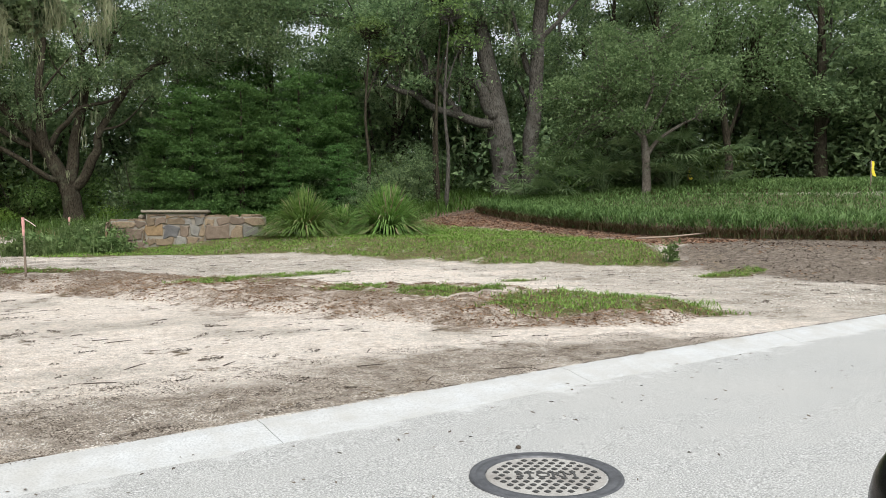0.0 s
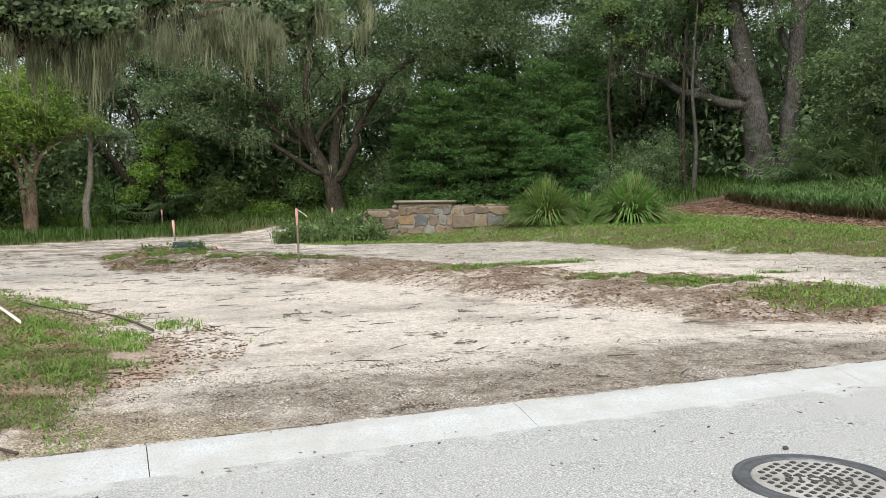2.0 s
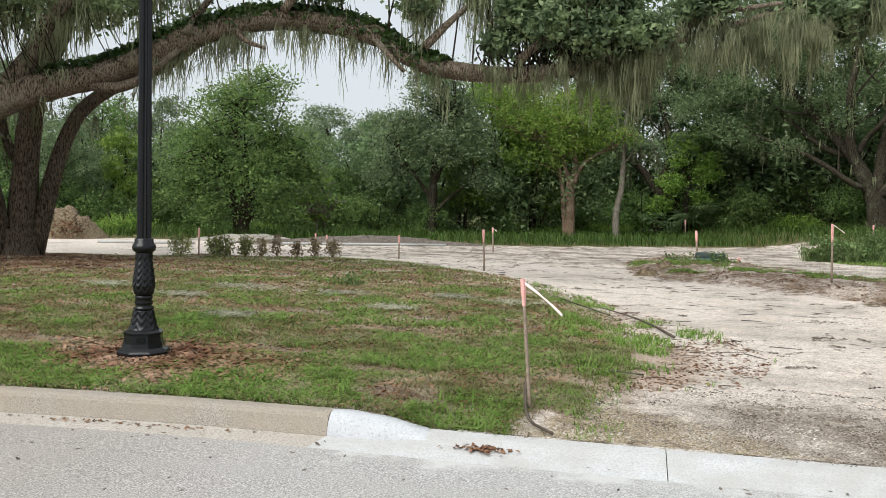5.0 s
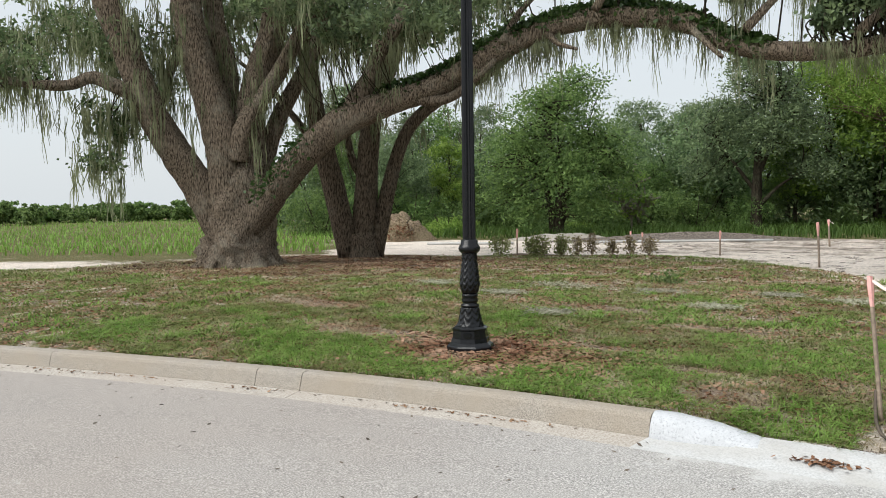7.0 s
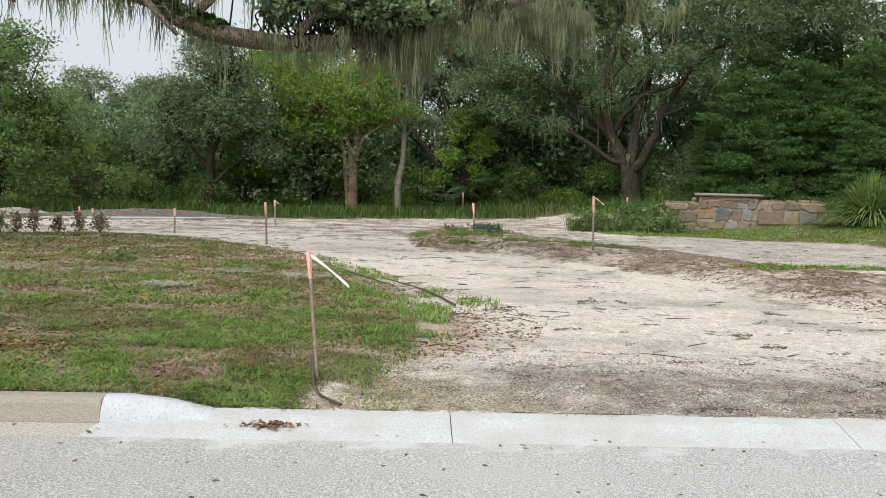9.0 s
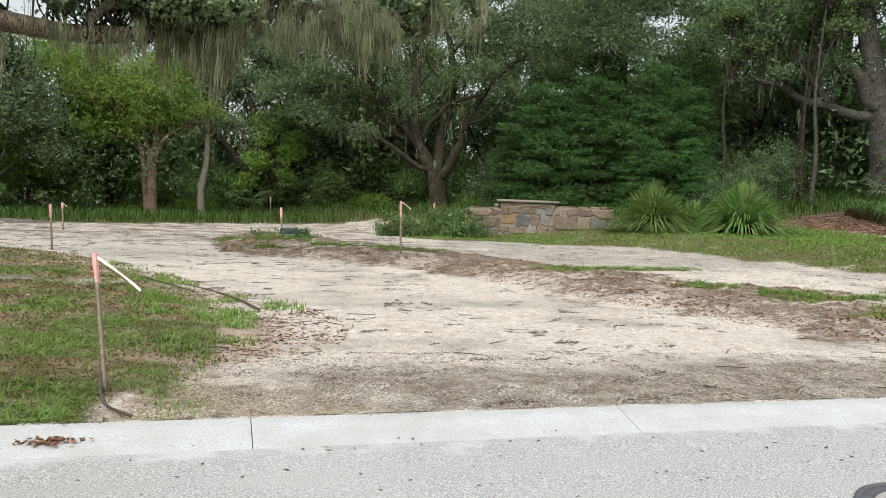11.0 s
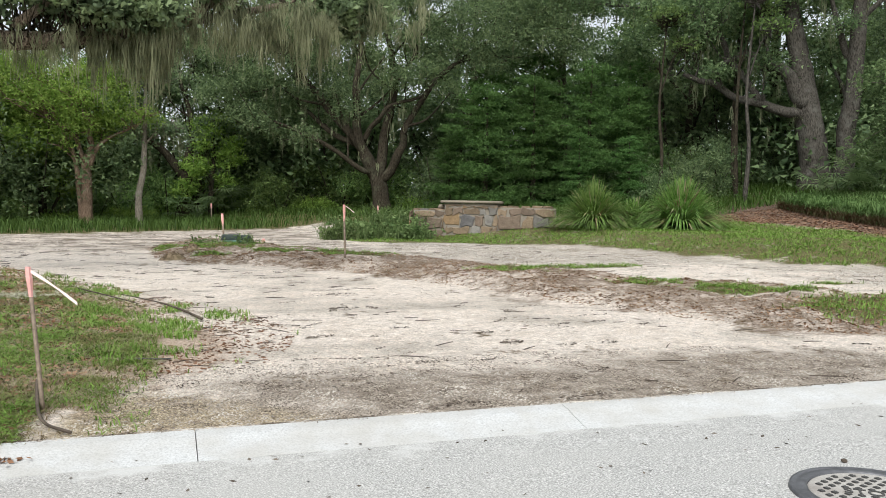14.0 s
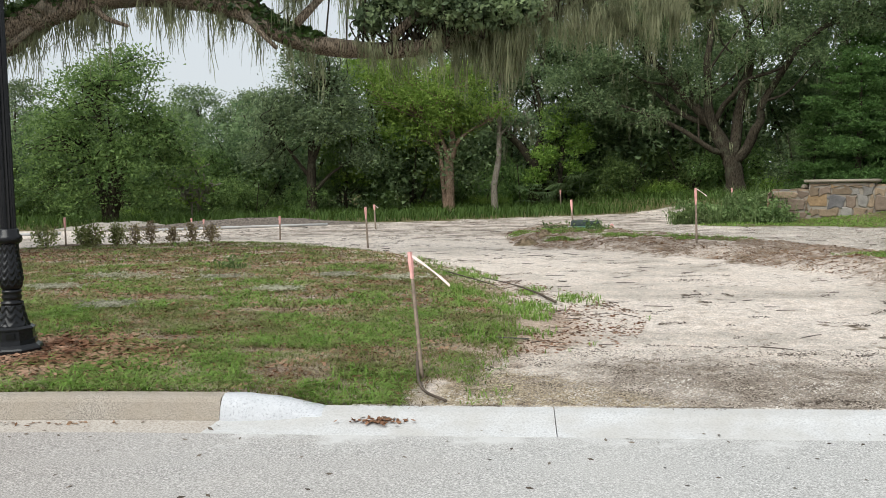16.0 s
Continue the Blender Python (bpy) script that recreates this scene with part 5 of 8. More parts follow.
# twin-trunked oak on the rise
spreading_tree((34.3, 36.1), (0.723, -0.69), ([(0, -0.2, 0), (-0.1, 1.5, 0), (-0.4, 3.6, 0), (-0.9, 6.0, 0), (-1.6, 9.6, 0), (-2.1, 13, 0)], [1.0, 0.80, 0.74, 0.62, 0.44, 0.25]),
               [([(1.15, -0.2, 0), (1.25, 2.0, 0), (1.5, 5.3, 0), (2.0, 11, 0), (2.3, 14, 0)], 0.60, 0.34), ([(-0.6, 4.1, -0.2), (-1.6, 4.6, -0.5), (-3.2, 5.0, -0.8), (-5.5, 5.9, -1), (-7.2, 6.7, -1)], 0.36, 0.14),
                ([(-0.75, 4.8, -0.3), (-1.6, 6.2, -0.6), (-2.6, 7.1, -0.9), (-3.8, 7.6, -1.0), (-5.2, 7.1, -1)], 0.46, 0.15), ([(1.7, 7.0, 0), (0.8, 8.6, -0.3), (0.2, 11, -0.5)], 0.24, 0.1), ([(-3.0, 5.0, -0.8), (-4.6, 7.6, -0.8), (-6.4, 9.8, -0.8), (-10.5, 10.8, -1), (-14.5, 11.4, -1.2)], 0.22, 0.07)],
               [(-5.5, 10.6, 0, 3.4, 2.8, 1.9), (-1, 13.0, -0.5, 4.0, 3.0, 2.0), (2.6, 13.4, 0, 3.0, 3.0, 1.8), (-8.4, 9.6, -0.8, 2.4, 2.0, 1.5), (-4.2, 9.6, -1.4, 1.8, 1.5, 0.7), (-2.2, 10.6, -1.6, 2.0, 1.5, 0.9), (-11.4, 11.0, -1.0, 2.4, 2.0, 1.6), (-14.4, 11.4, -1.4, 2.2, 2.0, 1.6), (-12.6, 13.0, 0, 3.0, 2.4, 1.2), (-16.4, 10.2, -1.6, 1.4, 1.3, 1.0)],
               30000, 0.14, M_oak, M_bark_grey, "old oak with two trunks and a low sweeping limb", 140, moss=90, moss_len=1.3, shoots=3, sway=0.10)
# dark oak deeper in the wood, with low drooping limbs
spreading_tree((1.7, 54.9), (1.0, 0.0), ([(0, -0.1, 0), (0.1, 1.4, 0), (0.0, 3.2, 0)], [0.7, 0.52, 0.42]),
               [([(0, 2.6, 0), (-1.6, 4.6, 0), (-4.0, 5.8, 0), (-6.0, 5.6, 0)], 0.3, 0.08), ([(0, 2.8, 0), (1.6, 4.8, 0), (4.2, 6.2, 0), (6.4, 5.8, 0)], 0.3, 0.08), ([(0, 3.0, 0), (0.4, 6, 0), (-0.4, 9, 0)], 0.3, 0.1), ([(0.6, 0, 0), (1.0, 2.4, 0), (2.4, 5.0, 0)], 0.28, 0.12)],
               [(-5.4, 6.4, -0.6, 2.0, 1.8, 1.2), (5.4, 6.6, -0.6, 2.2, 1.8, 1.2), (-2.4, 8.4, 0, 2.4, 2.0, 1.2), (2.4, 8.8, 0, 2.4, 2.0, 1.2), (0, 10.6, 0, 3.4, 2.4, 1.2), (-3.4, 4.6, -1.2, 1.0, 1.0, 0.6), (3.4, 4.4, -1.2, 1.0, 1.0, 0.6)],
               11000, 0.16, M_oak, M_bark_dark, "dark live oak in the wood with drooping limbs", 160, moss=60, shoots=3)
# thin stems under the canopy
for n, (x, y, h) in enumerate([(29.1, 35.6, 8.4), (29.6, 36.9, 9.2), (26.7, 39.9, 8.0), (31.4, 39.4, 9.4)]):
    spreading_tree((x, y), (0.8, -0.6), ([(0, -0.1, 0), (0.12 * (-1) ** n, h * 0.35, 0), (-0.1, h * 0.7, 0), (0.15, h * 1.25, 0)], [0.14, 0.10, 0.08, 0.04]),
                   [([(0, h * 0.8, 0), (0.5, h, 0), (1.1, h * 1.1, 0)], 0.05, 0.02)], [(0.2, h * 1.3, 0, 1.0, 1.0, 0.6), (1.0, h * 1.1, 0, 0.7, 0.7, 0.4)], 700, 0.14, M_wood, M_bark_grey if n == 0 else M_bark_dark, "thin bare-stemmed young tree in the wood", 260 + n, name="thin_tree", clump=12, spread=0.3)
# young trees behind the border grass
spreading_tree((34.6, 26.2), (0.6, -0.8), ([(0, -0.6, 0), (0.05, 1.2, 0), (0.0, 2.6, 0), (-0.1, 3.4, 0)], [0.27, 0.22, 0.2, 0.16]),
               [([(0, 2.5, 0), (0.6, 3.3, 0), (1.6, 4.0, 0), (2.4, 4.4, 0)], 0.13, 0.05), ([(-0.05, 3.0, 0), (-0.2, 4.4, 0), (0.3, 6.0, 0), (0.2, 8, 0)], 0.14, 0.05), ([(-0.05, 3.2, 0), (-1.0, 4.4, 0), (-1.8, 6, 0)], 0.11, 0.04), ([(-0.1, 3.4, 0), (0.8, 5, 0.2), (1.5, 6.6, 0.2)], 0.1, 0.04)],
               [(-2.6, 4.6, 0, 2.3, 2.0, 1.7), (0.3, 6.6, 0, 2.8, 2.4, 2.0), (2.1, 4.9, 0, 1.5, 1.6, 1.1), (-1.7, 6.4, -0.4, 2.0, 2.0, 1.6), (-3.6, 3.0, 0.5, 1.3, 1.3, 1.2), (-0.6, 4.2, -0.8, 1.4, 1.2, 0.6), (-4.4, 5.6, 0, 1.2, 1.2, 1.0), (3.2, 6.4, 0, 1.2, 1.2, 0.9), (1.8, 8.7, 0, 1.3, 1.2, 0.9), (-2.0, 8.4, 0, 1.2, 1.2, 0.9), (-4.8, 2.4, 0.4, 0.9, 0.9, 0.7)],
               14000, 0.11, M_young, M_bark_mid, "young leafy oak with a slender grey trunk", 180, name="young_tree", clump=16, spread=0.34)
spreading_tree((42.3, 26.3), (0.53, -0.85), ([(0, -0.4, 0), (0.05, 2.0, 0), (-0.2, 4.2, 0), (-0.4, 6.5, 0)], [0.26, 0.22, 0.18, 0.12]),
               [([(0, 3.4, 0), (0.5, 5.0, 0), (0.9, 7, 0)], 0.12, 0.05), ([(-0.2, 4.4, 0), (-0.9, 6.4, 0), (-1.2, 8, 0)], 0.11, 0.05)],
               [(0.8, 8.0, 0, 3.2, 2.8, 2.4), (2.2, 6.2, 0, 2.2, 2.0, 1.6), (-1.4, 7.4, 0, 2.4, 2.2, 2.0), (0.6, 10.4, 0, 2.6, 2.4, 1.6)],
               11000, 0.13, M_young, M_bark_dark, "young leafy oak with a thin forked trunk", 200, name="young_tree", clump=16, spread=0.36)
# crape myrtle with peeling bark, and its thin pale neighbour
spreading_tree((-3.4, 44.9), (1.0, 0.07), ([(0, -0.1, 0), (0.0, 1.0, 0), (0.02, 2.2, 0), (0.0, 3.2, 0)], [0.36, 0.27, 0.25, 0.23]),
               [([(-0.2, 0.1, 0), (-0.3, 2.0, 0), (-0.55, 3.6, 0), (-0.9, 4.4, 0), (-1.4, 5.2, 0)], 0.17, 0.08), ([(0, 3.0, 0), (0.25, 4.2, 0), (0.2, 5.4, 0), (0.4, 7, 0)], 0.2, 0.07), ([(0.1, 2.8, 0), (0.5, 4.0, 0), (1.2, 4.6, 0), (2.6, 5.4, 0)], 0.15, 0.05), ([(0.0, 3.2, 0), (-0.4, 4.4, 0), (-0.3, 6, 0)], 0.15, 0.06)],
               [(-1.6, 5.9, 0, 1.9, 1.7, 1.1), (0.3, 6.8, 0, 2.2, 1.8, 1.4), (-0.6, 5.0, -0.8, 1.0, 0.8, 0.6), (-3.2, 7.0, 0.8, 2.2, 2.0, 1.7), (1.2, 5.4, 0.2, 1.1, 1.0, 0.6)],
               13000, 0.105, M_bright, M_bark_red, "bright green tree with peeling reddish-brown forked trunk", 230, name="crape_myrtle", clump=16, spread=0.26, shoots=2, sway=0.05)
spreading_tree((-0.9, 45.5), (1.0, 0.0), ([(0, -0.1, 0), (-0.05, 1.5, 0), (0.2, 3.0, 0), (0.25, 5.0, 0), (0.3, 7.4, 0)], [0.20, 0.17, 0.15, 0.13, 0.07]),
               [([(0.22, 4.2, 0), (0.9, 5.0, 0), (1.6, 5.2, 0)], 0.06, 0.02), ([(0.25, 5.2, 0), (-0.4, 6.2, 0), (-0.8, 7, 0)], 0.06, 0.02)],
               [(0.5, 8.0, 0, 1.6, 1.5, 1.0), (1.4, 5.0, 0, 0.9, 0.8, 0.5)], 2200, 0.14, M_oak_grey, M_bark_pale, "slender pale-barked tree with sparse leaves and moss", 250, name="slender_tree", moss=26, clump=12, spread=0.3)
# rounded trees of the left-hand wood edge
spreading_tree((-16.5, 32.8), (0.9, 0.44), ([(0, -0.1, 0), (0, 1.0, 0), (0.05, 2.0, 0), (0, 4, 0)], [0.28, 0.22, 0.19, 0.12]),
               [([(-0.2, 0.1, 0.1), (-0.35, 1.5, 0.1), (-0.9, 3.4, 0)], 0.24, 0.08), ([(0.1, 0.9, 0), (0.5, 2.5, 0), (1.4, 4.0, 0)], 0.2, 0.07), ([(0, 2.5, 0), (-0.4, 4.2, 0), (-0.3, 5.6, 0)], 0.14, 0.05)],
               [(-0.2, 5.2, 0, 2.2, 2.0, 1.5), (1.6, 3.6, 0, 1.6, 1.5, 1.3), (-1.7, 3.4, 0, 1.6, 1.5, 1.5), (0.4, 2.6, -0.9, 1.6, 1.0, 1.2), (2.5, 2.4, 0.2, 1.0, 1.0, 1.0), (-2.3, 1.9, 0.2, 0.9, 0.9, 0.9), (1.3, 1.3, -0.6, 0.9, 0.8, 0.7), (-1.2, 1.2, -0.5, 0.8, 0.8, 0.7), (0.8, 6.6, 0.3, 1.2, 1.1, 0.9)],
               15000, 0.105, M_wood, M_bark_dark, "round full-leaved tree at the edge of the wood", 270, name="broadleaf_tree", clump=18, spread=0.32)
spreading_tree((-10.3, 41.8), (0.97, 0.23), ([(0, -0.1, 0), (0.02, 1.0, 0), (0.0, 2.4, 0), (0.1, 5, 0)], [0.33, 0.27, 0.22, 0.12]),
               [([(0, 1.2, 0), (0.9, 2.2, 0), (1.9, 2.9, 0)], 0.12, 0.04), ([(0, 2.0, 0), (-1.0, 3.4, 0), (-1.8, 4.6, 0)], 0.12, 0.04), ([(0, 2.6, 0), (0.7, 4.6, 0), (1.0, 6.4, 0)], 0.12, 0.05)],
               [(0.2, 7.6, 0, 1.7, 1.6, 1.6), (0.9, 6.2, 0.3, 1.6, 1.5, 1.2), (-1.5, 5.2, 0, 1.6, 1.5, 1.4), (1.6, 4.9, 0, 1.6, 1.5, 1.4), (-0.2, 4.4, -0.9, 1.8, 1.0, 1.3), (2.4, 3.0, 0, 1.0, 1.0, 0.7), (-2.4, 3.2, 0, 1.1, 1.0, 0.9)],
               15000, 0.11, M_oak_grey, M_bark_dark, "tall rounded grey-green tree at the edge of the wood", 290, name="broadleaf_tree", clump=18, spread=0.32)


# ---------------------------------------------------------------- the wood behind
def wood_tree(name, kind_label, height, width, leaf, barkm, n, size, seed, lean=0.0, low=0.25):
    """One tree of the wood, built round its foot."""
    g = rng(seed)
    top = base(name, (0, 0, 0), kind_label, "tree", "trees of the wood")
    r = 0.016 * height + 0.06
    pts = [(0, 0, -0.3), (lean * 0.2, 0.1, height * 0.25), (lean * 0.5, -0.1, height * 0.5), (lean, 0, height * 0.92)]
    tube("trunk", pts, [r * 1.25, r, r * 0.75, r * 0.2], barkm, top, 9, 4, 0.1, seed)
    lobes = []
    m = 17
    for k in range(m):
        f = low + (0.95 - low) * (k + 0.5 * g.uniform()) / m
        a = k * 2.4 + g.uniform(-0.5, 0.5)
        reach = width * (0.72 * math.sin(math.pi * min(0.95, 0.22 + f * 0.78)) ** 0.7) * g.uniform(0.6, 1.15)
        tip = (lean * f + reach * math.cos(a), reach * math.sin(a), height * f + 0.08 * height * g.uniform(0.3, 1.3))
        s = (lean * f, 0, height * (f - 0.10))
        limb(top, [s, ((s[0] + tip[0]) / 2, tip[1] / 2, (s[2] + tip[2]) / 2 + 0.25), tip], r * 0.42 * (1.1 - f), r * 0.1, barkm, seed + k, "limb", 5, 2)
        q = width * 0.29 * g.uniform(0.65, 1.3)
        lobes.append((*tip, q, q, q * 0.7))
    crown(top, lobes, n, size, leaf, seed + 60, 15, 0.26, "", -0.95, 0.15, three=True)
    return top


def feathery_tree(name, kind_label, height, width, leaf, barkm, n, size, seed):
    """A soft evergreen: many thin branches, each a flat drooping spray of fine foliage, built round its foot."""
    g = rng(seed)
    top = base(name, (0, 0, 0), kind_label, "tree", "trees of the wood")
    r = 0.014 * height + 0.05
    tube("trunk", [(0, 0, -0.3), (0.1, 0, height * 0.4), (0, 0.1, height * 0.95)], [r * 1.2, r * 0.8, r * 0.15], barkm, top, 8, 4, 0.1, seed)
    m, pts = 46, []
    for k in range(m):
        f = 0.05 + 0.92 * (k + g.uniform()) / m
        a = k * 2.4 + g.uniform(-0.5, 0.5)
        reach = width * (1.04 - f) ** 0.45 * g.uniform(0.35, 1.15)
        d = np.array((math.cos(a), math.sin(a), 0.0))
        s = np.array((0, 0, height * f * 0.96))
        tip = s + d * reach + np.array((0, 0, reach * g.uniform(-0.15, 0.35)))
        if k % 2 == 0:
            limb(top, [tuple(s), tuple((s + tip) / 2 + np.array((0, 0, 0.1))), tuple(tip)], r * 0.3 * (1.1 - f), 0.01, barkm, seed + k, "limb", 4, 2)
        c = max(40, int(n * reach / (m * width * 0.55)))
        sprays = max(3, c // 14)
        t = g.uniform(0.3, 1.08, sprays)
        at = s + (tip - s) * t[:, None] + g.normal(0, 0.24, (sprays, 3)) * np.array((1, 1, 0.32)) * (0.6 + 0.5 * reach)
        sz = g.uniform(0.12, 0.26, sprays)
        p = np.repeat(at, 14, 0) + g.normal(0, 1, (sprays * 14, 3)) * np.repeat(sz, 14)[:, None] * np.array((1, 1, 0.34))
        pts.append(p)
    v, f = leaf_data(np.vstack(pts), size, seed + 5, 0.2, 2.4, three=True)
    mesh_object("crown", v, f, leaf, top)
    return top


def set_out(tree, spots, seed):
    """The first spot takes the tree itself, the others copies of it, each turned and sized a little differently."""
    g = rng(seed)
    for n, (x, y, s) in enumerate(spots):
        m = Matrix.Translation(place(x, y, 0.1)) @ Matrix.Rotation(g.uniform(0, 6.28), 4, "Z") @ Matrix.Diagonal((s * g.uniform(0.9, 1.12), s * g.uniform(0.9, 1.12), s, 1))
        if n == 0:
            tree.matrix_basis = m
        else:
            copy_thing(tree, m)


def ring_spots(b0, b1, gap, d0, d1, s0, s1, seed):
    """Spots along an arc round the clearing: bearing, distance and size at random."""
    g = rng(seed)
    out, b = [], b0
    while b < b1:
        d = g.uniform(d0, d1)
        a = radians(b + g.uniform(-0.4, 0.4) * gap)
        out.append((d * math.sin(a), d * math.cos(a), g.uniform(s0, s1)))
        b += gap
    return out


round_a = wood_tree("wood_tree", "leafy green tree of the wood", 9.0, 3.6, M_wood, M_bark_dark, 12000, 0.115, 301)
round_b = wood_tree("wood_tree", "grey-green leafy tree of the wood", 9.5, 3.4, M_oak_grey, M_bark_dark, 12000, 0.115, 311, 0.8)
tall_a = wood_tree("wood_tree", "tall dark tree of the wood", 16.0, 4.6, M_oak, M_bark_dark, 19000, 0.135, 321, 0.6, 0.22)
tall_b = wood_tree("wood_tree", "tall green tree of the wood", 17.0, 4.4, M_wood, M_bark_grey, 17000, 0.14, 331, -0.8, 0.3)
cedar = feathery_tree("cedar_tree", "soft feathery evergreen of the wood", 9.0, 3.0, M_cedar, M_bark_dark, 19000, 0.088, 341)
light = wood_tree("wood_tree", "bright green slender tree of the wood", 8.5, 3.0, M_bright, M_bark_dark, 9000, 0.14, 351, 0.3, 0.2)
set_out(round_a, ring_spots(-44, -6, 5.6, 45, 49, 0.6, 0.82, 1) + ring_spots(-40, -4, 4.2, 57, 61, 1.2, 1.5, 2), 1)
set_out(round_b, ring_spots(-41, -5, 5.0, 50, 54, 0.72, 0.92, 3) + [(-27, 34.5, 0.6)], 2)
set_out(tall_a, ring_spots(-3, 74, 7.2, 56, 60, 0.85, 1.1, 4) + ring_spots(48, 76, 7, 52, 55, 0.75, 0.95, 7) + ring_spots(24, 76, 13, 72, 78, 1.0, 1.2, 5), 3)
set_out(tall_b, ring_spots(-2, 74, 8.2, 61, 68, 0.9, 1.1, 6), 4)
set_out(cedar, [(17.6, 43.6, 0.85), (20.2, 42.6, 1.05), (23.0, 41.2, 1.12), (25.8, 41.8, 0.95), (18.8, 46.5, 1.15), (22.2, 46.0, 1.30), (27.2, 44.2, 1.15), (21.6, 39.8, 0.6), (16.2, 45.6, 0.62), (24.4, 39.4, 0.55)], 5)
set_out(light, [(-5.8, 48.5, 1.0), (-7.9, 46.6, 1.12), (-26.0, 38.6, 0.62), (3.2, 53.5, 0.8)], 6)


def bush(name, label, width, height, leaf, n, size, seed):
    g = rng(seed)
    top = base(name, (0, 0, 0), label, "shrub", "shrubs at the wood's edge")
    for k in range(5):
        a = k * 1.3
        limb(top, [(0.1 * math.cos(a), 0.1 * math.sin(a), -0.1), (width * 0.2 * math.cos(a), width * 0.2 * math.sin(a), height * 0.4), (width * 0.36 * math.cos(a), width * 0.36 * math.sin(a), height * 0.8)], 0.05, 0.015, M_bark_dark, seed + k, "stem", 5, 3)
    lobes = [(g.uniform(-0.35, 0.35) * width, g.uniform(-0.35, 0.35) * width, height * g.uniform(0.16, 0.72), width * 0.3, width * 0.3, height * 0.28) for _ in range(7)]
    crown(top, lobes, n, size, leaf, seed + 9, 16, 0.22, "", -1.1, 0.05, "leafage", True)
    return top


bush_a = bush("shrub", "dense green shrub at the wood's edge", 3.4, 2.6, M_wood, 5200, 0.085, 401)
bush_b = bush("shrub", "dark green shrub at the wood's edge", 3.8, 3.4, M_oak, 5600, 0.085, 411)
bush_c = bush("shrub", "yellow-green shrub at the wood's edge", 2.8, 2.0, M_bright, 3600, 0.095, 421)
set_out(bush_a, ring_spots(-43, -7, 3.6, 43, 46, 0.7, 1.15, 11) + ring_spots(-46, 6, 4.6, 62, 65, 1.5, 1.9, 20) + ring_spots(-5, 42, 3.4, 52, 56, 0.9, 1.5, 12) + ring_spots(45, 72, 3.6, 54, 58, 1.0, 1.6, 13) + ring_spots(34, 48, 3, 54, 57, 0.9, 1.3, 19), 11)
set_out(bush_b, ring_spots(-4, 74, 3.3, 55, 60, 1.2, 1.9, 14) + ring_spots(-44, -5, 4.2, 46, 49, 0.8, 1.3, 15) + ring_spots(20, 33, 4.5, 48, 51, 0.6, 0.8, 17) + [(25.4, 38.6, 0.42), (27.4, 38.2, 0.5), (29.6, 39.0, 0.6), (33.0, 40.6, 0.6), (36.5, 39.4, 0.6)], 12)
set_out(bush_c, [(-23.0, 33.6, 0.72), (9.4, 51.5, 1.1), (6.4, 53.0, 0.9), (-12.5, 43.5, 0.7), (-18.8, 40.0, 0.7), (-4.6, 46.8, 0.8), (15.4, 50.0, 1.0), (-29.0, 37, 1.0), (14.2, 52.0, 1.3), (25.6, 47.5, 1.2), (28.4, 46.0, 1.1), (31.2, 45.2, 1.2), (17.6, 50.6, 1.2), (-1.6, 51.6, 1.0), (33.6, 44.4, 1.0), (5.2, 56.0, 1.5), (0.2, 56.5, 1.4)], 13)
thicket = bush("thicket", "dense green thicket deep in the wood", 9.0, 6.4, M_wood, 15000, 0.125, 441)
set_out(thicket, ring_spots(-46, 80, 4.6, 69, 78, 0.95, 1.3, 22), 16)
far_tree = wood_tree("field_tree", "hazy tree on the far side of the field", 12.0, 6.0, M_oak_grey, M_bark_dark, 3500, 0.5, 361, 0, 0.12)
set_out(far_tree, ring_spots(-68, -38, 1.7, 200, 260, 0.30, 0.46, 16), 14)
hedge_far = bush("field_hedge", "hazy bushes on the far side of the field", 9.0, 5.0, M_wood, 2200, 0.55, 431)
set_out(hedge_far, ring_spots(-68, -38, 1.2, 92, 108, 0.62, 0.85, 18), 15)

# sapling by the track
spreading_tree((-14.9, 37.2), (0.92, 0.38), ([(0, -0.1, 0), (0.03, 1.2, 0), (0, 2.4, 0), (0.02, 3.3, 0)], [0.05, 0.04, 0.03, 0.012]),
               [([(0, 1.0, 0), (0.5, 1.5, 0), (0.9, 1.7, 0)], 0.02, 0.008), ([(0, 1.3, 0), (-0.5, 1.8, 0), (-0.8, 2.0, 0)], 0.02, 0.008)],
               [(0.5, 1.7, 0, 0.55, 0.5, 0.2), (-0.5, 1.9, 0, 0.5, 0.5, 0.2), (0.1, 2.6, 0, 0.45, 0.4, 0.4), (0, 1.1, 0.1, 0.6, 0.5, 0.2)], 900, 0.12, M_bright, M_bark_pale, "thin sapling with light green leaves", 440, name="sapling", clump=8, spread=0.15)


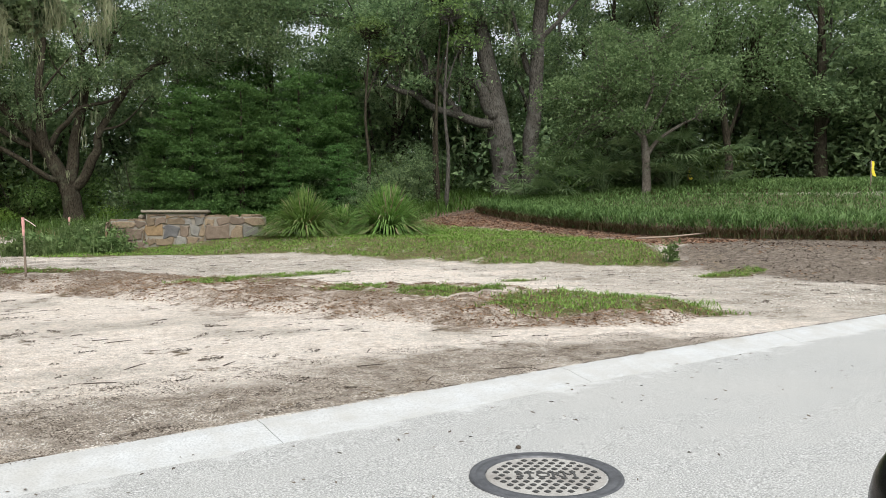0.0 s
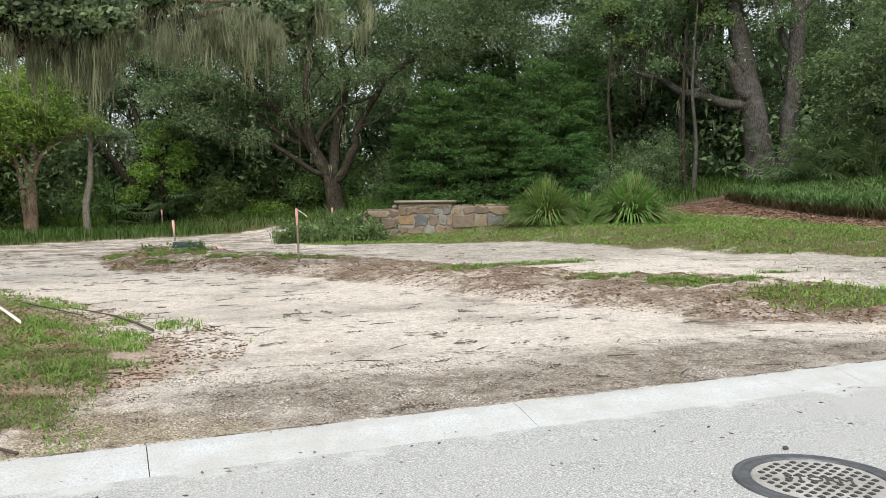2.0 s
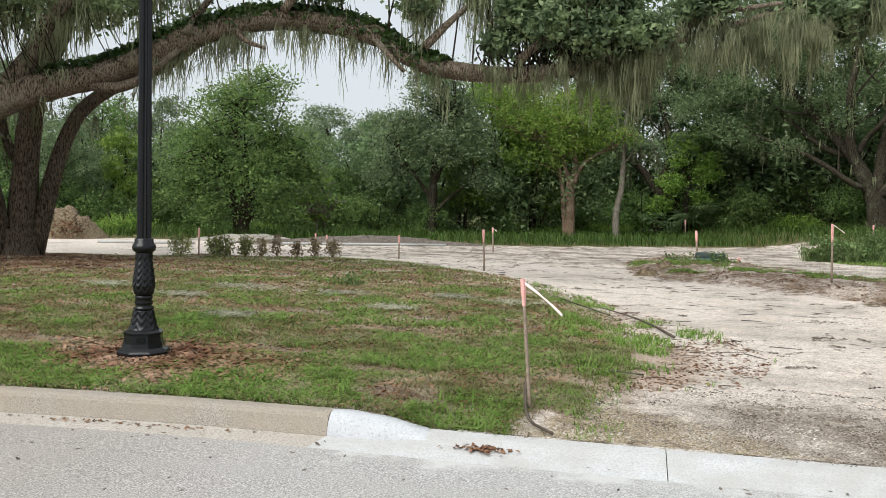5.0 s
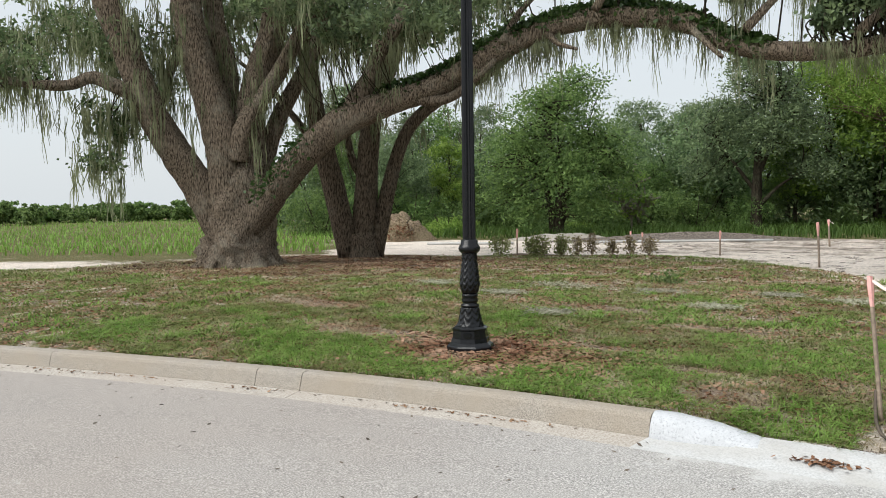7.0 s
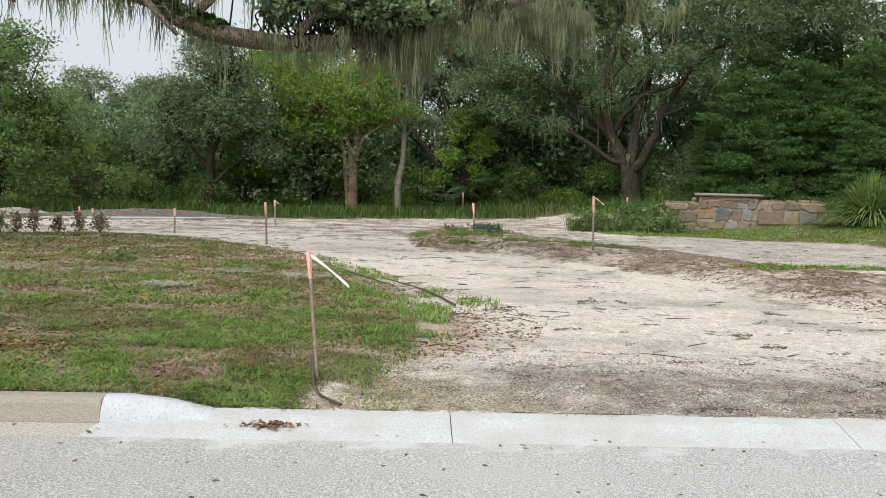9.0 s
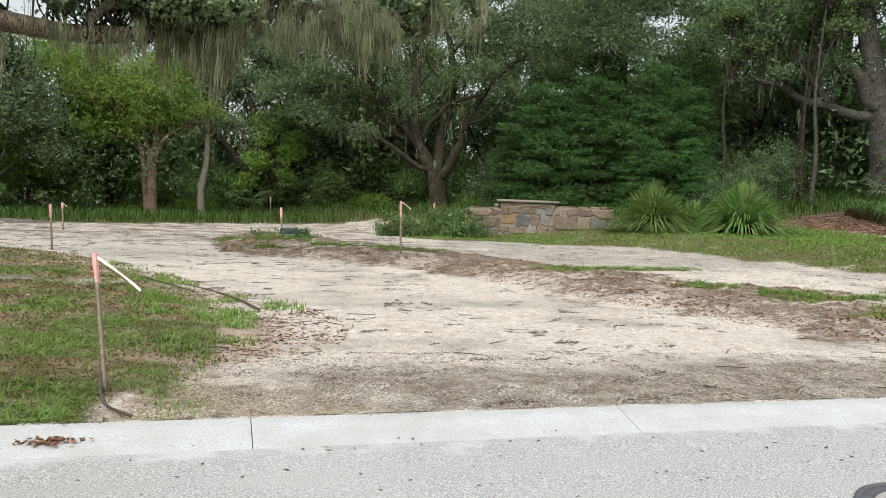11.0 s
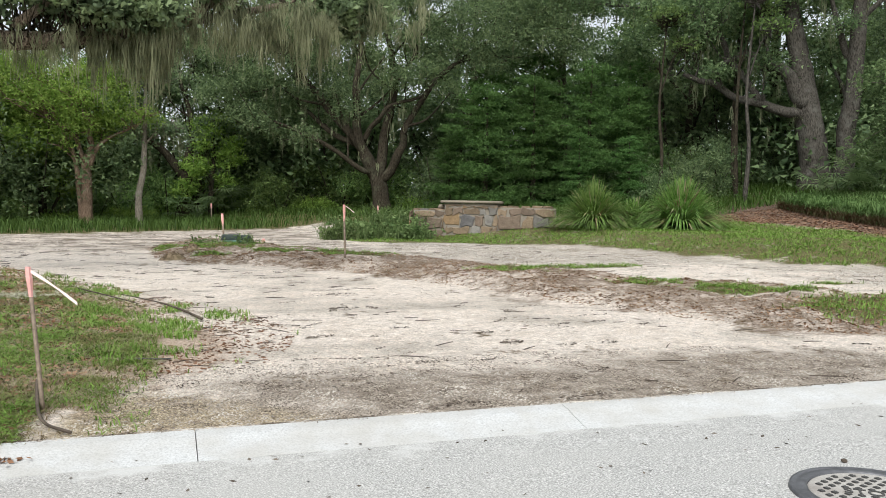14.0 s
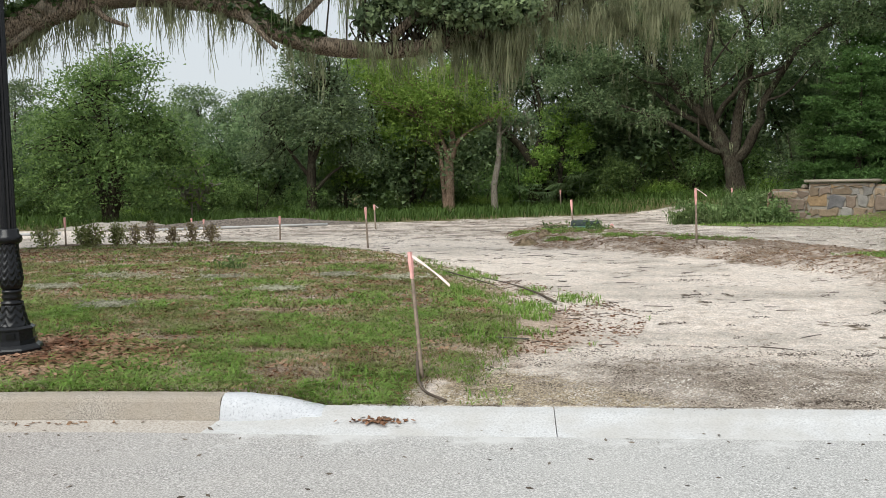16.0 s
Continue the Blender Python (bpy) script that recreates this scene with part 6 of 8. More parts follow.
# ---------------------------------------------------------------- palmettos
def palmetto(x, y, height, fans, seed, reach=1.0):
    g = rng(seed)
    top = base("palmetto", place(x, y, 0.05), "palmetto clump with stiff fan-shaped fronds", "palm", "palmettos")
    for k in range(fans):
        a = g.uniform(0, 6.28)
        out = g.uniform(0.3, 1.5) * reach
        tipz = height * g.uniform(0.35, 1.0)
        tip = np.array((out * math.cos(a), out * math.sin(a), tipz))
        limb(top, [(0, 0, 0), tuple(tip * np.array((0.35, 0.35, 0.7))), tuple(tip)], 0.025, 0.012, M_palm, seed + k, "stalk", 4, 2)
        d = np.array((math.cos(a), math.sin(a), g.uniform(-0.2, 1.3)))
        d /= np.linalg.norm(d)
        s = np.cross(d, (0, 0, 1))
        s /= np.linalg.norm(s)
        up = np.cross(s, d)
        verts, faces = [], []
        m = 15
        for j in range(m):
            w = radians(-105 + 210 * j / (m - 1))
            b = d * math.cos(w) + s * math.sin(w)
            ln = reach * 0.95 * (0.75 + 0.25 * math.cos(w)) * g.uniform(0.85, 1.1)
            c = np.cross(b, up) * 0.04 * reach
            end = tip + b * ln - np.array((0, 0, 0.22 * ln * g.uniform(0.6, 1.4)))
            i = len(verts)
            verts += [tip, tip + b * ln * 0.5 + c + up * 0.03, end, tip + b * ln * 0.5 - c + up * 0.03]
            faces.append((i, i + 1, i + 2, i + 3))
        mesh_object("frond", verts, faces, M_palm, top)
    return top


for n, (x, y, h, f, r) in enumerate([(31.6, 29.6, 2.6, 16, 1.35), (33.6, 28.2, 3.4, 20, 1.4), (36.0, 25.6, 3.4, 20, 1.4), (36.8, 28.4, 3.0, 22, 1.4), (37.4, 27.2, 3.4, 20, 1.4), (35.4, 29.8, 2.6, 18, 1.4), (37.6, 24.2, 2.8, 14, 1.3), (30.6, 30.8, 1.9, 12, 1.2), (4.4, 52.6, 1.7, 14, 1.2), (2.2, 52.0, 1.5, 12, 1.1), (6.4, 53.4, 1.6, 12, 1.1), (8.4, 54, 1.4, 10, 1.0), (-24.6, 37.0, 1.6, 12, 1.1)]):
    palmetto(x, y, h, f, 500 + 20 * n, r)


# ---------------------------------------------------------------- stone wall
def stone_wall():
    A, Bp = np.array((9.9, 32.45)), np.array((14.95, 29.55))
    d = (Bp - A) / np.linalg.norm(Bp - A)
    n = np.array((d[1], -d[0]))
    if n[1] > 0:
        n = -n
    L = np.linalg.norm(Bp - A)
    turn = math.atan2(d[1], d[0])
    z0 = float(ground_z(*A)) - 0.1
    top = base("stone_wall", (A[0], A[1], z0), "low rubble stone wall with a capped pier, mixed tan and grey stones", "wall")
    top.rotation_euler = (0, 0, turn)
    g = rng(600)
    gz = lambda u: float(ground_z(*(A + d * u))) - z0

    def block(name, pts, depth, y0, at_end=False):
        """A stone: an uneven outline, standing proud, with rounded edges."""
        bm = bmesh.new()
        c = np.mean(pts, 0)
        rows = []
        for inset, out in ((1.0, 0.0), (1.0, depth * 0.6), (0.88, depth)):
            rows.append([bm.verts.new((y0 - out, (p * inset + c * (1 - inset))[0], (p * inset + c * (1 - inset))[1]) if at_end else ((p * inset + c * (1 - inset))[0], y0 - out, (p * inset + c * (1 - inset))[1])) for p in pts])
        k = len(pts)
        for a, b in zip(rows, rows[1:]):
            for i in range(k):
                bm.faces.new((a[i], a[(i + 1) % k], b[(i + 1) % k], b[i]))
        bm.faces.new(rows[-1])
        bmesh.ops.recalc_face_normals(bm, faces=bm.faces)
        return part(name, bm, STONES[int(g.choice(5, p=[0.36, 0.24, 0.1, 0.08, 0.22]))], top)

    def face(u0, u1, low, high, y0, size, at_end=False, depth=0.05):
        """Rubble: crooked courses of stones with mortar joints between."""
        z = low
        row = 0
        while z < high - 0.06:
            h = min(size * g.uniform(0.5, 1.35), high - z)
            if high - z - h < 0.10:
                h = high - z
            u = u0
            while u < u1 - 0.05:
                w = min(size * g.uniform(0.7, 1.9), u1 - u)
                if u1 - u - w < 0.12:
                    w = u1 - u
                j = 0.018
                q = [(u + j, z + j), (u + w * 0.5, z + j * g.uniform(0.3, 1.4)), (u + w - j, z + j), (u + w - j * g.uniform(0.5, 2), z + h * 0.5), (u + w - j, z + h - j), (u + w * 0.45, z + h - j * g.uniform(0.2, 2.0)), (u + j, z + h - j), (u + j * g.uniform(0.5, 2), z + h * 0.5)]
                q = [np.array(p) + g.normal(0, 0.05, 2) for p in q]
                block("stone", q, depth * g.uniform(0.6, 1.5), y0, at_end)
                u += w
            z += h
            row += 1

    bm = bmesh.new()
    for u0, u1, h0, y0, th in ((0.0, 1.35, 1.24, 0.05, 0.5), (1.3, 3.5, 1.52, 0.0, 0.9), (3.45, L, 1.40, 0.05, 0.5)):
        box(bm, u1 - u0, th, h0 + 0.3, ((u0 + u1) / 2, y0 + th / 2, (h0 - 0.3) / 2 + 0.0))
    part("core", bm, M_mortar, top, "pale crumbling mortar core")
    face(0.0, 1.30, gz(0.5), 1.22, 0.05, 0.50)
    face(1.30, 3.48, gz(2.2), 1.50, 0.0, 0.40)
    face(3.48, L, gz(4.6), 1.39, 0.05, 0.58)
    face(-0.56, -0.05, gz(0), 1.22, 0.0, 0.40, True)
    bm = bmesh.new()
    box(bm, 2.5, 1.1, 0.12, (2.38, 0.42, 1.60), 0.03)
    for v in bm.verts:
        v.co += Vector((g.normal(0, 0.012), g.normal(0, 0.012), g.normal(0, 0.01)))
    part("cap", bm, M_cap, top, "weathered flat cap stone", True)
    for u, s in ((0.12, 0.2), (0.42, 0.26), (0.78, 0.24), (1.1, 0.3), (3.7, 0.26), (4.1, 0.3), (4.6, 0.24), (5.1, 0.3), (5.5, 0.26)):
        bm = box(bmesh.new(), s * 1.5, 0.42, 0.10, (u, 0.28, (1.24 if u < 2 else 1.41) + g.uniform(0, 0.03)), 0.03, g.uniform(-0.15, 0.15))
        for v in bm.verts:
            v.co += Vector(g.normal(0, 0.012, 3))
        part("coping_stone", bm, STONES[int(g.integers(0, 2))], top)
    bm = box(bmesh.new(), 0.3, 0.3, 0.2, (1.12, 0.35, 1.38), 0.05, 0.4)
    part("loose_stone", bm, M_cap, top, "loose pale stone", True)
    return top


stone_wall()


# ---------------------------------------------------------------- fountain grasses
def fountain_grass(x, y, height, reach, n, seed):
    """A tussock of long arching blades."""
    g = rng(seed)
    top = base("fountain_grass", place(x, y, 0.02), "tall arching ornamental grass tussock beside the wall", "grass", "ornamental grasses")
    for name, mat, share in (("blade_tuft", M_fount, n), ("dry_tuft", M_straw, n // 10)):
        a, r = g.uniform(0, 6.28, share), g.uniform(0, 1, share) ** 0.75
        rise = radians(87) - radians(66) * r + g.normal(0, 0.08, share)
        ln = np.hypot(height, reach * 1.0 * r) * g.uniform(0.7, 1.08, share)
        d = np.stack([np.cos(a), np.sin(a), 0 * a], 1)
        s = np.stack([-np.sin(a), np.cos(a), 0 * a], 1) * 0.033
        rows = []
        root = d * (0.28 * r * g.uniform(0, 1, share))[:, None]
        for t in (0, 0.25, 0.5, 0.72, 0.88, 1.0):
            p = root + d * (ln * np.cos(rise) * t * (1 - 0.12 * t))[:, None]
            p[:, 2] = np.maximum(ln * (np.sin(rise) * t - (0.13 + 0.43 * r) * t**2.4), 0.03)
            w = (1 - t**2 * 0.9)
            rows += [p - s * w, p + s * w]
        v = np.stack(rows, 1).reshape(-1, 3)
        b, k = np.arange(share)[:, None] * 12, np.arange(5)[None] * 2
        f = np.stack([b + k, b + k + 1, b + k + 3, b + k + 2], -1).reshape(-1, 4)
        tagged(mesh_object(name, v, f, mat, top), kind="stuff")
    return top


fountain_grass(16.2, 28.7, 2.3, 2.1, 1300, 701)
fountain_grass(19.2, 27.2, 2.5, 2.3, 1400, 711)
fountain_grass(18.2, 29.0, 1.6, 1.3, 420, 721)


# ---------------------------------------------------------------- border grass bed on the rise
BED = [(28.3, 32.4), (26.3, 26.9), (24.45, 22.4), (23.85, 19.1), (23.85, 16.7), (24.4, 13.9), (25.6, 11.8), (26.2, 10), (27.5, 7), (46, 8), (46, 18), (42, 25), (36, 29.5)]


def border_bed():
    top = base("border_grass", place(30, 20), "dense knee-high border grass bed with dry lower stems", "hedge")
    o = np.array(top.location)
    pts = scatter(88000, BED, 740)
    edge = inside(BED, pts[:, 0], pts[:, 1])
    keep = (edge < 3) | (rng(5).uniform(0, 1, len(pts)) < 0.55)
    pts, edge = pts[keep], edge[keep]
    lift = 0.78 * step(0.0, 0.55, edge + 0.25 * (fbm(pts[:, 0], pts[:, 1], 7) - 0.5)) + 0.12 * (fbm(pts[:, 0] * 0.7, pts[:, 1] * 0.7, 8) - 0.5)
    up = pts.copy()
    up[:, 2] += np.maximum(lift - 0.12, 0.05) * rng(6).uniform(0.75, 1.0, len(pts))
    tagged(blades("leafage", up - o, 0.17, 0.034, M_hedge, top, 741, 1.6, 1.0), kind="stuff")
    rim = pts[edge < 0.55]
    rim = np.repeat(rim, 3, 0) + rng(9).normal(0, 0.08, (3 * len(rim), 3)) * np.array([1, 1, 0])
    tagged(blades("dry_stems", rim - o, 0.40, 0.024, M_hedge_dry, top, 742, 1.2, 0.9), kind="stuff")
    side = np.repeat(pts[(edge < 1.1)], 2, 0)
    side = side + rng(10).normal(0, 0.12, side.shape) * np.array([1, 1, 0])
    side[:, 2] += rng(11).uniform(0.28, 0.66, len(side))
    tagged(blades("leafage", side - o, 0.20, 0.03, M_hedge, top, 743, 1.5, 1.0), kind="stuff")
    return top


border_bed()


# ---------------------------------------------------------------- lawn, weeds, tufts
def lawn_keep(x, y):
    n2 = fbm(x * 2.0, y * 2.0, 31)
    bald = 0.95 * step(0.46, 0.60, fbm(x * 3.4, y * 2.0, 41) + 0.16 * (n2 - 0.5))
    wob = 0.9 * (fbm(x * 0.6, y * 0.6, 21) - 0.5) + 0.5 * (n2 - 0.5)
    edge = step(-0.5, 0.3, inside(LAWN, x, y) + wob)
    ring = step(0.45, 0.9, np.hypot(x + 4.7, y - 6.92))
    oak = step(3.4, 6.0, np.hypot((x + 15.2) / 1.25, y - 14.8))
    for cx, cy, rx, ry in SCARS:
        edge = edge * step(0.75, 1.15, np.hypot((x - cx) / rx, (y - cy) / ry) + 0.5 * (n2 - 0.5))
    return np.clip(edge * (1 - 0.72 * bald) * ring * (0.03 + 0.97 * oak) * (0.55 + 0.8 * step(0.36, 0.58, fbm(x * 4.5, y * 3.0, 61))), 0, 1)


def lawn_blades():
    sets = [([(-9.5, 5.0), (-0.2, 5.5), (-0.2, 9.2), (-9.5, 9.2)], 104000, 0.044, 0.0085, 1), ([(-14, 9.2), (-0.2, 9.2), (-0.5, 14.5), (-14, 14.5)], 56000, 0.044, 0.013, 2), ([(-20, 14.5), (-1, 14.5), (-3, 23), (-20, 23)], 26000, 0.048, 0.022, 3), ([(-24, 2), (-9.5, 3), (-9.5, 9.2), (-24, 9.2)], 32000, 0.046, 0.017, 4), ([(-24, 9), (-13.8, 9), (-13.8, 14.6), (-24, 14.6)], 18000, 0.065, 0.024, 5)]
    on_lawn = lambda q: q[q[:, 1] > kerb_back(q[:, 0]) + 0.03]
    for poly, n, h, w, seed in sets:
        p = on_lawn(scatter(n, poly, 800 + seed, lawn_keep))
        tagged(blades("lawn_grass", p, h, w, M_lawn, None, 810 + seed, 1.9, 0.95), "green lawn grass, patchy and lightly mown", "grass", kind="stuff")
        lush = on_lawn(scatter(int(n * 0.6), poly, 840 + seed, lambda x, y: lawn_keep(x, y) * np.clip(1.3 * step(0.46, 0.60, fbm(x * 1.5, y * 1.6, 91) + 0.08 * (8 - np.minimum(y, 12)) / 4), 0, 1)))
        tagged(blades("lush_grass", lush, h * 1.35, w * 1.25, M_bank, None, 845 + seed, 1.7, 0.95), "lush bright green grass patches in the lawn", "grass", kind="stuff")
        q = on_lawn(scatter(int(n * 0.8), poly, 820 + seed, lambda x, y: (0.18 + 0.45 * step(0.46, 0.62, fbm(x * 2.6, y * 1.8, 97))) * step(-0.5, 0.4, inside(LAWN, x, y))))
        tagged(blades("dry_grass", q, h * 0.85, w, M_straw, None, 830 + seed, 2.4, 1.0), "straw-coloured dead grass in the lawn", "grass", kind="stuff")
    low = on_lawn(scatter(60000, [(-12, 4.5), (-0.2, 5.5), (-0.2, 12.5), (-12, 12.5)], 848, lambda x, y: 0.8 * lawn_keep(x, y)))
    v, f = leaf_data(low + np.array((0, 0, 0.012)), 0.015, 849, 0.0, 1.5, 0.7)
    tagged(mesh_object("low_weeds", v, f, M_lawn), "low broad-leaved weeds matted in the lawn", "grass", kind="stuff")


lawn_blades()


def patch_keep(poly, f, s):
    return lambda x, y: step(-0.3, 0.5, inside(poly, x, y) + 1.6 * (0.9 * (fbm(x * 0.6, y * 0.6, 21) - 0.5) + 0.5 * (fbm(x * 2, y * 2, 31) - 0.5))) * (0.25 + 0.9 * fbm(x * f, y * f, s))


def berm_keep(x, y):
    return tuft_cover(x, y) * np.clip(0.08 + 1.5 * step(0.40, 0.66, fbm(x * 3.2, y * 3.2, 58)), 0, 1)


tagged(blades("bank_grass", scatter(95000, UPPER, 850, lambda x, y: patch_keep(UPPER, 0.9, 62)(x, y) * np.clip(0.25 + 1.4 * step(0.36, 0.60, fbm(x * 1.1, y * 1.1, 64)), 0, 1)), 0.075, 0.024, M_bank, None, 851, 1.4, 0.8), "short grass on the bank before the wall", "grass", kind="stuff")
tagged(blades("verge_grass", scatter(16000, [(6.5, 6), (14, 6), (14, 12), (6.5, 12)], 852, patch_keep(VERGE, 0.9, 63)), 0.08, 0.014, M_bank, None, 853, 1.4, 0.8), "bright green grass patch on the verge", "grass", kind="stuff")
tagged(blades("verge_tuft", scatter(260000, [(-0.5, 10.5), (19.5, 10.5), (19.5, 19), (6, 27), (-0.5, 27)], 854, berm_keep), 0.062, 0.014, M_bank, None, 855, 1.6, 0.9), "small green tufts among the litter", "grass", kind="stuff")
EDGE = [(-30, 30), (-14, 31), (-8, 33.9), (-3, 36.0), (1.5, 38.6), (5.2, 42.2), (7.8, 42.4), (9.0, 39.2), (8.3, 35.6), (7.2, 32.8), (9.9, 33.0), (16, 31.5), (30, 40), (34, 56), (-30, 50)]
tagged(blades("tall_weeds", scatter(66000, EDGE, 856, lambda x, y: 0.3 + 0.7 * fbm(x * 0.5, y * 0.5, 66)), 0.52, 0.035, M_weed, None, 857, 0.8, 0.6), "tall rank grass before the wood", "grass", kind="stuff")
UNDER = [(20, 31.4), (24, 31.8), (28.4, 33.4), (33, 33.4), (44, 40), (30, 48), (18, 40)]
tagged(blades("undergrowth", scatter(16000, UNDER, 860), 0.55, 0.05, M_weed, None, 861, 1.0, 0.7), "dark rank undergrowth at the foot of the wood", "grass", kind="stuff")
FIELD = [(-120, 17), (-30, 14), (-22.5, 17.5), (-19, 20), (-21, 24), (-27, 30), (-60, 60), (-120, 70)]
tagged(blades("field_grass", scatter(62000, FIELD, 858, lambda x, y: np.clip(30 / np.hypot(x, y), 0, 1) ** 1.5), 0.30, 0.05, M_bank, None, 859, 0.7, 0.5), "long grass of the field beyond the oaks", "grass", kind="stuff")


def weed_heap(x, y, w, h, n, seed, label, size=0.07):
    top = base("weed_clump", place(x, y, 0.03), label, "weeds")
    g = rng(seed)
    lobes = [(g.uniform(-0.5, 0.5) * w, g.uniform(-0.3, 0.3) * w, h * 0.3, w * 0.3, w * 0.25, h * g.uniform(0.35, 0.6)) for _ in range(6)]
    crown(top, lobes, n, size, M_brush, seed + 2, 10, 0.13, "", -1.1, 0.0, "leafage")[0]["kind"] = "stuff"
    r = g.uniform(-0.5, 0.5, (max(40, n // 8), 3)) * np.array([w * 1.5, w, 0])
    r[:, 2] = 0.0
    tagged(blades("stem_tuft", r, h * 0.9, 0.02, M_brush, top, seed + 3, 0.5, 0.4), kind="stuff")
    return top


weed_heap(8.2, 32.0, 2.8, 1.0, 2600, 871, "overgrown weeds heaped against the stone wall", 0.10)
weed_heap(9.3, 32.9, 1.8, 1.5, 2000, 873, "overgrown weeds heaped against the stone wall", 0.10)
weed_heap(6.6, 31.0, 1.2, 0.7, 900, 875, "cut branches and weeds beside the track", 0.09)
weed_heap(18.9, 13.4, 0.22, 0.75, 90, 877, "single tall weed on the bank", 0.10)
weed_heap(-5.07, 13.85, 0.32, 0.22, 120, 879, "small leafy weed in the lawn", 0.05)
weed_heap(2.4, 24.6, 0.5, 0.3, 160, 881, "small leafy weed on the berm", 0.06)
weed_heap(1.4, 25.6, 1.0, 0.18, 320, 883, "low green weeds around the valve box", 0.05)


# ---------------------------------------------------------------- planted shrub row
for n, (x, y, w, h) in enumerate([(-12.0, 20.0, 0.46, 0.52), (-11.15, 20.25, 0.34, 0.50), (-10.85, 20.3, 0.36, 0.52), (-10.45, 20.7, 0.30, 0.50), (-10.0, 20.8, 0.20, 0.46), (-9.7, 21.1, 0.20, 0.56), (-9.2, 21.3, 0.18, 0.40), (-8.75, 21.5, 0.22, 0.46), (-8.3, 21.7, 0.30, 0.46)]):
    top = base("planted_shrub", place(x, y, 0.02), "small planted shrub with reddish-green leaves in a mulched row", "shrub", "planted shrub row")
    w, h = w * 1.15, h * 1.12
    for k in range(6):
        a = k * 1.1 + n
        limb(top, [(0, 0, 0), (w * 0.3 * math.cos(a), w * 0.3 * math.sin(a), h * 0.5), (w * 0.5 * math.cos(a), w * 0.5 * math.sin(a), h)], 0.012, 0.004, M_bark_red, n + k, "stem", 4, 2)
    crown(top, [(0, 0, h * 0.55, w * 0.5, w * 0.5, h * 0.5)], 800 if n < 4 else 420, 0.040, M_bronze if n > 3 else M_olive, 900 + n, 6, 0.07, "", -1.1, 0, "leafage")[0]["kind"] = "stuff"


# ---------------------------------------------------------------- lamp post
def lamp_post():
    at = place(-4.70, 6.92, 0.03)
    top = base("lamp_post", at, "black cast iron lamp post with a fluted column and ornate base", "street lamp")
    slim = lambda prof: [(r * 0.81, z) for r, z in prof]
    plinth = part("plinth", lathe(slim([(0.30, 0.0), (0.30, 0.085), (0.285, 0.10), (0.245, 0.125), (0.235, 0.165)]), 8), M_black, top)
    part("pedestal", lathe(slim([(0.225, 0.165), (0.215, 0.245), (0.225, 0.25), (0.225, 0.265), (0.19, 0.285)]), 8), M_black, top)

    def leafy(profile, leaves, depth, sides=96):
        """A turned part cast with upright pointed leaves."""
        fine = [(r0 + (r1 - r0) * k / 6, z0 + (z1 - z0) * k / 6) for (r0, z0), (r1, z1) in zip(profile, profile[1:]) for k in range(6)] + [profile[-1]]
        bm = lathe(slim(fine), sides)
        for v in bm.verts:
            a = math.atan2(v.co.y, v.co.x)
            r = math.hypot(v.co.x, v.co.y)
            mid = abs(math.sin(leaves * a / 2))
            k = 1 + depth * (mid + 0.7 * math.sin(95 * v.co.z + 5.0 * mid)) / max(r, 0.05) * 0.1
            v.co.x, v.co.y = v.co.x * k, v.co.y * k
        return bm

    part("bell", leafy([(0.165, 0.285), (0.150, 0.31), (0.132, 0.37), (0.116, 0.43), (0.11, 0.47)], 8, 0.05), M_black, top, "", True)
    part("neck", lathe(slim([(0.10, 0.47), (0.115, 0.48), (0.115, 0.495), (0.085, 0.505), (0.098, 0.525), (0.105, 0.545), (0.09, 0.57), (0.10, 0.58), (0.10, 0.60), (0.08, 0.61)]), 28), M_black, top, "", True)
    part("urn", leafy([(0.086, 0.61), (0.108, 0.65), (0.118, 0.70), (0.114, 0.76), (0.100, 0.85), (0.086, 0.94), (0.090, 1.02)], 10, 0.06), M_black, top, "", True)
    part("collar", lathe(slim([(0.095, 1.01), (0.125, 1.03), (0.135, 1.06), (0.125, 1.085), (0.105, 1.10), (0.105, 1.135), (0.085, 1.15)]), 32), M_black, top, "", True)
    bm = bmesh.new()
    sides, rings = 64, []
    for k in range(13):
        z = 1.14 + k * 0.30
        r = 0.066 - 0.017 * k / 12
        rings.append([bm.verts.new(((r - 0.009 * (0.5 - 0.5 * math.cos(16 * 2 * math.pi * j / sides)) ** 0.6) * math.cos(2 * math.pi * j / sides), (r - 0.009 * (0.5 - 0.5 * math.cos(16 * 2 * math.pi * j / sides)) ** 0.6) * math.sin(2 * math.pi * j / sides), z)) for j in range(sides)])
    for a, b in zip(rings, rings[1:]):
        for j in range(sides):
            bm.faces.new((a[j], a[(j + 1) % sides], b[(j + 1) % sides], b[j]))
    bm.faces.new(rings[-1])
    part("fluted_column", bm, M_black, top)
    bm = bmesh.new()
    box(bm, 0.07, 0.012, 0.05, (0.07, -0.166, 0.205), 0.003, 0.4)
    part("access_plate", bm, M_black, plinth)


lamp_post()


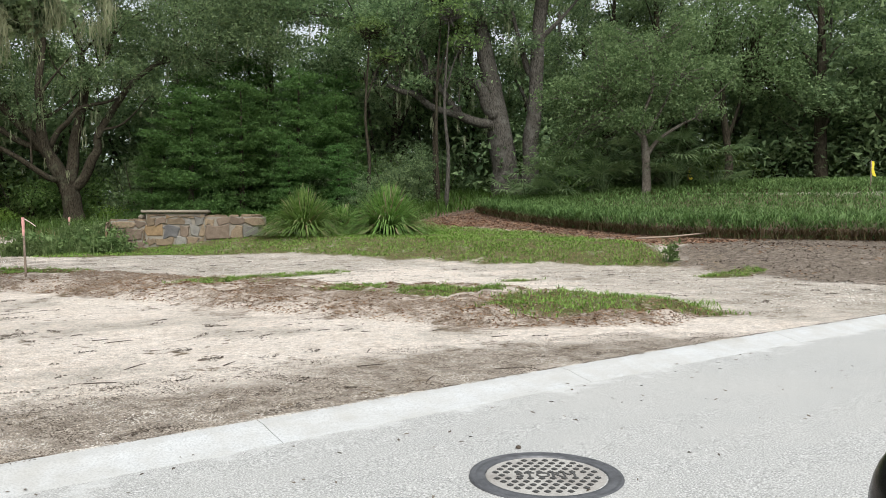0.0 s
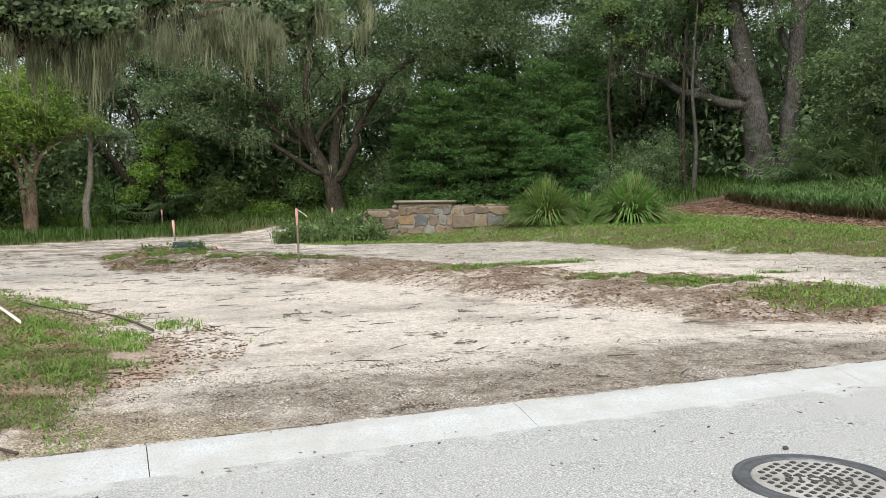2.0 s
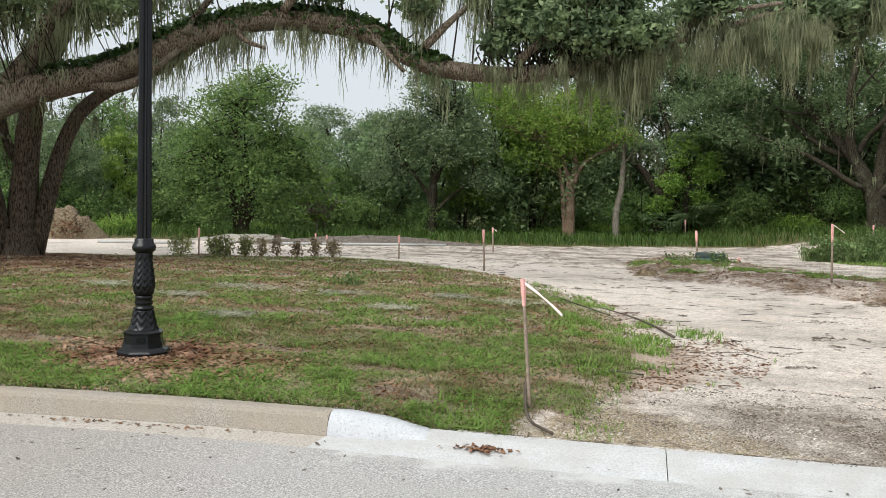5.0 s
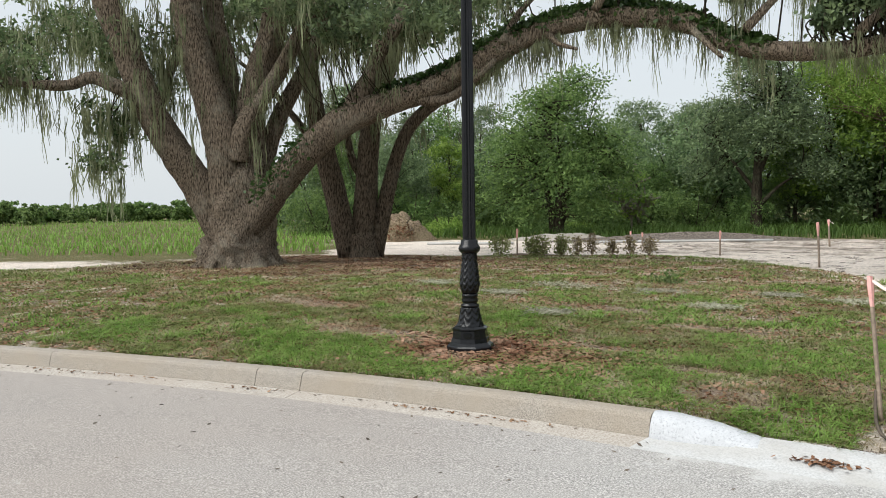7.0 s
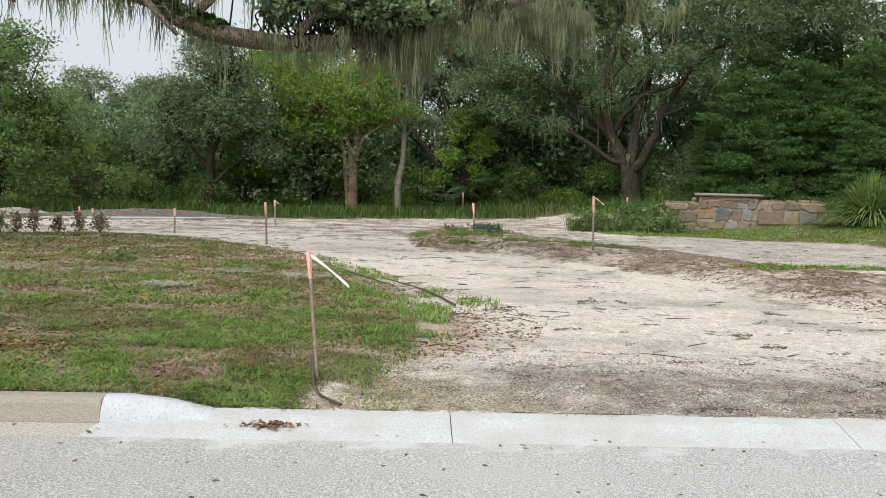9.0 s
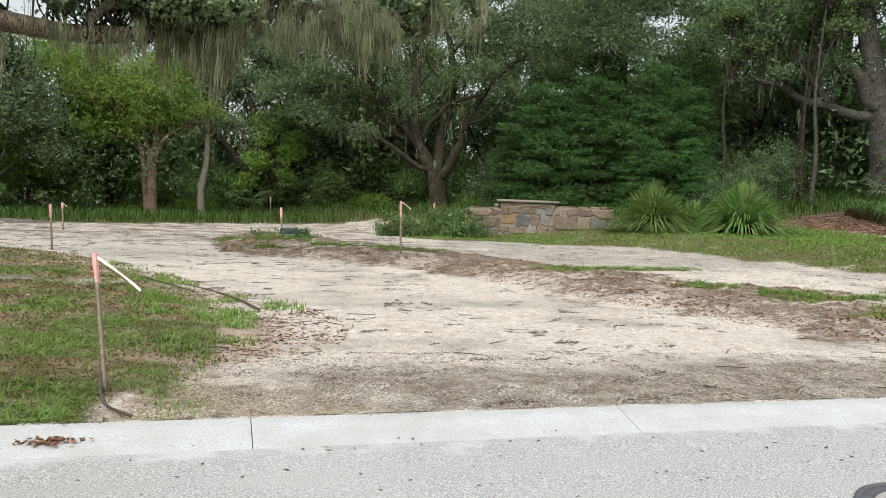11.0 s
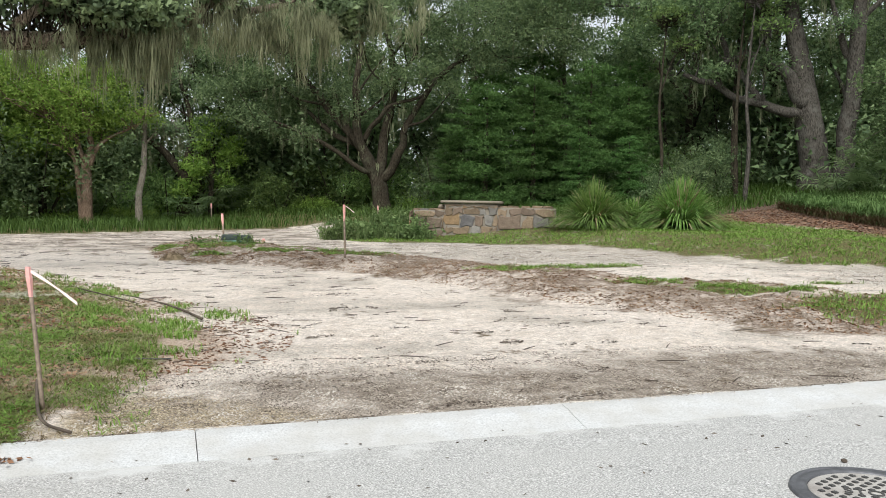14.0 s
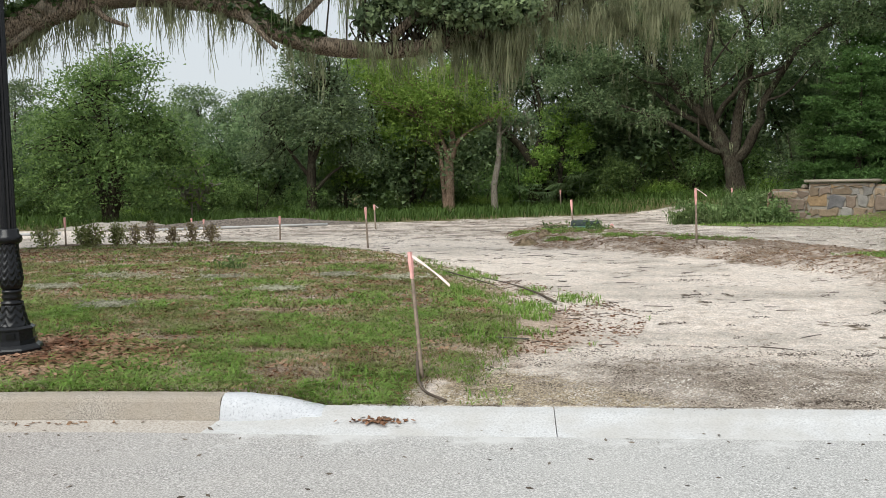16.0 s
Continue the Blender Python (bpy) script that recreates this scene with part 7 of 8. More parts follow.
# ---------------------------------------------------------------- survey stakes
def stake(x, y, height, lean, ribbon, label, width=0.04, tail=False, sink=0.03):
    top = base("survey_stake", place(x, y, sink), label, "stake", "survey stakes")
    lx, ly = lean
    tube("lath", [(0, 0, 0), (lx * 0.5, ly * 0.5, height * 0.5), (lx, ly, height)], [width * 0.5, width * 0.5, width * 0.42], M_stake, top, 4, 3, 0.02, 1)
    if ribbon:
        v, f = [], []
        m = 9
        for k in range(m):
            t = k / (m - 1)
            z = height * (1.0 - ribbon * t)
            q = 1 - ribbon * t
            w = width * (0.58 + 0.10 * math.sin(5 * t))
            for a in (0.3, 1.87, 3.44, 5.01):
                v.append((lx * q + w * math.cos(a), ly * q + w * math.sin(a), z))
        for k in range(m - 1):
            for j in range(4):
                f.append((4 * k + j, 4 * k + (j + 1) % 4, 4 * k + 4 + (j + 1) % 4, 4 * k + 4 + j))
        f.append(tuple(range(4)))
        band = mesh_object("ribbon", v, f, M_pink, top, "pink plastic ribbon")
    if tail:
        v, f = [], []
        m = 10
        for k in range(m):
            t = k / (m - 1)
            p = np.array((lx + 0.02 + tail * t, ly - 0.03 - 0.05 * t, height - 0.03 - tail * (0.62 * t + 0.14 * t * t)))
            w = 0.010 + 0.003 * math.sin(9 * t)
            v += [p + (0, 0, w), p - (0.0, 0.006, w)]
        f = [(2 * k, 2 * k + 1, 2 * k + 3, 2 * k + 2) for k in range(m - 1)]
        mesh_object("ribbon_tail", v, f, M_pale, band, "pale loose end of ribbon")
    return top


stake(-0.97, 6.37, 1.06, (-0.09, 0.0), 0.20, "tall grey wooden stake with pink and white ribbon by the kerb", 0.031, 0.30)
stake(-3.82, 20.65, 1.08, (-0.05, 0), 0.30, "wooden survey stake with a pink ribbon at the lawn edge", 0.05)
stake(4.22, 19.88, 1.35, (-0.04, 0), 0.30, "wooden survey stake with pink and white ribbon on the berm", 0.055, 0.22)
stake(-6.96, 23.73, 0.74, (0, 0), 0.35, "short wooden survey stake with a red ribbon by the track", 0.05)
stake(-12.55, 21.94, 0.82, (0, 0), 0.4, "short wooden survey stake with a red ribbon behind the shrubs", 0.05)
stake(-5.01, 29.38, 0.92, (-0.04, 0), 0.22, "wooden survey stake with a bow of pink ribbon", 0.06, 0.14)
stake(3.01, 50.24, 1.16, (-0.03, 0), 0.3, "wooden survey stake with a red ribbon by the tall grass", 0.08)
stake(2.55, 35.64, 0.88, (-0.06, 0), 0.62, "wooden survey stake wrapped in pale pink ribbon", 0.085)
stake(10.42, 40.09, 0.75, (0, 0), 0.3, "wooden survey stake with a pink ribbon among weeds", 0.08)
stake(-10.65, 27.41, 0.52, (0, 0), 0.3, "small wooden survey stake with a red ribbon", 0.05)
stake(-11.81, 29.27, 0.50, (0, 0), 0.3, "small wooden survey stake with a red ribbon", 0.05)
for x, y, h in ((38.3, 26.2, 1.5), (39.6, 17.2, 1.75)):
    top = base("marker_flag", place(x, y), "thin marker stake with a yellow flag in the border grass", "stake", "marker flags")
    tube("lath", [(0, 0, 0), (0, 0, h * 0.5), (0, 0, h)], [0.03, 0.03, 0.025], M_stake, top, 4, 2, 0.0, 1)
    v = [(0.02 + 0.05 * math.sin(k), -0.03 * k / 4, h - 0.1 * k) for k in range(8)] + [(0.15 + 0.06 * math.sin(k + 1) + 0.03 * k, -0.05, h - 0.03 - 0.1 * k) for k in range(8)]
    mesh_object("flag", v, [(k, k + 1, k + 9, k + 8) for k in range(7)], M_yellow, top, "yellow plastic flag")


# ---------------------------------------------------------------- small things on the ground
tagged(tube("hose", [(-1.04, 6.62, 0.24), (-1.02, 6.45, 0.14), (-0.98, 6.2, 0.085), (-0.90, 5.95, 0.075), (-0.74, 5.74, 0.068)], [0.011, 0.013, 0.012, 0.011, 0.010], M_hose, None, 7, 5, 0.1, 3), "rusty dark hose end lying by the stake", "hose")
tagged(tube("fallen_branch", [tuple(np.add(place(-0.75, 13.6), (0, 0, 0.03))), tuple(np.add(place(-0.2, 12.3), (0, 0, 0.06))), tuple(np.add(place(0.12, 11.4), (0, 0, 0.05))), tuple(np.add(place(0.34, 10.7), (0, 0, 0.03)))], [0.006, 0.011, 0.015, 0.018], M_twig, None, 6, 4, 0.2, 2), "dead branch lying at the lawn's edge", "branch")
tagged(tube("fallen_branch", [tuple(np.add(place(-1.35, 13.9), (0, 0, 0.05))), tuple(np.add(place(-0.8, 12.9), (0, 0, 0.05))), tuple(np.add(place(-0.45, 12.3), (0, 0, 0.03)))], [0.012, 0.01, 0.006], M_twig, None, 6, 4, 0.2, 4), "dark dead branch lying at the lawn's edge", "branch")
tagged(tube("dark_stick", [tuple(np.add(place(-0.42, 8.0), (0, 0, 0.02))), tuple(np.add(place(-0.08, 8.06), (0, 0, 0.02)))], [0.010, 0.008], M_knob, None, 6, 3, 0.1, 4), "short dark stick on the sand", "stick")
tagged(tube("timber_lath", [tuple(np.add(place(21.2, 16.4), (0, 0, 0.10))), tuple(np.add(place(22.8, 16.1), (0, 0, 0.12))), tuple(np.add(place(24.2, 15.8), (0, 0, 0.16)))], [0.032, 0.032, 0.028], M_stake, None, 4, 2, 0.05, 4), "weathered timber lath lying on the bank", "timber")
tagged(tube("white_pipe", [tuple(np.add(place(-18.6, 25.7), (0, 0, 0.05))), tuple(np.add(place(-17.1, 26.6), (0, 0, 0.05))), tuple(np.add(place(-15.7, 27.3), (0, 0, 0.05)))], [0.045, 0.045, 0.045], M_kerb_new, None, 8, 2, 0.0, 4), "white plastic pipe lying beside the track", "pipe")
tagged(tube("white_pipe", [tuple(np.add(place(-13.2, 28.9), (0, 0, 0.05))), tuple(np.add(place(-10.2, 30.6), (0, 0, 0.05))), tuple(np.add(place(-7.4, 32.2), (0, 0, 0.05)))], [0.05, 0.05, 0.05], M_kerb_new, None, 8, 2, 0.0, 4), "white plastic pipe lying beside the track", "pipe")


def valve_box():
    top = base("valve_box", place(2.05, 26.4, 0.02), "open plastic valve box with a green lid on the berm", "utility box")
    bm = lathe([(0.24, 0.0), (0.22, 0.28), (0.20, 0.30), (0.0, 0.31)], 14)
    for v in bm.verts:
        v.co.x *= 1.3
    part("drum", bm, M_dark_box, top, "dark corrugated drum", True)
    bm = lathe([(0.19, 0.0), (0.18, 0.22), (0.15, 0.25), (0.0, 0.26)], 14)
    o = part("drum", bm, M_dark_box, top, "dark corrugated drum", True)
    o.location = (0.45, 0.2, 0.02)
    bm = box(bmesh.new(), 0.62, 0.34, 0.05, (0.02, -0.32, 0.10), 0.015, 0.2)
    part("lid", bm, M_green_box, top, "green plastic lid")
    bm = box(bmesh.new(), 0.2, 0.16, 0.04, (-0.32, -0.34, 0.10), 0.015, 0.5)
    part("liner", bm, M_kerb_new, top, "white plastic edge")


valve_box()
tagged(part("warning_flag", box(bmesh.new(), 0.10, 0.06, 0.16, (0, 0, 0.08), 0.02), M_pink), "small red plastic marker on the berm", "marker").location = place(3.15, 27.2)


def heap(name, x, y, w, dpt, h, mat, label, seed):
    m = 26
    u = np.linspace(-1, 1, m)
    gx, gy = np.meshgrid(u, u, indexing="ij")
    r = np.hypot(gx, gy)
    z = h * np.clip(1 - r**1.3, -0.2, 1) * (0.45 + 1.1 * fbm(gx * 3 + seed, gy * 3, seed)) + 0.35 * h * (fbm(gx * 9, gy * 11 + seed, seed + 2) - 0.5)
    v = np.stack([gx * w / 2, gy * dpt / 2, z], -1).reshape(-1, 3)
    i, j = np.meshgrid(np.arange(m - 1), np.arange(m - 1), indexing="ij")
    f = np.stack([i * m + j, (i + 1) * m + j, (i + 1) * m + j + 1, i * m + j + 1], -1).reshape(-1, 4)
    ob = mesh_object(name, v, f, mat, smooth=True)
    ob.location = place(x, y, 0.02)
    return tagged(ob, label, "mound")


heap("soil_mound", -22.3, 28.6, 3.8, 3.0, 1.35, M_dirt_pile, "mound of brown soil and cut brush behind the oaks", 3)
for n, (x, y, w, h, m) in enumerate([(-22.3, 28.1, 2.2, 1.1, M_hedge_dry), (-22.9, 27.9, 1.6, 0.9, M_straw), (-21.5, 27.8, 1.5, 0.7, M_litter)]):
    top = base("brush_pile", place(x, y, 0.03), "pile of cut brown brush and branches on the soil mound", "brush")
    q = rng(885 + n)
    crown(top, [(q.uniform(-0.3, 0.3) * w, q.uniform(-0.2, 0.2) * w, h * 0.5, w * 0.35, w * 0.25, h * 0.5) for _ in range(4)], 700, 0.07, m, 886 + n, 9, 0.16, "", -1.1, 0.1, "leafage")[0]["kind"] = "stuff"
    for k in range(7):
        a = q.uniform(-0.6, 0.6) + (k % 2) * math.pi
        limb(top, [(0, 0, h * 0.4), (0.4 * w * math.cos(a), 0.1, h * 0.75), (0.62 * w * math.cos(a), -0.2, h * q.uniform(0.5, 1.1))], 0.02, 0.008, M_twig, k, "stick", 4, 2)
heap("sand_mound", -15.4, 31.2, 5.4, 2.6, 0.30, M_pale_pile, "low mound of pale sand by the track", 5)
bank = heap("earth_bank", -10.6, 31.6, 11.0, 1.5, 0.34, M_grey_pile, "long low bank of dark grey soil behind the track", 11)
bank.rotation_euler.z = 0.50
heap("soil_clod", 0.24, 21.0, 0.75, 0.5, 0.22, M_dirt_pile, "clod of dark soil and roots on the sand", 7)
heap("soil_clod", 0.75, 22.3, 0.6, 0.5, 0.2, M_dirt_pile, "clod of dark soil and roots on the sand", 8)
heap("soil_mound", 25.2, 36.0, 3.0, 2.2, 0.7, M_dirt_pile, "small brown earth mound under the trees", 9)


# ---------------------------------------------------------------- loose litter
def bits(name, pts, size, mat, seed, label, category, long=1.7):
    v, f = leaf_data(np.asarray(pts) + np.array((0, 0, size * 0.12)), size, seed, 0.0, long, 0.35)
    return tagged(mesh_object(name, v, f, mat), label, category, kind="stuff")


DRIVE = [(-0.7, 5.8), (9.5, 5.7), (7.4, 8), (6, 10.6), (4.8, 14), (3.6, 17), (0.4, 19.8), (-0.6, 22), (0.5, 30), (3, 37), (8, 46), (10, 44), (5, 34), (-2, 36), (-12, 29), (-17, 24), (-9, 23), (-5.5, 21.8), (-3, 18), (-1.2, 13), (-0.2, 9)]
bits("berm_litter", scatter(150000, BERM, 951, lambda x, y: step(-0.3, 0.4, inside(BERM, x, y)) * (0.12 + 0.7 * step(0.40, 0.6, fbm(x * 1.3, y * 1.3, 71)) + 0.5 * step(1.4, 0.2, inside(BERM, x, y)))), 0.030, M_litter, 952, "brown fallen leaves and bark along the berm", "litter")
bits("mulch_litter", scatter(26000, [(p[0], p[1]) for p in MULCH], 953, lambda x, y: 0.2 + 0.8 * step(0.4, 0.6, fbm(x * 0.6, y * 0.6, 72))), 0.07, M_litter, 954, "reddish-brown pine mulch on the bed", "mulch")
STRIP = [(16, 30.5), (22.6, 26.2), (22.5, 22.3), (20.3, 14.8), (24.4, 13.9), (24.0, 19.1), (26.4, 27), (28.2, 32.4)]
bits("mulch_litter", scatter(26000, STRIP, 961), 0.055, M_mulch, 962, "reddish-brown pine mulch on the bed", "mulch", 2.2)
M_clod = foliage("soil_clods", (0.045, 0.034, 0.026), (0.13, 0.10, 0.078), (0.30, 0.25, 0.21), 0.0, 0.95, 0.1)
bits("soil_clods", scatter(26000, DIRT, 963, lambda x, y: 0.25 + 0.75 * step(0.38, 0.62, fbm(x * 0.9, y * 0.9, 92))), 0.050, M_clod, 964, "rough dark clods of turned soil on the bank", "soil", 1.2)
bits("soil_litter", scatter(9000, DIRT, 965, lambda x, y: step(0.42, 0.6, fbm(x * 0.7, y * 0.7, 93))), 0.055, M_litter, 966, "brown leaves and bark on the turned soil", "litter")
bits("lawn_litter", scatter(105000, [(-17, 3.5), (-0.9, 5.9), (-0.4, 10), (-3, 19), (-17, 19)], 955, lambda x, y: step(0.44, 0.60, fbm(x * 3.4, y * 2.0, 41)) * 0.7 + 0.22) + np.array((0, 0, 0.021)), 0.028, M_mulch, 956, "fallen brown oak leaves in the lawn", "litter")
bits("lamp_mulch", scatter(12000, [(-6.4, 5.9), (-2.8, 5.9), (-2.8, 8.2), (-6.4, 8.2)], 957, lambda x, y: step(1.15, 0.4, np.hypot((x + 4.35) * 0.7, y - 6.85) + 0.5 * (fbm(x * 2, y * 2, 98) - 0.5))) + np.array((0, 0, 0.028)), 0.032, M_mulch, 958, "brown mulch round the lamp post", "mulch")
bits("oak_litter", scatter(26000, [(-22, 8.5), (-8.5, 9), (-7, 22.5), (-20, 20)], 959, lambda x, y: step(6.4, 2.4, np.hypot((x + 15) / 1.3, y - 14.8)) + step(1.0, 0.2, abs(y - 21.2 + 0.3 * (x + 10)))), 0.055, M_litter, 960, "brown leaf litter under the oaks", "litter")
g = rng(970)
pile = np.stack([g.normal(-1.18, 0.085, 140), g.normal(5.385, 0.034, 140), g.uniform(0.016, 0.034, 140)], 1)
bits("leaf_pile", pile, 0.024, M_mulch, 971, "small pile of brown leaves on the kerb", "litter")
# streaks of washed-out debris, and single twigs, over the sand
spots = scatter(2600, DRIVE, 972, lambda x, y: 0.22 + 0.6 * step(0.45, 0.65, fbm(x * 0.4, y * 0.4, 77)))
streak = []
for x, y, z in spots:
    n = int(g.integers(5, 60))
    ln, a = g.uniform(0.12, 0.75), g.normal(0.0, 0.35)
    t, o = g.uniform(-0.5, 0.5, n) * ln, g.normal(0, 0.03, n)
    streak.append(np.stack([x + t * math.cos(a) - o * math.sin(a), y + t * math.sin(a) + o * math.cos(a) + 0.06 * np.sin(t * 7), np.full(n, 0.0)], 1))
streak = np.vstack(streak)
streak[:, 2] = ground_z(streak[:, 0], streak[:, 1])
M_debris = foliage("washed_debris", (0.06, 0.048, 0.039), (0.125, 0.10, 0.081), (0.22, 0.185, 0.152), 0.0, 0.95, 0.1)
bits("washed_debris", streak, 0.017, M_debris, 973, "dark washed-up twig debris in streaks on the sand", "debris", 2.6)

rows = []
TRACK = [(4.5, 24), (8, 17.6), (10.8, 13.5), (12.2, 9.5), (11.5, 6.8), (19, 5.5), (18.5, 12), (15.6, 17), (14.6, 21.4), (13.0, 25.6), (9.8, 28.8), (5.0, 29.5)]
for x, y, z in np.vstack([scatter(800, DRIVE, 974, lambda x, y: step(7.2, 8.2, y) * np.clip(18 / y, 0.3, 1) * (0.1 + 0.9 * step(0.40, 0.6, fbm(x * 0.35, y * 0.35, 79)))), scatter(130, TRACK, 976)]):
    n = int(g.integers(14, 90))
    ln, a, k = g.uniform(0.06, 0.42) * (2.2 if g.uniform() < 0.18 else 1.0), g.normal(0.05, 0.6) - 0.7 * (x > 5), g.uniform(-1.2, 1.2)
    t = g.uniform(-0.5, 0.5, n) * ln
    o = g.normal(0, 0.05, n) * (1 - 1.6 * abs(t) / ln) + k * t * t
    rows.append(np.stack([x + t * math.cos(a) - o * math.sin(a), y + t * math.sin(a) + o * math.cos(a), np.zeros(n)], 1))
rows = np.vstack(rows)
rows[:, 2] = ground_z(rows[:, 0], rows[:, 1]) + g.uniform(0, 0.015, len(rows))
bits("debris_windrow", rows, 0.014, M_debris, 975, "dark ridges of washed-up leaves and twigs on the sand", "debris", 3.4)

bits("gravel_chips", scatter(70000, TRACK, 991, lambda x, y: 0.25 + 0.75 * fbm(x * 0.8, y * 1.6, 81)), 0.030, M_gravel, 992, "grey and white crushed stone on the second track", "gravel", 1.2)
bits("gravel_chips", scatter(70000, [(-0.9, 5.7), (10, 5.6), (8.6, 6.9), (5.5, 7.7), (2, 7.8), (-0.3, 7.6)], 993, lambda x, y: 0.2 + 0.8 * fbm(x * 1.2, y * 2.0, 83)), 0.014, M_grit, 994, "brown grit and small stones behind the kerb", "gravel", 1.2)
bits("gravel_chips", scatter(80000, DRIVE, 995, lambda x, y: 0.8 * step(0.42, 0.60, fbm(x * 0.6, y * 1.4, 85)) * np.clip(14 / y, 0, 1)), 0.014, M_grit, 996, "brown grit scattered on the pale sand", "gravel", 1.4)

bits("gravel_chips", scatter(60000, BERM, 997, lambda x, y: 0.3 + 0.7 * fbm(x * 1.6, y * 1.6, 89)), 0.022, M_grit, 998, "brown grit and clods along the berm", "gravel", 1.3)


spill = np.stack([g.uniform(-1.4, 16, 9000), abs(g.normal(0, 0.022, 9000)), np.full(9000, 0.060)], 1)
spill[:, 1] = kerb_back(spill[:, 0]) - spill[:, 1] * (0.3 + 1.6 * fbm(spill[:, 0] * 2.2, spill[:, 0] * 0, 95)) + 0.012
bits("kerb_grit", spill, 0.012, M_grit, 999, "brown grit washed over the back edge of the kerb", "gravel", 1.3)


def loose_twigs(name, pts, length, r, seed, label):
    g = rng(seed)
    V, F, at = [], [], 0
    for x, y, z in pts:
        a, l = g.normal(0, 0.6), length * g.uniform(0.3, 1.5)
        d = np.array((math.cos(a), math.sin(a), 0)) * l / 2
        c = np.array((x, y, z + r))
        v, f, *_ = tube_data([c - d, c + np.array((0, 0.03 * l, 0)), c + d], [r, r, r * 0.6], 3, 2, 0.0, 1)
        V.append(v)
        F.append(f + at)
        at += len(v)
    return tagged(mesh_object(name, np.vstack(V), np.vstack(F), M_twig), label, "debris", kind="stuff")


RAGGED = [(-0.7, 7.2), (0.9, 7.9), (1.35, 9.5), (1.0, 11.3), (-0.1, 13.4), (-1.2, 15.8), (-1.9, 15.6), (-1.1, 11.5), (-0.8, 9.0)]
bits("edge_litter", scatter(9000, RAGGED, 985, lambda x, y: 0.25 + 0.7 * step(0.42, 0.6, fbm(x * 2, y * 2, 87))), 0.030, M_litter, 986, "brown leaves and bark at the lawn's ragged edge", "litter")
tagged(blades("edge_grass", scatter(30000, RAGGED, 987, lambda x, y: 0.75 * step(0.52, 0.64, fbm(x * 1.9, y * 1.9, 88))), 0.07, 0.012, M_bank, None, 988, 1.0, 0.6), "sparse green grass at the lawn's ragged edge", "grass", kind="stuff")
loose_twigs("edge_roots", scatter(110, RAGGED, 989), 0.30, 0.004, 990, "thin roots and twigs at the lawn's ragged edge")
loose_twigs("loose_twigs", scatter(2200, DRIVE, 980, lambda x, y: 0.3 + 0 * x), 0.25, 0.0058, 981, "thin dead twigs scattered on the sand")
road_bits = np.stack([g.uniform(-9, 9, 320), g.uniform(0, 1, 320) ** 2.2, np.zeros(320)], 1)
road_bits[:, 1] = kerb_back(road_bits[:, 0]) - 0.24 - road_bits[:, 1] * 2.4
road_bits[:, 2] = np.where(road_bits[:, 1] > kerb_front(road_bits[:, 0]), -0.008, -0.0235 + 0.02 * (kerb_front(road_bits[:, 0]) - road_bits[:, 1]))
bits("road_debris", road_bits, 0.021, M_debris, 982, "small dead leaves and grit on the road", "debris", 2.2)
gutter = np.stack([g.uniform(-12, -1.6, 420) , np.zeros(420), np.full(420, -0.006)], 1)
gutter[:, 1] = kerb_back(gutter[:, 0]) - 0.25 - abs(g.normal(0, 0.05, 420))
bits("gutter_debris", gutter[fbm(gutter[:, 0] * 1.2, gutter[:, 0] * 0, 5) > 0.54], 0.020, M_litter, 983, "dead leaves gathered in the gutter", "debris", 2.0)
# grey fallen moss on the lawn
for n, (x, y, w) in enumerate([(-4.69, 12.24, 0.42), (-6.37, 12.22, 0.5), (-6.63, 10.84, 0.3), (-3.0, 12.8, 0.3), (-8.2, 11.4, 0.3), (-3.4, 10.9, 0.25), (-5.0, 9.3, 0.3), (-1.9, 12.6, 0.4)]):
    q = g.normal(0, 1, (800, 3)) * np.array((w * 0.62, w * 0.5, 0.0))
    q = q[fbm(q[:, 0] * 5 + n, q[:, 1] * 5, 9) > 0.44]
    q[:, 2] = 0.012 + 0.03 * g.uniform(0, 1, len(q))
    v, f = leaf_data(q, 0.011, 990 + n, 0.0, 7.0, 0.6)
    ob = mesh_object("fallen_moss", v, f, M_moss_pale)
    ob.location = place(x, y, -0.025)
    tagged(ob, "tangle of fallen grey moss on the lawn", "moss", "fallen moss", "stuff")
peb = tagged(part("pebble", lathe([(0.008, 0), (0.02, 0.006), (0.018, 0.018), (0.006, 0.024)], 8), M_hose), "small dark pebble on the road", "pebble")
peb.location = (3.88, 4.0, 0.0)


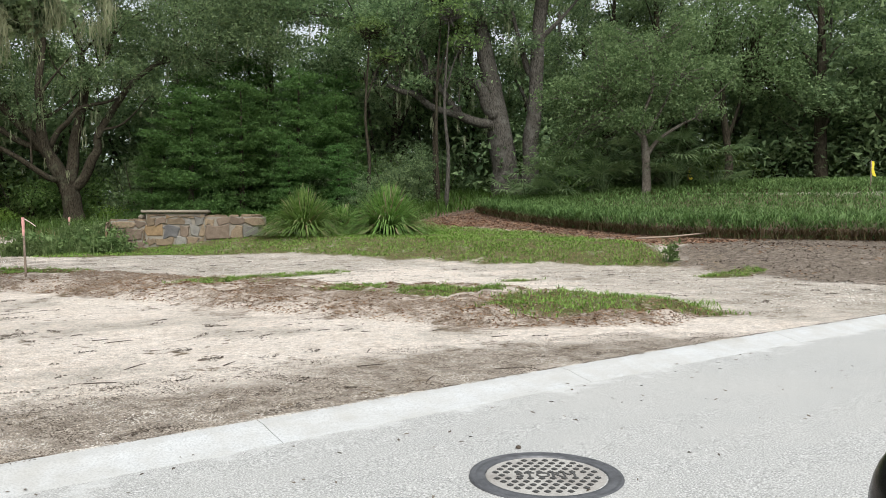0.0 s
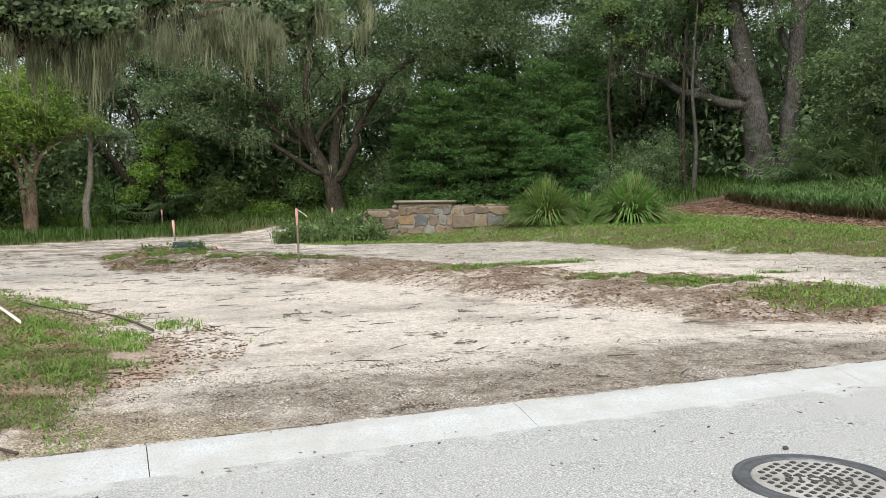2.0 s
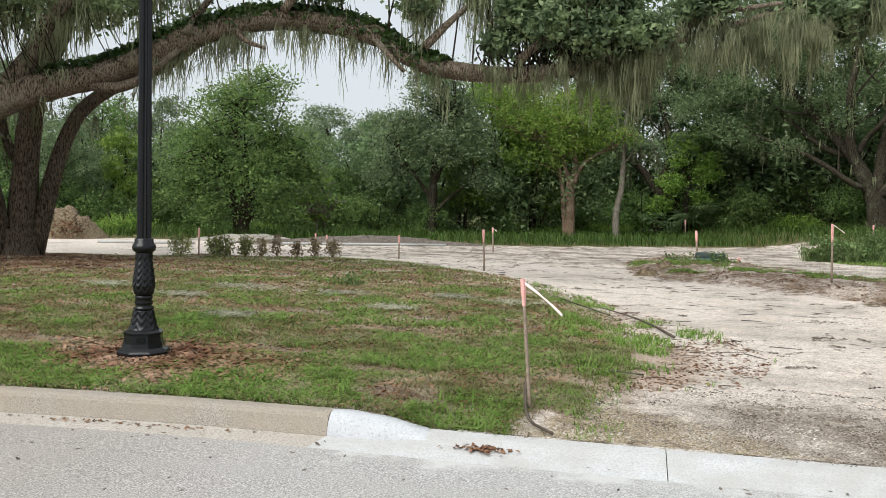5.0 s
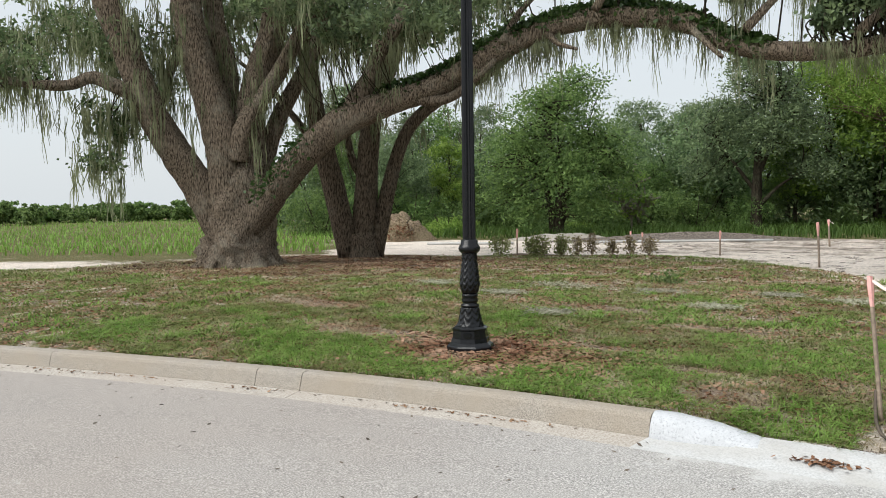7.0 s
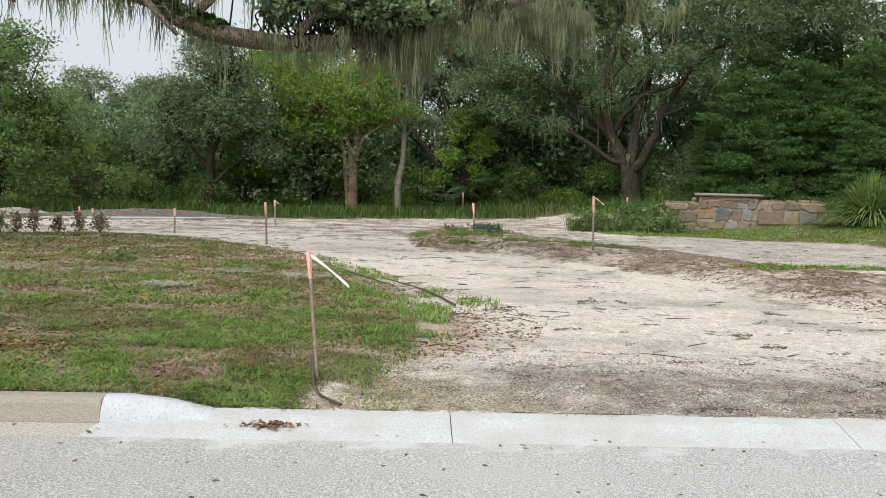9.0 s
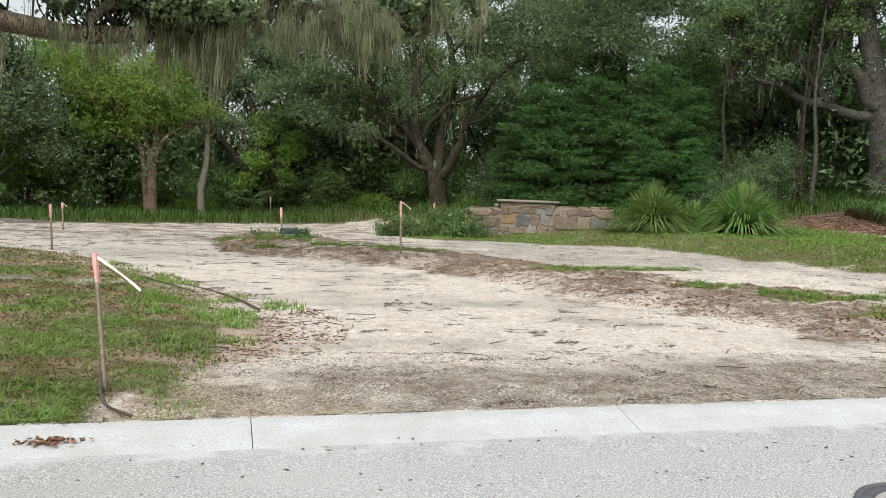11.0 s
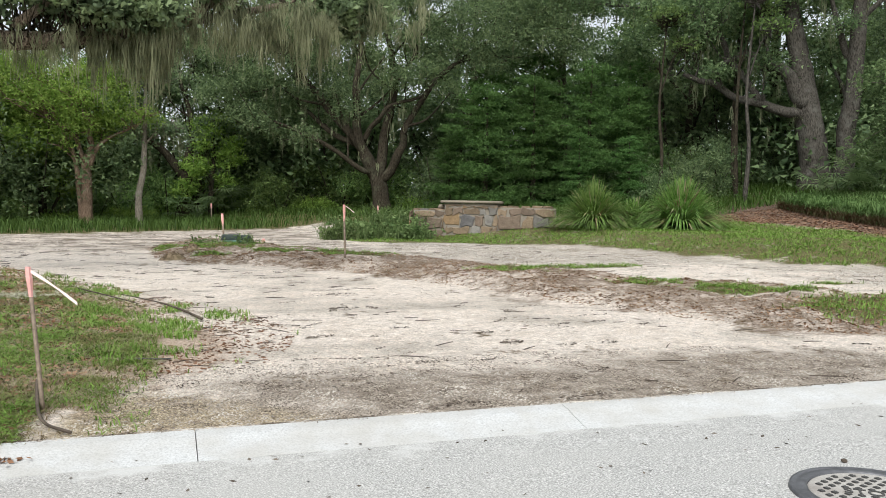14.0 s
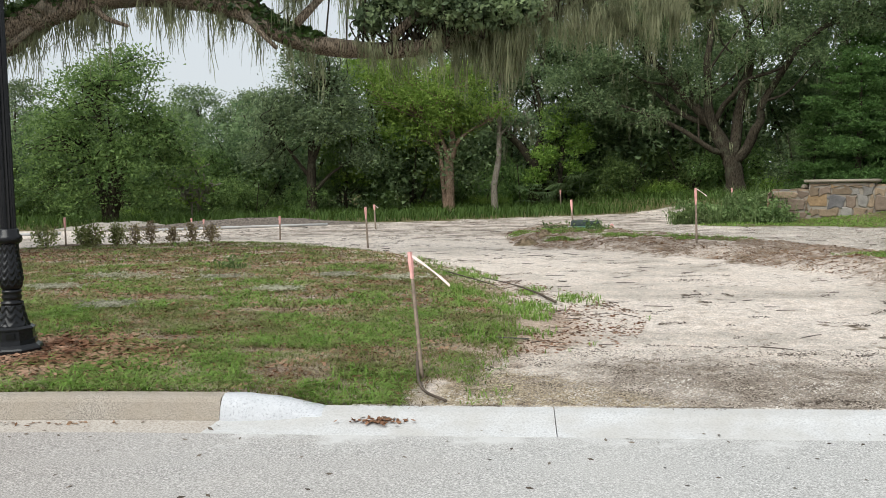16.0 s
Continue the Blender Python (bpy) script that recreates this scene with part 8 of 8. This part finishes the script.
# ---------------------------------------------------------------- the stopped car, its side window open
def car():
    top = base("car", (0.2, 0.20, -0.0), "black high-bodied car stopped on the road with an open window", "car")
    side = [(-2.75, 0.38), (-2.82, 0.92), (-2.72, 1.06), (0.85, 1.08), (1.15, 1.04), (2.05, 0.94), (2.22, 0.74), (2.22, 0.38)]
    bm = bmesh.new()
    rows = [[bm.verts.new((x, y, z)) for x, z in side] for y in (-0.06, -1.78)]
    for k in range(len(side)):
        j = (k + 1) % len(side)
        bm.faces.new((rows[0][k], rows[0][j], rows[1][j], rows[1][k]))
    bm.faces.new(rows[0][::-1])
    bm.faces.new(rows[1])
    bmesh.ops.recalc_face_normals(bm, faces=bm.faces)
    bmesh.ops.bevel(bm, geom=list(bm.edges), offset=0.05, segments=2, affect="EDGES")
    part("body", bm, M_black, top, "", True)
    door = part("door", box(bmesh.new(), 1.6, 0.10, 0.72, (-0.05, 0.0, 0.72), 0.04), M_black, top, "", True)
    part("handle", box(bmesh.new(), 0.16, 0.03, 0.03, (-0.70, 0.058, 0.95), 0.01), M_black, door, "", True)
    part("roof", box(bmesh.new(), 2.5, 1.5, 0.09, (-1.15, -0.92, 1.84), 0.04), M_black, top, "", True)
    for y in (-0.15, -1.7):
        for a, b in (((0.95, 1.05), (0.08, 1.82)), ((-0.98, 1.05), (-0.98, 1.82)), ((-2.6, 1.05), (-2.3, 1.82))):
            tube("pillar", [(a[0], y, a[1]), ((a[0] + b[0]) / 2, y - 0.01, (a[1] + b[1]) / 2), (b[0], y - 0.02, b[1])], [0.05, 0.045, 0.045], M_black, top, 8, 2, 0.0, 1)
    for x in (-1.85, 1.35):
        for y in (-0.10, -1.74):
            bm = lathe([(0.20, -0.11), (0.34, -0.11), (0.375, -0.07), (0.375, 0.07), (0.34, 0.11), (0.20, 0.11)], 28)
            bmesh.ops.rotate(bm, verts=bm.verts, cent=(0, 0, 0), matrix=Matrix.Rotation(radians(90), 3, "X"))
            tyre = part("wheel", bm, M_tyre, top, "black rubber tyre", True)
            tyre.location = (x, y, 0.375 + 0.0)
            bm = lathe([(0.0, 0.05), (0.07, 0.06), (0.18, 0.075), (0.205, 0.10), (0.205, -0.10), (0.0, -0.10)], 20)
            bmesh.ops.rotate(bm, verts=bm.verts, cent=(0, 0, 0), matrix=Matrix.Rotation(radians(90 if y < -1 else -90), 3, "X"))
            part("rim", bm, M_rim, tyre, "grey alloy rim", True)
    mirror = part("mirror_arm", box(bmesh.new(), 0.07, 0.07, 0.30, (0.66, 0.06, 1.16), 0.02), M_black, top, "", True)
    bm = bmesh.new()
    bmesh.ops.create_uvsphere(bm, u_segments=28, v_segments=18, radius=1.0)
    for v in bm.verts:
        x, y, z = v.co
        v.co = Vector((x * 0.07 + 0.667, y * 0.07 + 0.11, z * 0.085 + 1.257))
    part("mirror_shell", bm, M_black, mirror, "glossy black rounded mirror housing", True)
    top.location.z = 0.075


car()
